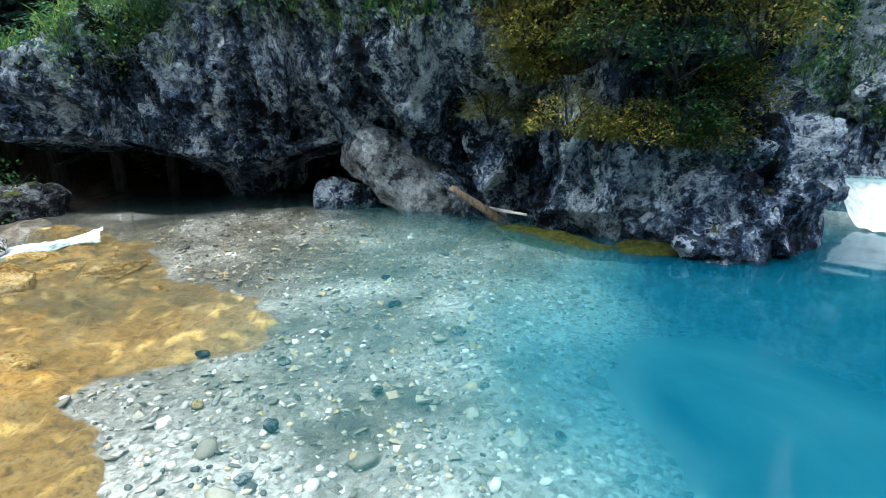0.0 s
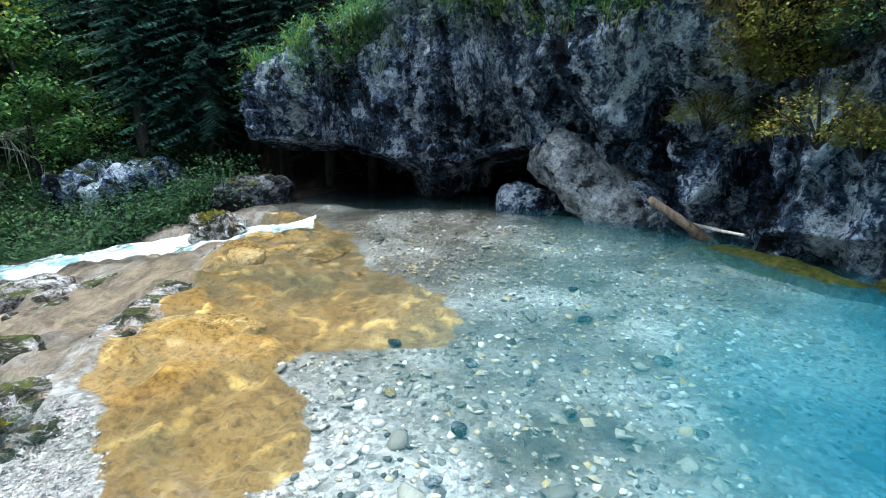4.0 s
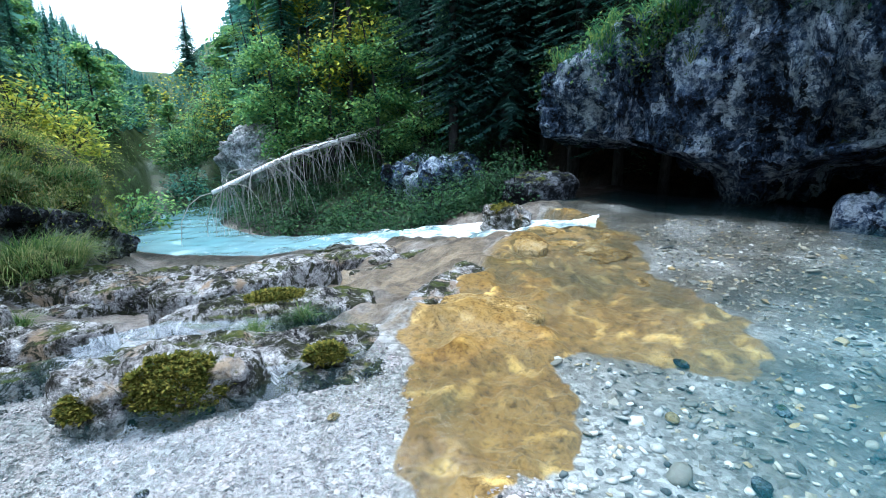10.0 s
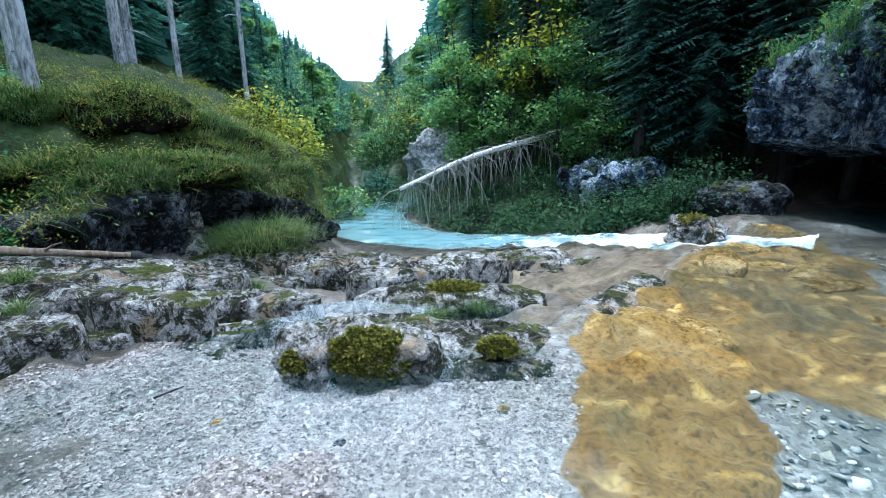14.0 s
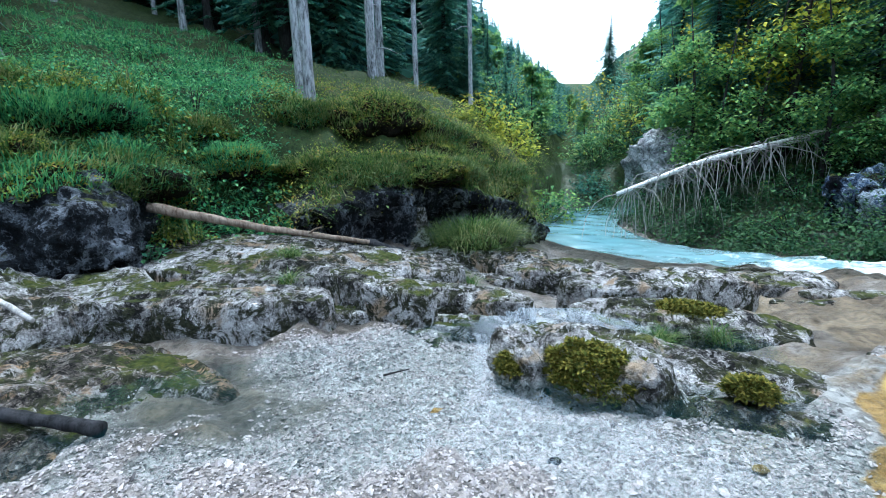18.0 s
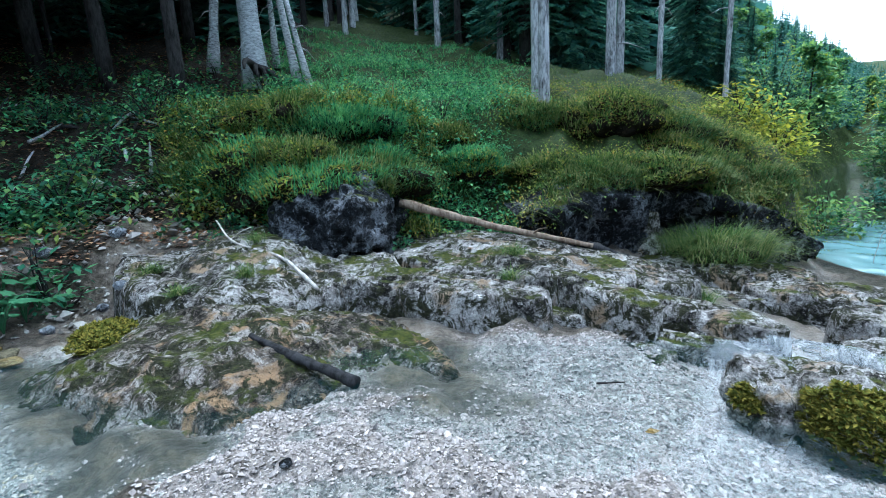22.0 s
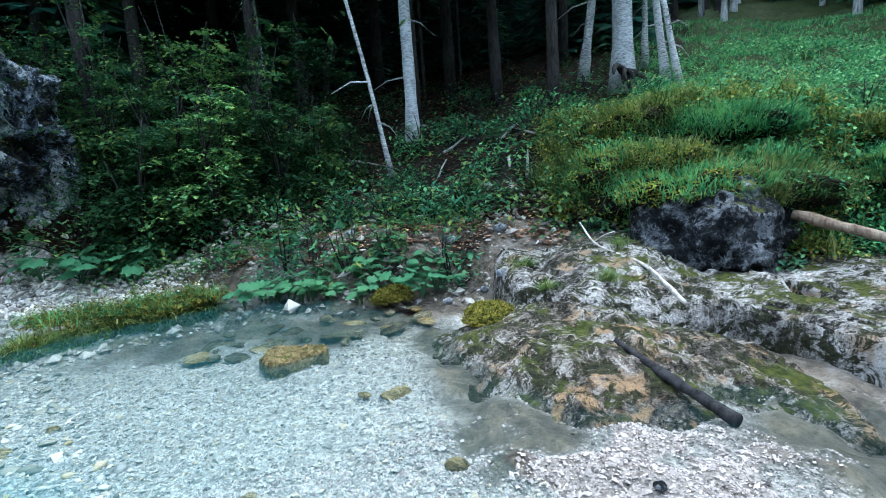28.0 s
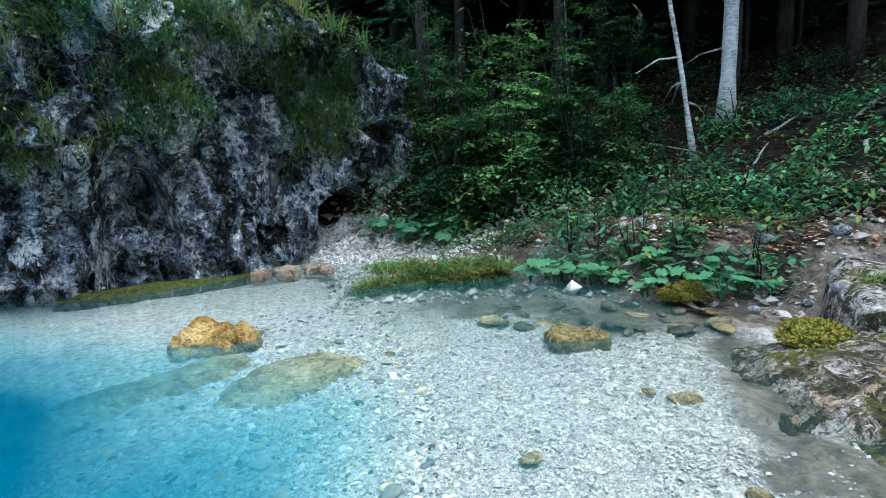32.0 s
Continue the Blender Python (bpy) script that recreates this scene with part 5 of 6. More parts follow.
# spruces by the cliff, several added to keep light off its west end
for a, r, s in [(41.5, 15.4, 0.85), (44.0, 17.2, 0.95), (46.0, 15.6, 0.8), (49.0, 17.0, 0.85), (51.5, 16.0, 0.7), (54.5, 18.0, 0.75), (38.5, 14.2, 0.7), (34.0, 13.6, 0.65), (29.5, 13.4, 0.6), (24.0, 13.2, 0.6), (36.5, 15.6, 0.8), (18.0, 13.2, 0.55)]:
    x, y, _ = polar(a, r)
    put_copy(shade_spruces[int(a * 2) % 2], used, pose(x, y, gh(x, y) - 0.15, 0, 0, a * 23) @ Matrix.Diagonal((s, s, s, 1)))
x, y, _ = polar(78.2, 75)
put_copy(spruces[0], used, pose(x, y, gh(x, y), 0, 0, 40) @ Matrix.Diagonal((0.95, 0.95, 0.68, 1)))
canopy = deciduous("beech_tree", "added beech whose unseen crown shades the wooded slope", 13.0, 303, MIDGREEN, BARK_DARK, 5200, 0.34, 0.35, 0.36)
bank_tree = deciduous("bank_tree", "leafy green tree on the valley side", 8.0, 304, MIDGREEN, BARK_DARK, 2200, 0.42, 0.04, 0.26)
for k in range(34):
    a, r = (rng.uniform(80, 93), rng.uniform(24, 55)) if k % 3 else (rng.uniform(66, 75.5), rng.uniform(22, 45))
    x, y, _ = polar(a, r)
    s = grown(a, r, rng.uniform(0.5, 1.1), 8.5)
    put_copy(bank_tree, used, pose(x, y, gh(x, y) - 0.15, 0, 0, rng.uniform(0, 360)) @ Matrix.Diagonal((s, s, s, 1)))
# beeches added on the slope, crowns above the view, to block sky light
for a, r, s in [(147, 12.5, 0.9), (153, 14.5, 1.0), (158, 15.5, 1.1), (162, 13.5, 0.95), (178, 13, 0.95), (193, 12.5, 0.9), (166, 17, 1.05), (174, 15, 1.1), (182, 16.5, 1.0), (189, 14, 0.95), (196, 15.5, 1.05), (205, 16, 1.0), (154, 20, 1.2), (170, 21, 1.2), (186, 21, 1.2), (146, 17, 1.0)]:
    x, y, _ = polar(a, r)
    put_copy(canopy, used, pose(x, y, gh(x, y) - 0.1, 0, 0, a * 17) @ Matrix.Diagonal((s, s, s, 1)))
for a, r, s in [(63, 19, 1.15), (66.5, 21, 1.0), (61.5, 23, 1.3), (69, 24, 0.9)]:
    x, y, _ = polar(a, r)
    put_copy(yellow_tree, used, pose(x, y, gh(x, y) - 0.1, 0, 0, a * 31) @ Matrix.Diagonal((s, s, s, 1)))
for a, r, s in [(70.5, 20, 0.8), (65, 18.5, 0.75), (68, 19, 0.7), (71, 26, 0.9), (73.5, 30, 0.8), (60, 17.5, 0.7), (55, 17, 0.6), (57, 19, 0.7), (72, 22, 0.7), (52, 18, 0.7), (60, 21, 0.9)]:
    x, y, _ = polar(a, r)
    put_copy(green_tree, used, pose(x, y, gh(x, y) - 0.1, 0, 0, a * 31) @ Matrix.Diagonal((s, s, s, 1)))


def bare_trunk(label, a, r, e_deg, dia, bark, height=14.0, lean=(0.0, 0.0), seed=0, branches=6, name="spruce"):
    """A tall clean stem whose crown stands above."""
    rg = np.random.default_rng(seed)
    x, y, _ = polar(a, r)
    z = 1.7 + r * math.tan(radians(e_deg))
    pts = catmull([(0, 0, -0.6), (lean[0] * 0.3, lean[1] * 0.3, height * 0.3), (lean[0], lean[1], height)], 14)
    rad = np.interp(pts[:, 2], [-0.6, 0.0, 0.5, height], np.array([0.62, 0.50, 0.40, 0.2]) * dia)
    limbs = [(pts, rad)]
    for k in range(branches):
        u = rg.uniform(0.15, 0.95)
        p = pts[int(u * 13)]
        b = rg.uniform(0, 6.28)
        ln = rg.uniform(0.4, 1.1)
        limbs.append(([p, p + [math.cos(b) * ln * 0.5, math.sin(b) * ln * 0.5, -0.05], p + [math.cos(b) * ln, math.sin(b) * ln, -0.3]], [0.025, 0.015, 0.006]))
    crown_pts = pts[-1] + rg.normal(0, 1, (900, 3)) * [1.5, 1.5, 1.8]
    t = tree(name, label, tubes(limbs[:1], 12, 0.12), leaves(crown_pts, 0.3, rg, 0.4, 0.4), bark, NEEDLE if bark is not BIRCH else MIDGREEN)
    for limb in limbs[1:]:
        solid("branch", *tubes([limb], 4), bark, t)
    t.location = (x, y, z)
    return t


TRUNKS = [("thick pale-barked beech at the edge of the bank", 140, 14.0, 8.6, 0.62, BEECH, 12, (0.3, 0.2), "beech"),
          ("leaning white birch beside a thick beech", 144, 14.6, 10.1, 0.28, BIRCH, 10, (-1.0, 1.6), "birch"),
          ("slim white birch behind a thick beech", 138, 15.0, 10.5, 0.18, BIRCH, 11, (0.1, 0.2), "birch"),
          ("white birch leaning over the grassy slope", 136, 14.3, 9.0, 0.22, BIRCH, 10, (0.4, -1.8), "birch"),
          ("white birch leaning over the grassy slope", 134.8, 14.0, 8.7, 0.17, BIRCH, 10, (0.6, -2.6), "birch"),
          ("tall grey spruce trunk on the mossy knoll", 110, 12.5, 2.0, 0.33, BARK, 15, (0, 0), "spruce"),
          ("tall grey spruce trunk behind another trunk", 111, 15.5, 3.5, 0.30, BARK, 15, (0, 0), "spruce"),
          ("tall grey spruce trunk above the knoll", 103.5, 19.0, 4.2, 0.46, BARK, 16, (0, 0), "spruce"),
          ("tall grey spruce trunk above the knoll", 102.6, 20.5, 4.2, 0.36, BARK, 16, (0, 0), "spruce"),
          ("slender spruce trunk at the forest edge", 98.9, 20.0, 3.3, 0.25, BARK, 15, (0, 0), "spruce"),
          ("slender spruce trunk at the forest edge", 93, 24.0, 1.5, 0.26, BARK, 15, (0, 0), "spruce"),
          ("mottled pale trunk on the steep leaf-strewn slope", 162.3, 12.2, 5.0, 0.36, BEECH, 12, (0, 0.2), "beech"),
          ("thin white birch leaning on the leaf-strewn slope", 164.9, 10.8, 2.7, 0.11, BIRCH, 7, (1.5, -0.1), "birch"),
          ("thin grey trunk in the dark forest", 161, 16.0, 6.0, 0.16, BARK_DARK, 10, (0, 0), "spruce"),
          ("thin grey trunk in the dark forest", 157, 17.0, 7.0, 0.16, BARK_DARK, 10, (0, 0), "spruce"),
          ("thin grey trunk among shrubs", 177.5, 13.5, 3.5, 0.2, BARK, 10, (0.2, 0), "spruce"),
          ("grey spruce trunk above the river bank", 54, 18.0, -2.1, 0.28, BARK_DARK, 14, (0, 0), "spruce"),
          ("slim grey trunk on top of the cliff", -139.5, 11.2, 11.5, 0.14, BARK, 8, (0, 0), "spruce")]
for k, (label, a, r, e_, d, bark, h, lean, nm) in enumerate(TRUNKS):
    bare_trunk(label, a, r, e_, d, bark, h, lean, 400 + k, name=nm)
rg = np.random.default_rng(77)
# two in three stems take the near-black bark for forest shade
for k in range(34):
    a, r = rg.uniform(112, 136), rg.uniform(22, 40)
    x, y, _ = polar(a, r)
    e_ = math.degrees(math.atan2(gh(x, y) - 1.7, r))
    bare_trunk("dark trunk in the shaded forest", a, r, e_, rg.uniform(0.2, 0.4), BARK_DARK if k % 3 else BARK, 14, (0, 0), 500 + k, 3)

# fallen dead spruce across the river bank
trunk_line = catmull([polar(77.5, 15.0, -0.1), polar(69, 16.5, 0.75), polar(61, 18.0, 1.35), polar(53, 20.0, 2.3)], 20)
dead = new("fallen_tree")
tagged(dead, "bleached dead spruce fallen over the river bank", "fallen tree")
solid("trunk", *tubes([(trunk_line, np.linspace(0.055, 0.125, 20))], 10, 0.1), BONE, dead)
limbs = []
for k in range(150):
    u = rg.uniform(0.02, 0.75)
    p = trunk_line[int(u * 19)]
    ln = rg.uniform(0.5, 1.6)
    d = np.array([rg.normal(0, 0.45), rg.normal(0, 0.45), rg.uniform(-0.7, 0.12)])
    limbs.append((catmull([p, p + d * ln * 0.6 + [0, 0, 0.1], p + d * ln + [0, 0, -ln * rg.uniform(0.2, 0.6)], p + d * ln * rg.uniform(0.7, 1.3) + [0, 0, -ln * rg.uniform(0.5, 1.15)]], 6), np.linspace(0.016, 0.004, 6)))
for limb in limbs:
    solid("branch", *tubes([limb], 4), DEADGRASS, dead)


# ---- undergrowth ----
def on_ground(a, r):
    x, y = -np.sin(np.radians(a)) * r, np.cos(np.radians(a)) * r
    return np.stack([x, y, ground_height(x, y, False)], -1)


rg = np.random.default_rng(5)


HOLLOWS = [(111.5, 10.9, 0.55), (109.0, 11.0, 0.5), (106.3, 11.05, 0.45), (103.7, 11.1, 0.42), (101.5, 11.2, 0.4), (114.0, 10.3, 0.4), (115.5, 9.8, 0.3), (116.5, 9.3, 0.28), (92.0, 12.2, 0.4)]


def bare(x, y):
    """Inside one of the hollows of the knoll."""
    k = np.zeros(len(x))
    for a_, r_, w_ in HOLLOWS:
        hx, hy, _ = polar(a_, r_)
        k = np.maximum(k, smooth(1.15, 0.8, np.hypot(x - hx, y - hy) / w_))
    return k


def patch(n, az0, az1, s0, s1):
    """n places on the banks, s metres beyond their foot."""
    a = rg.uniform(az0, az1, n)
    foot = np.interp(a, BANK[:, 0], BANK[:, 1])
    q = on_ground(a, foot + s0 + (s1 - s0) * rg.uniform(0, 1, n) ** 1.4)
    return q[bare(q[:, 0], q[:, 1]) < 0.5] if n > 1 else q


clumps = patch(6500, 84, 139, 0.5, 14)
feet = np.repeat(clumps, 9, 0) + rg.normal(0, 0.07, (len(clumps) * 9, 3)) * [1, 1, 0]
cool = bearing(feet[:, 0], feet[:, 1])[0] + 5 * vnoise(feet, 0.5, 3) > 114
short = feet[~cool][::2]
v, f = blades(short, 0.14, rg, 1.1, 0.008)
tagged(solid("grass", v, f, GRASS, smoothed=False), "long yellow-green grass over the knoll", "grass", kind="stuff")
v, f = blades(feet[cool], 0.24, rg, 1.2, 0.010)
tagged(solid("grass", v, f, GRASS_COOL, smoothed=False), "long soft green grass over the hillside", "grass", kind="stuff")


def shrub(label, x, y, z, rx, ry, rz, count, size, mat, seed, name="shrub", stems=9):
    rs = np.random.default_rng(seed)
    e = new(name)
    tagged(e, label, "shrub")
    e.location = (x, y, z)
    limbs, c = [], []
    for k in range(stems):
        d = rs.normal(0, 1, 3)
        d[2] = abs(d[2]) + 0.4
        d /= np.linalg.norm(d)
        tip = d * [rx, ry, rz]
        limbs.append((catmull([(0, 0, -0.2), tip * 0.5 + rs.normal(0, 0.05, 3), tip], 5), np.linspace(0.02, 0.004, 5)))
    q = rs.normal(0, 1, (count, 3))
    q /= np.linalg.norm(q, axis=1)[:, None]
    q *= rs.uniform(0.35, 1, count)[:, None] ** 0.5
    q[:, 2] = np.abs(q[:, 2]) * 1.0 - 0.12
    lump = 1 + 0.4 * fbm(q * 2 + seed, 1.2, 3, seed=seed)
    q = q * lump[:, None] * [rx, ry, rz]
    for limb in ([[w] for w in limbs] if name == "tall_herb" else [limbs]):
        solid("stem", *tubes(limb, 4), BARK_DARK, e)
    solid("foliage", *leaves(q, size, rs), mat, e, smoothed=False)
    return e


for k in range(60):
    p = patch(1, 139, 184, 0.3, 7)[0]
    a = bearing(p[0], p[1])[0]
    if 158 < a < 161 or 166 < a < 169:
        continue
    s = rg.uniform(0.35, 0.8)
    shrub("low green shrub on the leaf-strewn slope", *p, s * 1.2, s * 1.2, s, 260, 0.11, (SHRUB, BROAD, GRASS_COOL)[k % 3], 600 + k)
for k in range(22):
    a, r = rg.uniform(-186, -163), rg.uniform(10.5, 14)
    p = on_ground(np.array([a]), np.array([r]))[0]
    s = rg.uniform(0.7, 1.3)
    shrub("dense dark green bush beside the cliff", *p, s * 1.2, s * 1.2, s * 1.2, 700, 0.12, SHRUB, 700 + k)
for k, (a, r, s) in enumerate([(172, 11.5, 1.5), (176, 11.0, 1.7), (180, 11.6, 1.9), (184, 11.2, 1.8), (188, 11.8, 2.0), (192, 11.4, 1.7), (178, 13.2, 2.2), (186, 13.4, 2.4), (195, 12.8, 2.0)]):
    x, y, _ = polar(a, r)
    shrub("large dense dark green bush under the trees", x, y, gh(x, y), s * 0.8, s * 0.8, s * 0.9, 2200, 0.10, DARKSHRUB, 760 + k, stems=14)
def hazel(label, x, y, z, height, reach, seed, mat):
    """Several stems with flat drooping sprays of leaves, layer above layer."""
    rs = np.random.default_rng(seed)
    e = new("hazel_bush")
    tagged(e, label, "shrub")
    e.location = (x, y, z)
    for k in range(5):
        a = rs.uniform(0, 6.28)
        tip = np.array([math.cos(a) * reach * 0.35, math.sin(a) * reach * 0.35, height * rs.uniform(0.75, 1.05)])
        solid("stem", *tubes([(catmull([(0, 0, -0.2), tip * [0.35, 0.35, 0.55], tip], 6), np.linspace(0.03, 0.008, 6))], 5), BARK_DARK, e)
        c = []
        for b in range(11):
            u = rs.uniform(0.15, 1.0)
            root = tip * [u, u, 1] * [1, 1, u]
            w = rs.uniform(0, 6.28)
            ln = reach * rs.uniform(0.45, 1.0) * (1.1 - 0.5 * u)
            d = np.array([math.cos(w), math.sin(w), 0.0])
            side = np.array([-d[1], d[0], 0.0])
            t = rs.uniform(0.1, 1.0, 46)
            off = rs.normal(0, 0.16, 46) * (1.15 - t) * 1.6
            c.append(root + d * (t * ln)[:, None] + side * (off * ln)[:, None] + np.stack([0 * t, 0 * t, 0.12 * ln * t - 0.38 * ln * t ** 2 + rs.normal(0, 0.025, 46)], -1))
        tagged(solid("leaf_spray", *leaves(np.vstack(c), 0.105, rs, 0.35, 0.62, 0.22), mat, e, smoothed=False), kind="stuff")
    return e


for k, (a, r, h, w) in enumerate([(173, 10.6, 1.9, 1.1), (176.5, 10.2, 2.3, 1.3), (180, 10.5, 2.8, 1.5), (183.5, 10.1, 2.6, 1.4), (187, 10.6, 3.0, 1.5), (190.5, 10.2, 2.4, 1.2), (178, 11.8, 3.6, 1.7), (185, 12.0, 4.0, 1.8), (192, 11.6, 3.4, 1.5), (172, 12.4, 3.2, 1.5)]):
    x, y, _ = polar(a, r)
    hazel("hazel bush with drooping layered leaf sprays", x, y, gh(x, y), h, w, 780 + k, (SHRUB, DARKSHRUB, SHRUB, MIDGREEN)[k % 4])
for k in range(40):
    u = rg.uniform(0.53, 0.76)
    q = north_p[rg.integers(62, 112), int(u * 419)]
    s = rg.uniform(0.4, 0.7)
    out = Vector((-q[0], -q[1], 0)).normalized() * 0.25
    shrub("yellow-green bilberry bush hanging over the cliff", q[0] + out.x, q[1] + out.y, q[2] - 0.2, s * 1.1, s, s * 0.9, 1500, 0.05, OLIVE if k % 4 else DARKSHRUB, 800 + k)
for k in range(40):
    p = patch(1, 48, 80, 0.2, 6)[0]
    s = rg.uniform(0.4, 1.1)
    shrub("green bush on the far river bank", *p, s * 1.2, s * 1.2, s, 600, 0.10, SHRUB if k % 3 == 0 else DARKSHRUB, 900 + k)



for k in range(34):
    a, r = (rg.uniform(84.5, 92), rg.uniform(15, 40)) if k % 2 else (rg.uniform(70, 80), rg.uniform(24, 46))
    p = on_ground(np.array([a]), np.array([r]))[0]
    s = rg.uniform(1.2, 2.2) * r / 28
    shrub("leafy bush on the valley side above the river", *p, s, s, s * 1.3, 800, 0.10 + 0.004 * r, (MIDGREEN, NEEDLE, SHRUB, MIDGREEN, NEEDLE, YELLOW, SHRUB)[k % 7], 1600 + k)

def undergrowth(name, label, places, per, spread, tall, size, mat, seed, droop=0.3):
    """Low plants in clumps at the given places, past counting."""
    rs = np.random.default_rng(seed)
    n = len(places)
    c = np.repeat(places, per, 0)
    d = rs.normal(0, 1, (n * per, 3))
    grow = np.repeat(rs.uniform(0.5, 1.4, n), per)
    c = c + d * [spread, spread, 0] * grow[:, None]
    c[:, 2] += np.abs(d[:, 2]) * tall * grow * np.exp(-0.4 * (d[:, 0] ** 2 + d[:, 1] ** 2))
    return tagged(solid(name, *leaves(c, size, rs, droop), mat, smoothed=False), label, "undergrowth", kind="stuff")


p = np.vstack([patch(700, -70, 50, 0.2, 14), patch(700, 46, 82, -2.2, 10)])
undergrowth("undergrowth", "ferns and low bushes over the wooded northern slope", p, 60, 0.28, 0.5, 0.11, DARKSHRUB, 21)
p = patch(800, 112, 140, 0.4, 9)
undergrowth("undergrowth", "leafy herbs among the hillside grass", p, 46, 0.26, 0.24, 0.085, GRASS_COOL, 22)
for k in range(26):
    p = patch(1, 114, 150, 0.6, 6)[0]
    s = rg.uniform(0.25, 0.5)
    shrub("leafy green shrub on the hillside", *p, s * 1.3, s * 1.3, s, 300, 0.10, GRASS_COOL if k % 2 else SHRUB, 1300 + k)
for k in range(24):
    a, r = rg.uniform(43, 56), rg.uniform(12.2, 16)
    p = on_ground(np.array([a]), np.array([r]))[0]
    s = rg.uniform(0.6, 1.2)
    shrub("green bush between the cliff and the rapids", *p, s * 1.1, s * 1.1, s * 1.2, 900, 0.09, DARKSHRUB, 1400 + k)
p = np.vstack([patch(200, 139, 183, -0.3, 9), patch(200, -186, -160, -0.5, 5)])
undergrowth("undergrowth", "dark green herbs on the shaded leafy slope", p, 44, 0.26, 0.3, 0.11, SHRUB, 23)
p = patch(14000, 139, 183, -0.6, 14)
tagged(solid("leaf_litter", *leaves(p + [0, 0, 0.03], 0.09, rg, 0.0, 0.6, 0.25), LITTER, smoothed=False), "brown fallen leaves on the forest slope", "leaf litter", kind="stuff")
# yellow-green cushions on the knoll
p = patch(1300, 86, 115, 0.8, 8)
undergrowth("undergrowth", "yellow-green bilberry cushions on the knoll", p, 60, 0.2, 0.16, 0.05, BILBERRY, 24)


def hanging(name, label, surface, rows, cols, count, per, size, mat, seed, grass=True):
    """Plants on a cliff's ledges between the given parts of its height and length."""
    rs = np.random.default_rng(seed)
    nr, nc = surface.shape[:2]
    i = (rs.uniform(*rows, count) * (nr - 1)).astype(int)
    j = (rs.uniform(*cols, count) * (nc - 1)).astype(int)
    q = surface[i, j]
    thick = vnoise(q, 0.7, seed) + 0.6 * (i / nr - rows[0]) / (rows[1] - rows[0])
    q = q[thick > -0.05]
    c = np.repeat(q, per, 0) + rs.normal(0, 0.2, (len(q) * per, 3))
    parts = [leaves(c, size, rs, 0.6)]
    if grass:
        tuft = np.repeat(q[::2], 14, 0)
        way = -tuft * [1, 1, 0]
        way /= np.linalg.norm(way, axis=1)[:, None]
        parts.append(blades(tuft + rs.normal(0, 0.06, tuft.shape), 0.5, rs, 1.6, 0.007, way))
    return tagged(solid(name, *join(*parts), mat, smoothed=False), label, "cliff plants", kind="stuff")


hanging("cliff_plants", "grass and bushes hanging from the cliff top", north_p, (0.76, 1.0), (0.0, 0.5), 620, 26, 0.09, SHRUB, 31)
hanging("cliff_plants", "ferns and bushes on the cliff face", north_p, (0.62, 1.0), (0.42, 1.0), 700, 26, 0.09, SHRUB, 36)
hanging("cliff_plants", "dry grass on the cliff ledges", north_p, (0.6, 0.95), (0.2, 0.95), 300, 12, 0.07, GRASS, 32)
hanging("cliff_plants", "grass hanging over the top of the pitted cliff", east_p, (0.55, 1.0), (0.0, 0.9), 1000, 24, 0.08, SHRUB, 33)
hanging("cliff_plants", "long pale grass tufts on the cliff", east_p, (0.5, 1.0), (0.1, 0.9), 420, 6, 0.07, GRASS, 34)
hanging("bank_plants", "grass fringe hanging over the dark bank rock", bank_p, (0.93, 1.0), (0.0, 1.0), 110, 8, 0.06, GRASS, 37)
hanging("bank_plants", "yellow-green bilberry over the bank rock", bank_p, (0.92, 1.0), (0.0, 1.0), 200, 26, 0.055, BILBERRY, 38, False)
cap = on_ground(rg.uniform(122, 148, 420), rg.uniform(8.3, 10.6, 420)) + [0, 0, 0.12]
undergrowth("bank_plants", "mossy bilberry cap over the dark boulder", cap, 44, 0.16, 0.2, 0.06, BILBERRY, 39)
tuft = np.repeat(cap[::2], 14, 0) + rg.normal(0, 0.08, (210 * 14, 3)) * [1, 1, 0.2]
tagged(solid("grass", *blades(tuft, 0.42, rg, 1.2, 0.009, -tuft / 9 * [1, 1, 0]), GRASS, smoothed=False), "grass hanging over the dark boulder", "grass", kind="stuff")
hanging("cliff_plants", "bushes on the wall beside the waterfall", back_p, (0.4, 1.0), (0.0, 1.0), 500, 24, 0.1, SHRUB, 35)


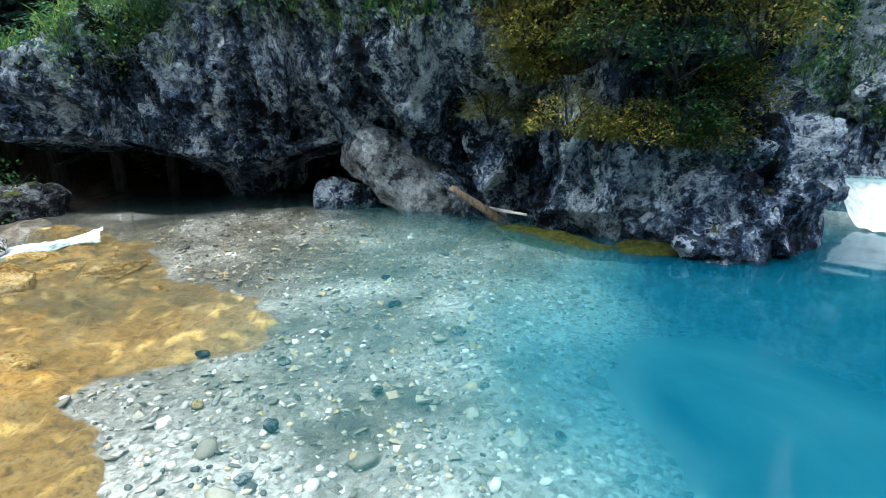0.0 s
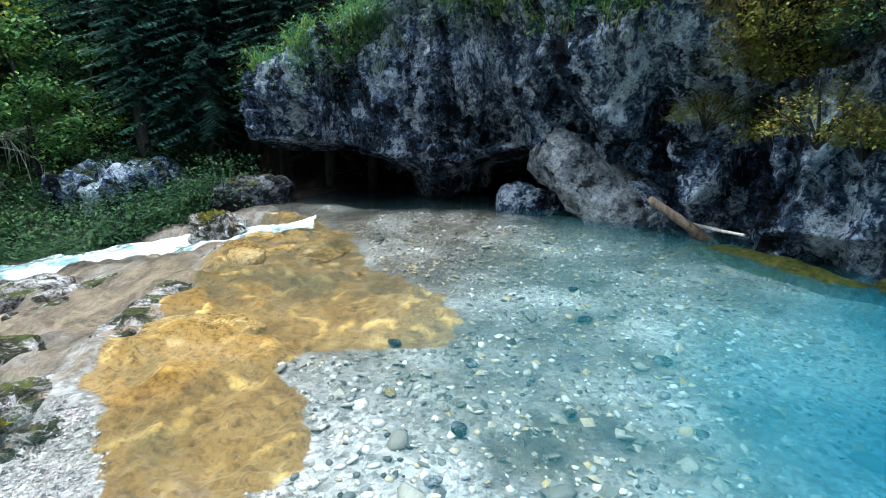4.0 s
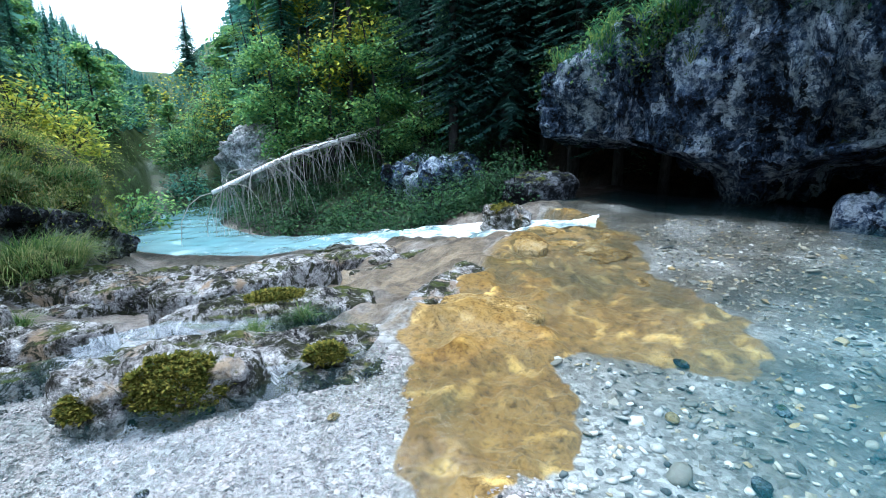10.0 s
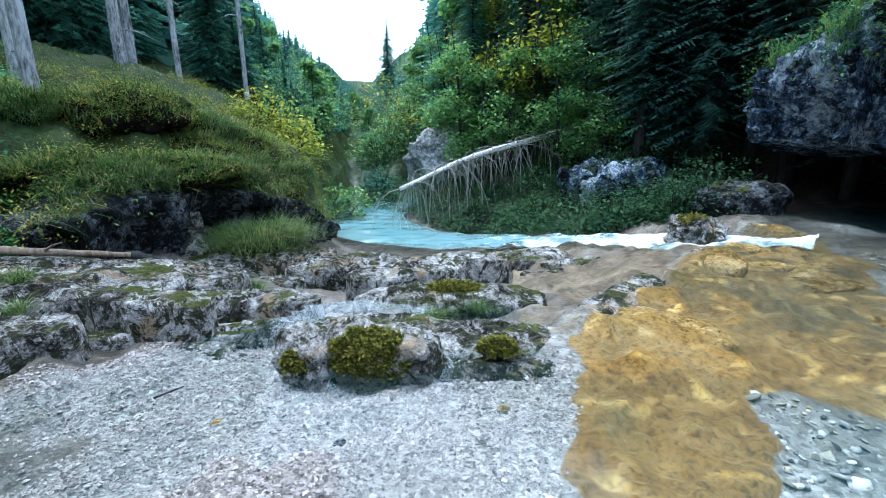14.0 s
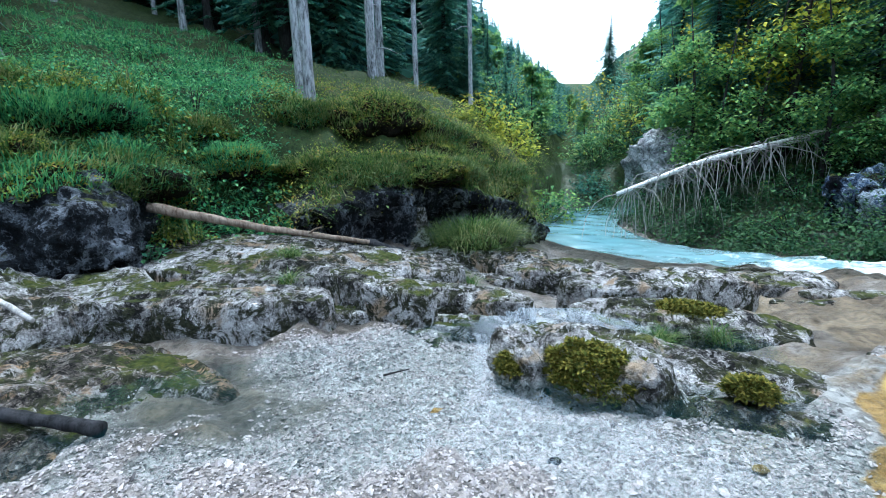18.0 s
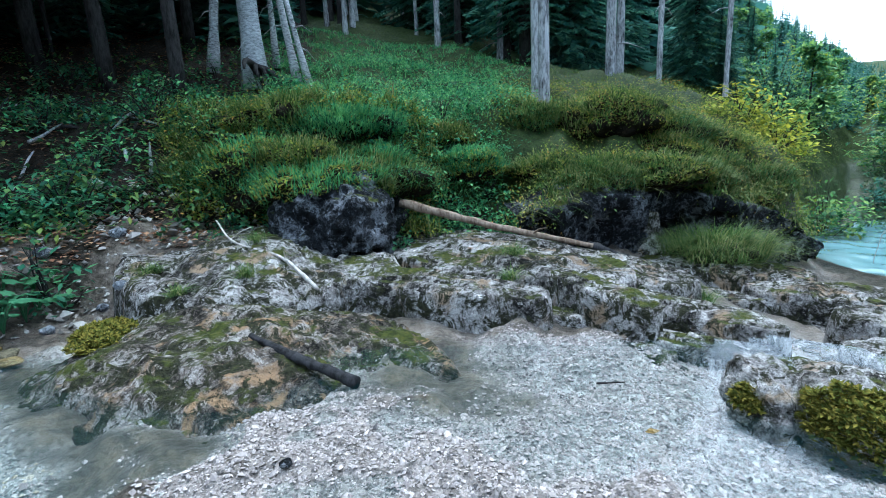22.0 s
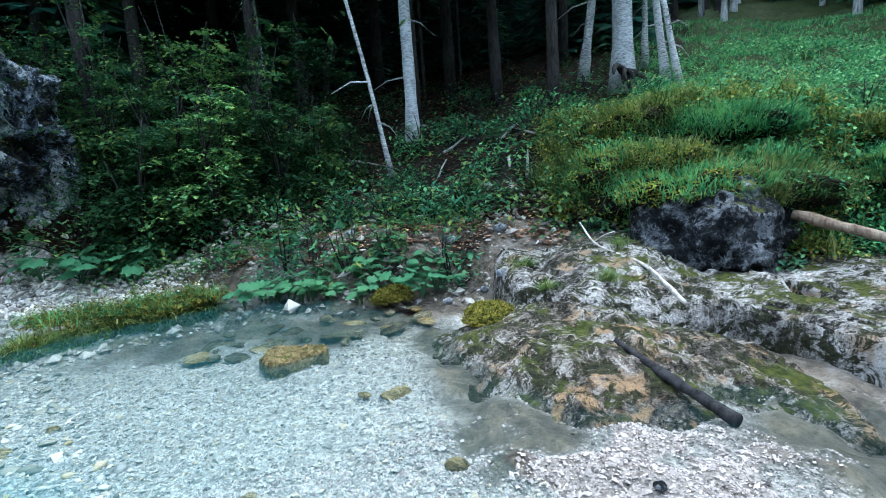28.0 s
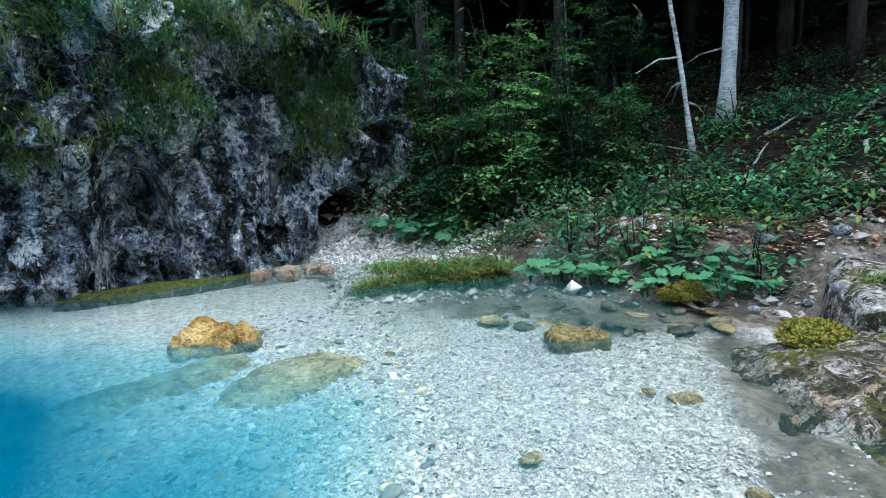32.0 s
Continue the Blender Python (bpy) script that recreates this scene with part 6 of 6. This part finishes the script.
# ---- grassy tussocks and mossy mounds of the hillside ----
def tussock(label, a, r, e_deg, rx, ry, rz, seed, grass=GRASS, herb=BILBERRY, count=6500, length=0.2):
    """A mound of earth under herbs, with grass that hangs over its edge. Seen from the stream at elevation e_deg."""
    rs = np.random.default_rng(seed)
    x, y, _ = polar(a, r)
    z = max(1.7 + r * math.tan(radians(e_deg)), gh(x, y)) - rz * 0.72
    e = new("tussock")
    tagged(e, label, "tussock")
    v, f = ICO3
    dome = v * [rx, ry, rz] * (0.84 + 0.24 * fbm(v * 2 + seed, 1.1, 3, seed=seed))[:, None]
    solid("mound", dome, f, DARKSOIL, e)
    d = rs.normal(0, 1, (count, 3))
    d[:, 2] = np.abs(d[:, 2]) * 1.2 - 0.35
    d /= np.linalg.norm(d, axis=1)[:, None]
    d *= (0.89 + 0.25 * fbm(d * 2 + seed, 1.1, 3, seed=seed) + 0.05 * rs.normal(0, 1, count))[:, None]
    keep_ = vnoise(d * 2 + seed, 1.4, seed) > -0.4
    tagged(solid("herb_cover", *leaves((d[keep_] * [rx, ry, rz]), 0.055, rs, 0.1), herb, e, smoothed=False), kind="stuff")
    g = d[::(12 if herb is BILBERRY else 5)] * [rx, ry, rz]
    feet_ = np.repeat(g, 4, 0) + rs.normal(0, 0.04, (len(g) * 4, 3))
    out = feet_ * [1, 1, 0]
    out /= np.linalg.norm(out, axis=1)[:, None] + 1e-6
    tagged(solid("grass_fringe", *blades(feet_, length, rs, 1.3, 0.010 if length < 0.4 else 0.0045, out), grass, e, smoothed=False), kind="stuff")
    e.matrix_world = pose(x, y, z, 0, 0, a)
    return e


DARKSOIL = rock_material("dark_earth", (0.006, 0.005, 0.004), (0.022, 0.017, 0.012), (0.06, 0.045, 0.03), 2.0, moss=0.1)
for k, (a, r, e_, rx, ry, rz) in enumerate([
        (131.5, 8.9, -1.2, 1.35, 1.0, 0.5), (132.5, 8.2, -2.4, 1.25, 0.75, 0.36), (128.0, 8.1, -3.4, 0.55, 0.5, 0.3), (137.5, 8.5, -3.2, 0.6, 0.5, 0.4), (136, 9.0, -0.6, 0.9, 0.8, 0.5), (141, 9.0, 0.5, 1.1, 0.9, 0.6), (146, 9.2, -0.5, 0.9, 0.7, 0.5), (126, 9.3, -1.5, 0.7, 0.6, 0.4),
        (137, 10.2, 4.0, 1.2, 0.9, 0.6), (131, 10.0, 2.2, 1.0, 0.8, 0.5), (98.5, 11.4, -1.6, 0.9, 0.7, 0.4), (94.5, 11.9, -3.0, 0.9, 0.7, 0.4), (90.5, 12.7, -4.6, 0.8, 0.6, 0.35),
        (117, 10.0, -1.8, 0.8, 0.7, 0.35), (122, 10.8, 1.0, 0.8, 0.7, 0.35),
        (111.0, 11.7, 2.6, 1.0, 0.85, 0.5), (107.0, 11.8, 3.0, 1.15, 0.9, 0.55), (102.8, 12.1, 2.2, 1.1, 0.9, 0.5), (98.6, 12.4, 0.9, 1.1, 0.9, 0.5), (95.0, 12.6, -0.8, 0.9, 0.8, 0.42),
        (110, 10.1, -3.3, 0.7, 0.55, 0.34), (106, 10.1, -3.0, 0.8, 0.55, 0.36), (102, 10.3, -2.8, 0.85, 0.55, 0.36), (98, 10.7, -3.2, 0.8, 0.55, 0.36), (94, 11.2, -4.4, 0.75, 0.5, 0.34), (90.5, 12.0, -5.8, 0.7, 0.5, 0.32)]):
    cool_ = a > 113
    a, r, e_ = a + rg.normal(0, 0.7), r + rg.normal(0, 0.18), e_ + rg.normal(0, 0.5)
    rx, ry, rz = rx * rg.uniform(0.7, 1.1), ry * rg.uniform(0.8, 1.2), rz * rg.uniform(0.7, 1.1)
    tussock("grassy mossy tussock on the hillside" if cool_ else "yellow-green mossy tussock of the knoll", a, r, e_, rx, ry, rz, 1500 + k, GRASS_COOL if cool_ and k % 2 else GRASS, BILBERRY if k % 3 else GRASS_COOL)
tussock("clump of long grass beside the river rocks", 93, 9.6, -11.0, 0.7, 0.5, 0.25, 1560, GRASS, GRASS, 3000, 0.46)

# ---- big-leaved plants along the shore ----
def leafy_plant(label, x, y, z, size, seed, count=12, mat=BROAD, name="butterbur"):
    """Stalks with large toothed leaves, each a part."""
    rs = np.random.default_rng(seed)
    e = new(name)
    tagged(e, label, "plant")
    e.location = (x, y, z)
    for k in range(count):
        a = rs.uniform(0, 6.28)
        h, out = size * rs.uniform(0.5, 1.1), size * rs.uniform(0.25, 0.8)
        d = np.array([math.cos(a), math.sin(a), 0])
        tip = d * out + [0, 0, h]
        solid("stalk", *tubes([(catmull([(0, 0, -0.05), tip * [0.4, 0.4, 0.7], tip], 5), np.linspace(0.008, 0.005, 5))], 4), mat, e)
        m = 16
        ang = np.linspace(-2.7, 2.7, m)
        rad = size * rs.uniform(0.28, 0.45) * (0.75 + 0.25 * np.cos(ang)) * (1 + 0.16 * np.where(np.arange(m) % 2 == 0, 1, -1))
        s = np.array([-d[1], d[0], 0])
        fall = rs.uniform(0.1, 0.6)
        rim = tip + np.cos(ang)[:, None] * rad[:, None] * (d - [0, 0, fall]) + np.sin(ang)[:, None] * rad[:, None] * s
        rim[:, 2] -= 0.25 * np.abs(np.sin(ang)) * rad
        v = np.vstack([tip, rim])
        f = np.array([[0, i, i + 1] for i in range(1, m)])
        solid("leaf", v, f, mat, e)
    return e


for k in range(44):
    a = rg.uniform(157, 182)
    r = rg.uniform(7.1, 7.9) + (0.2 if a > 170 else -0.2)
    x, y, _ = polar(a, r)
    leafy_plant("broad-leaved green plant on the stony shore", x, y, max(0.02, gh(x, y)), rg.uniform(0.14, 0.32), 1000 + k, rg.integers(6, 12))
for k in range(8):
    a, r = rg.uniform(-172, -158), rg.uniform(9.2, 10.4)
    x, y, _ = polar(a, r)
    leafy_plant("broad-leaved green plant below the cliff", x, y, max(0.02, gh(x, y)), rg.uniform(0.3, 0.5), 1100 + k, 9)

for k in range(16):
    a, r = rg.uniform(154, 178), rg.uniform(7.5, 9.4)
    x, y, _ = polar(a, r)
    s = rg.uniform(0.3, 0.6)
    shrub("tall leafy herb on the stony shore", x, y, gh(x, y), s * 0.8, s * 0.8, s * 1.4, 170, 0.13, BROAD if k % 3 else SHRUB, 1700 + k, "tall_herb", 6)
for k in range(10):
    a, r = rg.uniform(122, 150), rg.uniform(7.7, 8.3)
    x, y, _ = polar(a, r)
    s = rg.uniform(0.2, 0.35)
    shrub("small leafy plant beside the dark boulder", x, y, gh(x, y), s, s, s * 1.2, 120, 0.10, BROAD, 1750 + k, "tall_herb", 5)
for k, (a, r, rx, rz) in enumerate([(200.0, 7.75, 0.34, 0.26), (196.5, 7.8, 0.38, 0.24), (193.0, 7.85, 0.36, 0.22), (189.5, 7.9, 0.36, 0.22), (186.0, 8.0, 0.34, 0.2)]):
    tussock("mossy grass cushion of the shore ridge", a, r, -12.0 - (k < 2) * 0.6, rx, 0.26, rz, 1580 + k, GRASS, MOSS, 1500, 0.16)
# mossy ridge at the south shore
p = np.stack([np.linspace(2.7, 0.6, 160) + rg.normal(0, 0.12, 160), -7.85 + 0.12 * np.sin(np.linspace(0, 5, 160)) + rg.normal(0, 0.10, 160), 0.08 + np.abs(rg.normal(0, 0.06, 160))], -1)
undergrowth("moss_cushions", "mossy grassy ridge along the gravel shore", p, 70, 0.10, 0.12, 0.04, MOSS, 41)
tuft = np.repeat(p, 16, 0) + rg.normal(0, 0.05, (160 * 16, 3)) * [1, 1, 0.3]
tagged(solid("grass", *blades(tuft, 0.2, rg, 1.0, 0.006), GRASS_COOL, smoothed=False), "grass along the mossy shore ridge", "grass", kind="stuff")

# ---- pebbles ----
P1, P0 = ico(2), ico(1)
OCTA = (np.array([(1, 0, 0), (-1, 0, 0), (0, 1, 0), (0, -1, 0), (0, 0, 1), (0, 0, -1.0)]), np.array([(0, 2, 4), (2, 1, 4), (1, 3, 4), (3, 0, 4), (2, 0, 5), (1, 2, 5), (3, 1, 5), (0, 3, 5)]))


def pebbles(name, label, xy, size, mat, template, sink=0.25, flat=0.55, seed=0):
    rs = np.random.default_rng(seed)
    n = len(xy)
    tv, tf = template
    k = len(tv)
    s = size[:, None] * rs.uniform(0.6, 1.4, (n, 3)) * [1, 1, flat]
    lump = rs.uniform(0.75, 1.2, (n, k))[:, :, None]
    v = tv[None] * lump * s[:, None]
    yaw = rs.uniform(0, 6.28, n)
    c, q = np.cos(yaw)[:, None], np.sin(yaw)[:, None]
    x = v[:, :, 0] * c - v[:, :, 1] * q
    y = v[:, :, 0] * q + v[:, :, 1] * c
    tl = rs.normal(0, 0.25, (n, 2))
    z = v[:, :, 2] + x * tl[:, :1] + y * tl[:, 1:]
    h = ground_height(xy[:, 0], xy[:, 1], True)
    v = np.stack([x + xy[:, :1], y + xy[:, 1:], z + (h + size * flat * (1 - 2 * sink))[:, None]], -1).reshape(-1, 3)
    f = (tf[None] + (np.arange(n) * k)[:, None, None]).reshape(-1, 3)
    ob = solid(name, v, f, mat, smoothed=len(tv) > 6)
    return tagged(ob, label, "pebbles", kind="stuff")


def scatter(n, x0, x1, y0, y1, test, seed):
    rs = np.random.default_rng(seed)
    q = np.stack([rs.uniform(x0, x1, n), rs.uniform(y0, y1, n)], -1)
    return q[test(q[:, 0], q[:, 1], rs.uniform(0, 1, n))]


def in_pool(x, y, u):
    q = west_of_dam(x, y)
    a, r = bearing(x, y)
    return (q < np.interp(y, LOBE_Y, LOBE_Q) - 0.05) & (r < 10.3) & (r > 1.9) & (ochre_of(x, y) < 0.5) & (u < np.clip(7.5 / r, 0.35, 1) * smooth(4.5, 1.5, x))


q = scatter(46000, -5, 4.5, -8.6, 10, in_pool, 11)
rs = np.random.default_rng(1)
sz = np.minimum(np.exp(rs.normal(math.log(0.018), 0.42, len(q))), 0.055)
near = np.hypot(q[:, 0], q[:, 1]) < 4.2
u = rs.uniform(0, 1, len(q))
film = silt_of(q[:, 0], q[:, 1])
dim = film > u
pebbles("pebbles", "algae-browned pebbles on the bed of the pool", q[dim], sz[dim], PEBBLE_DARK, OCTA, flat=0.5, sink=0.3, seed=9)
q, sz, near = q[~dim], sz[~dim], near[~dim]
pebbles("pebbles", "pale rounded pebbles on the pool floor", q[near], sz[near], PEBBLE, P0, flat=0.42, sink=0.3, seed=1)
pebbles("pebbles", "pale pebbles on the far pool floor", q[~near], sz[~near], PEBBLE, OCTA, flat=0.5, sink=0.3, seed=6)
q = scatter(700, -4, 3.5, -7, 8.5, in_pool, 14)
sz = np.minimum(np.exp(rs.normal(math.log(0.04), 0.3, len(q))), 0.07)
pebbles("pebbles", "larger dark grey cobbles on the pool floor", q, sz, PEBBLE_DARK, P1, flat=0.4, seed=3)


def on_bar(x, y, u):
    q = west_of_dam(x, y)
    return (q < np.where(y < 0.6, 3.2, 1.7)) & (q > -2.8) & (y < 1.9) & (np.hypot(x, y) > 1.9) & (silt_of(x, y) < 0.3 + 0.7 * u) & (ochre_of(x, y) < 0.05 + 0.75 * u * u)


q = scatter(130000, -5.2, 0.6, -3.4, 2.0, on_bar, 12)
sz = np.minimum(np.exp(rs.normal(math.log(0.0076), 0.40, len(q))), 0.022)
pebbles("gravel", "fine pinkish-grey gravel of the low bar", q, sz, GRAVEL, OCTA, flat=0.6, sink=0.12, seed=2)


def on_south_bed(x, y, u):
    a, r = bearing(x, y)
    return (r > 1.9) & (r < 7.0) & (silt_of(x, y) < 0.25 + 0.5 * u) & (u < smooth(3.6, 1.6, x)) & ~((x < -1.6) & (y > -2.6))


q = scatter(85000, -2.2, 3.6, -6.6, -0.6, on_south_bed, 16)
sz = np.minimum(np.exp(rs.normal(math.log(0.0085), 0.42, len(q))), 0.034)
pebbles("gravel", "fine pale gravel under clear shallow water", q, sz, PEBBLE_GREY, OCTA, flat=0.55, sink=0.12, seed=7)


def on_shore(x, y, u):
    a, r = bearing(x, y)
    a = np.where(a < 0, a + 360, a)
    foot = np.interp(np.where(a > 180, a - 360, a), BANK[:, 0], BANK[:, 1])
    return (a > 138) & (a < 205) & (r < foot + 1.0) & (r > 6.9) & (x > -5.5)


q = scatter(9000, -6, 6, -11, -5, on_shore, 13)
sz = np.minimum(np.exp(rs.normal(math.log(0.026), 0.55, len(q))), 0.13)
pebbles("rubble", "angular pale stones on the shore below the forest", q, sz, RUBBLE, OCTA, seed=4, sink=0.1, flat=0.7)


def on_spit(x, y, u):
    return np.hypot((x - 2.7) / 1.7, (y + 9.2) / 0.75) + 0.5 * (u - 0.5) < 1


q = scatter(9000, 0.8, 4.8, -10.4, -8.2, on_spit, 15)
pebbles("white_gravel", "white gravel spit below the overhanging cliff", q, np.minimum(np.exp(rs.normal(math.log(0.02), 0.5, len(q))), 0.09), CHALK, OCTA, seed=5, sink=0.1, flat=0.7)
# ---- moss cushions on the rocks of the bar ----
def moss_patch(label, x, y, z, rx, ry, rz, turn_z, count, seed):
    """A dense cushion of moss shoots over a small dome."""
    rs = np.random.default_rng(seed)
    d = rs.normal(0, 1, (count, 3))
    d[:, 2] = np.abs(d[:, 2]) * 1.1 - 0.12
    d /= np.linalg.norm(d, axis=1)[:, None]
    d *= (0.92 + 0.16 * fbm(d * 3 + seed, 1.3, 3, seed=seed))[:, None]
    v, f = leaves(d * [rx, ry, rz], 0.035, rs, -0.3, 0.5, 0.6)
    dv, df = ICO3
    dome = dv * [rx, ry, rz] * 0.86 * np.where(dv[:, 2:] < 0, [[1, 1, 0.2]], [[1, 1, 1.0]])
    ob = solid("moss_cushion", *join((v, f), (dome, df)), MOSS, smoothed=False)
    ob.matrix_world = pose(x, y, z, 0, 0, turn_z)
    return tagged(ob, label, "moss")


moss_patch("bright yellow-green moss cushion on the gravel rocks", -3.76, 0.56, 0.0, 0.40, 0.22, 0.26, 62, 14000, 1)
moss_patch("dark moss cushion on a pale ledge", -3.86, -0.02, 0.02, 0.12, 0.08, 0.12, 30, 1800, 2)
moss_patch("moss tuft on the rocks beside the ochre crust", -3.55, 1.45, 0.05, 0.16, 0.10, 0.10, 60, 2200, 7)
moss_patch("yellow moss on the edge of the layered slab", -2.5, -5.1, 0.06, 0.5, 0.3, 0.10, 70, 6000, 3)
moss_patch("green moss mound at the shore below the plants", -1.75, -6.65, 0.03, 0.32, 0.22, 0.16, 20, 4000, 4)
moss_patch("moss on a ledge by the stream", -4.55, 1.45, 0.22, 0.26, 0.13, 0.06, 70, 2000, 5)
moss_patch("moss on the boulder in the rapids", -6.9, 6.6, 0.02, 0.34, 0.24, 0.18, 30, 3000, 6)


# ---- flat stones in the shallows and pale stones on the shore ----
def stone(name, label, x, y, z, size, mat, seed):
    """A small worn stone."""
    rs = np.random.default_rng(seed)
    v, f = P2
    p = v * size / 2 * (1 + 0.18 * fbm(v + seed * 2.3, 1.3, 3, seed=seed))[:, None]
    ob = solid(name, p, f, mat)
    ob.matrix_world = pose(x, y, z, rs.normal(0, 4), rs.normal(0, 4), rs.uniform(0, 360))
    return tagged(ob, label, "stone")


P2 = ico(3)
DARKSTONES = [(-1.12, 2.68, 0.13), (-0.55, 4.75, 0.14), (0.1, 4.1, 0.15), (0.15, 5.25, 0.12), (-1.3, 3.5, 0.13), (-1.1, 2.2, 0.10), (0.7, 2.6, 0.08), (-0.5, 3.1, 0.10), (-0.75, 5.6, 0.12), (-2.05, -2.1, 0.09), (-2.95, 0.2, 0.07), (-2.0, 3.6, 0.12)]
TUFTS = [(-3.7, -4.6, 0.22), (-3.3, -5.7, 0.2), (-4.3, -5.2, 0.2), (-6.2, -2.6, 0.24), (-6.6, -1.2, 0.22), (-5.6, -2.4, 0.2), (-4.6, 1.7, 0.2), (-4.4, 1.2, 0.18), (-7.2, -0.5, 0.24), (-3.1, -4.9, 0.16)]
for k in range(30):
    x, y = rg.uniform(-2.0, 0.6), rg.uniform(-6.7, -5.6)
    w = rg.uniform(0.15, 0.42)
    stone("flat_stone", "flat brown stone lying in the shallows", x, y, gh(x, y) + 0.03, np.array([w, w * 0.6, 0.05]), SINTER if k % 5 == 0 else BROWNSTONE, 2000 + k)
for k, (x, y, w) in enumerate([(-1.5, -8.1, 0.22), (-3.0, -5.8, 0.16), (-3.1, -6.6, 0.14), (-0.4, -7.9, 0.2), (-2.2, -7.2, 0.18), (0.9, -8.6, 0.25), (-2.5, -6.5, 0.15), (-1.0, -7.6, 0.14), (-3.6, -7.0, 0.2), (-2.9, -7.4, 0.2)]):
    stone("pale_stone", "pale limestone block on the stony shore", x, y, support(x, y) + 0.03, np.array([w, w * 0.8, w * 0.7]), WHITEROCK, 2050 + k)
for k, (x, y, w) in enumerate([(-1.15, -4.1, 0.26), (-1.25, -2.95, 0.17), (0.0, -3.15, 0.16), (-0.9, -4.2, 0.12), (-2.9, 1.2, 0.09), (-1.7, 2.9, 0.12), (1.5, -4.8, 0.14)]):
    stone("brown_stone", "rounded brown stone on the pool floor", x, y, gh(x, y) + 0.02, np.array([w, w * 0.7, w * 0.35]), SINTER, 2070 + k)

for k, (x, y, w) in enumerate(DARKSTONES):
    stone("dark_stone", "dark grey stone on the pale pool floor", x, y, gh(x, y) + 0.02, np.array([w, w * 0.75, w * 0.4]), DARKROCK, 2090 + k)


# ---- grass tufts rooted in the rock ----
def tuft_thing(x, y, size, seed, mat):
    """A small clump of hanging grass."""
    rs_ = np.random.default_rng(seed)
    feet_ = rs_.normal(0, size * 0.22, (130, 3)) * [1, 1, 0.1]
    ob = solid("grass_tuft", *blades(feet_, size, rs_, 1.3, 0.005), mat, smoothed=False)
    ob.location = (x, y, support(x, y) - 0.01)
    return tagged(ob, "tuft of grass rooted in a crack of the bedrock", "grass", kind="stuff")


for k, (x, y, w) in enumerate(TUFTS):
    tuft_thing(x, y, w, 2200 + k, GRASS)

# ---- branches and roots on the forest slope ----
for k in range(22):
    a, r = rg.uniform(146, 172), rg.uniform(8.9, 13.5)
    x, y, _ = polar(a, r)
    d = rg.uniform(0, 6.28)
    ln = rg.uniform(0.6, 2.0)
    pts = [(x + math.cos(d) * ln * u, y + math.sin(d) * ln * u, gh(x + math.cos(d) * ln * u, y + math.sin(d) * ln * u) + 0.05 + 0.04 * math.sin(u * 5 + k)) for u in (-0.5, -0.15, 0.2, 0.5)]
    tagged(solid("fallen_branch", *tubes([(catmull(pts, 10), np.linspace(0.035, 0.012, 10))], 6, 0.2), BARK if k % 3 == 0 else BARK_DARK), "thin dead branch on the leaf-strewn slope", "branch")
v, f = tubes([(catmull([(-3.64, -0.88, 0.05), (-3.67, -0.8, 0.06), (-3.74, -0.72, 0.05)], 6), np.linspace(0.008, 0.004, 6))], 5)
tagged(solid("twig", v, f, BARK_DARK), "small dark twig on the gravel", "twig")
v, f = leaves(np.array([[-3.2, -0.5, 0.05]]), 0.08, rg, 0.0, 0.7, 0.1)
tagged(solid("fallen_leaf", v, f, OCHRE), "single orange leaf on the gravel", "leaf")
# roots at the foot of the thick beech
x, y, _ = polar(140, 13.7)
z = 1.7 + 14.0 * math.tan(radians(8.6))
root = new("tree_root")
tagged(root, "dark exposed roots under the thick beech", "roots")
for k in range(7):
    d = rg.normal(0, 0.6, 3) * [1, 0.5, 0.35]
    pts = [np.array([x, y, z - 0.1]), np.array([x, y, z - 0.2]) + d * 0.4 + [0.12, 0.15, 0], np.array([x, y, z - 0.5]) + d * 0.6 + [0.2, 0.3, 0]]
    solid("root", *tubes([(catmull(pts, 8), np.linspace(0.10, 0.03, 8))], 7, 0.25), BARK_DARK, root)
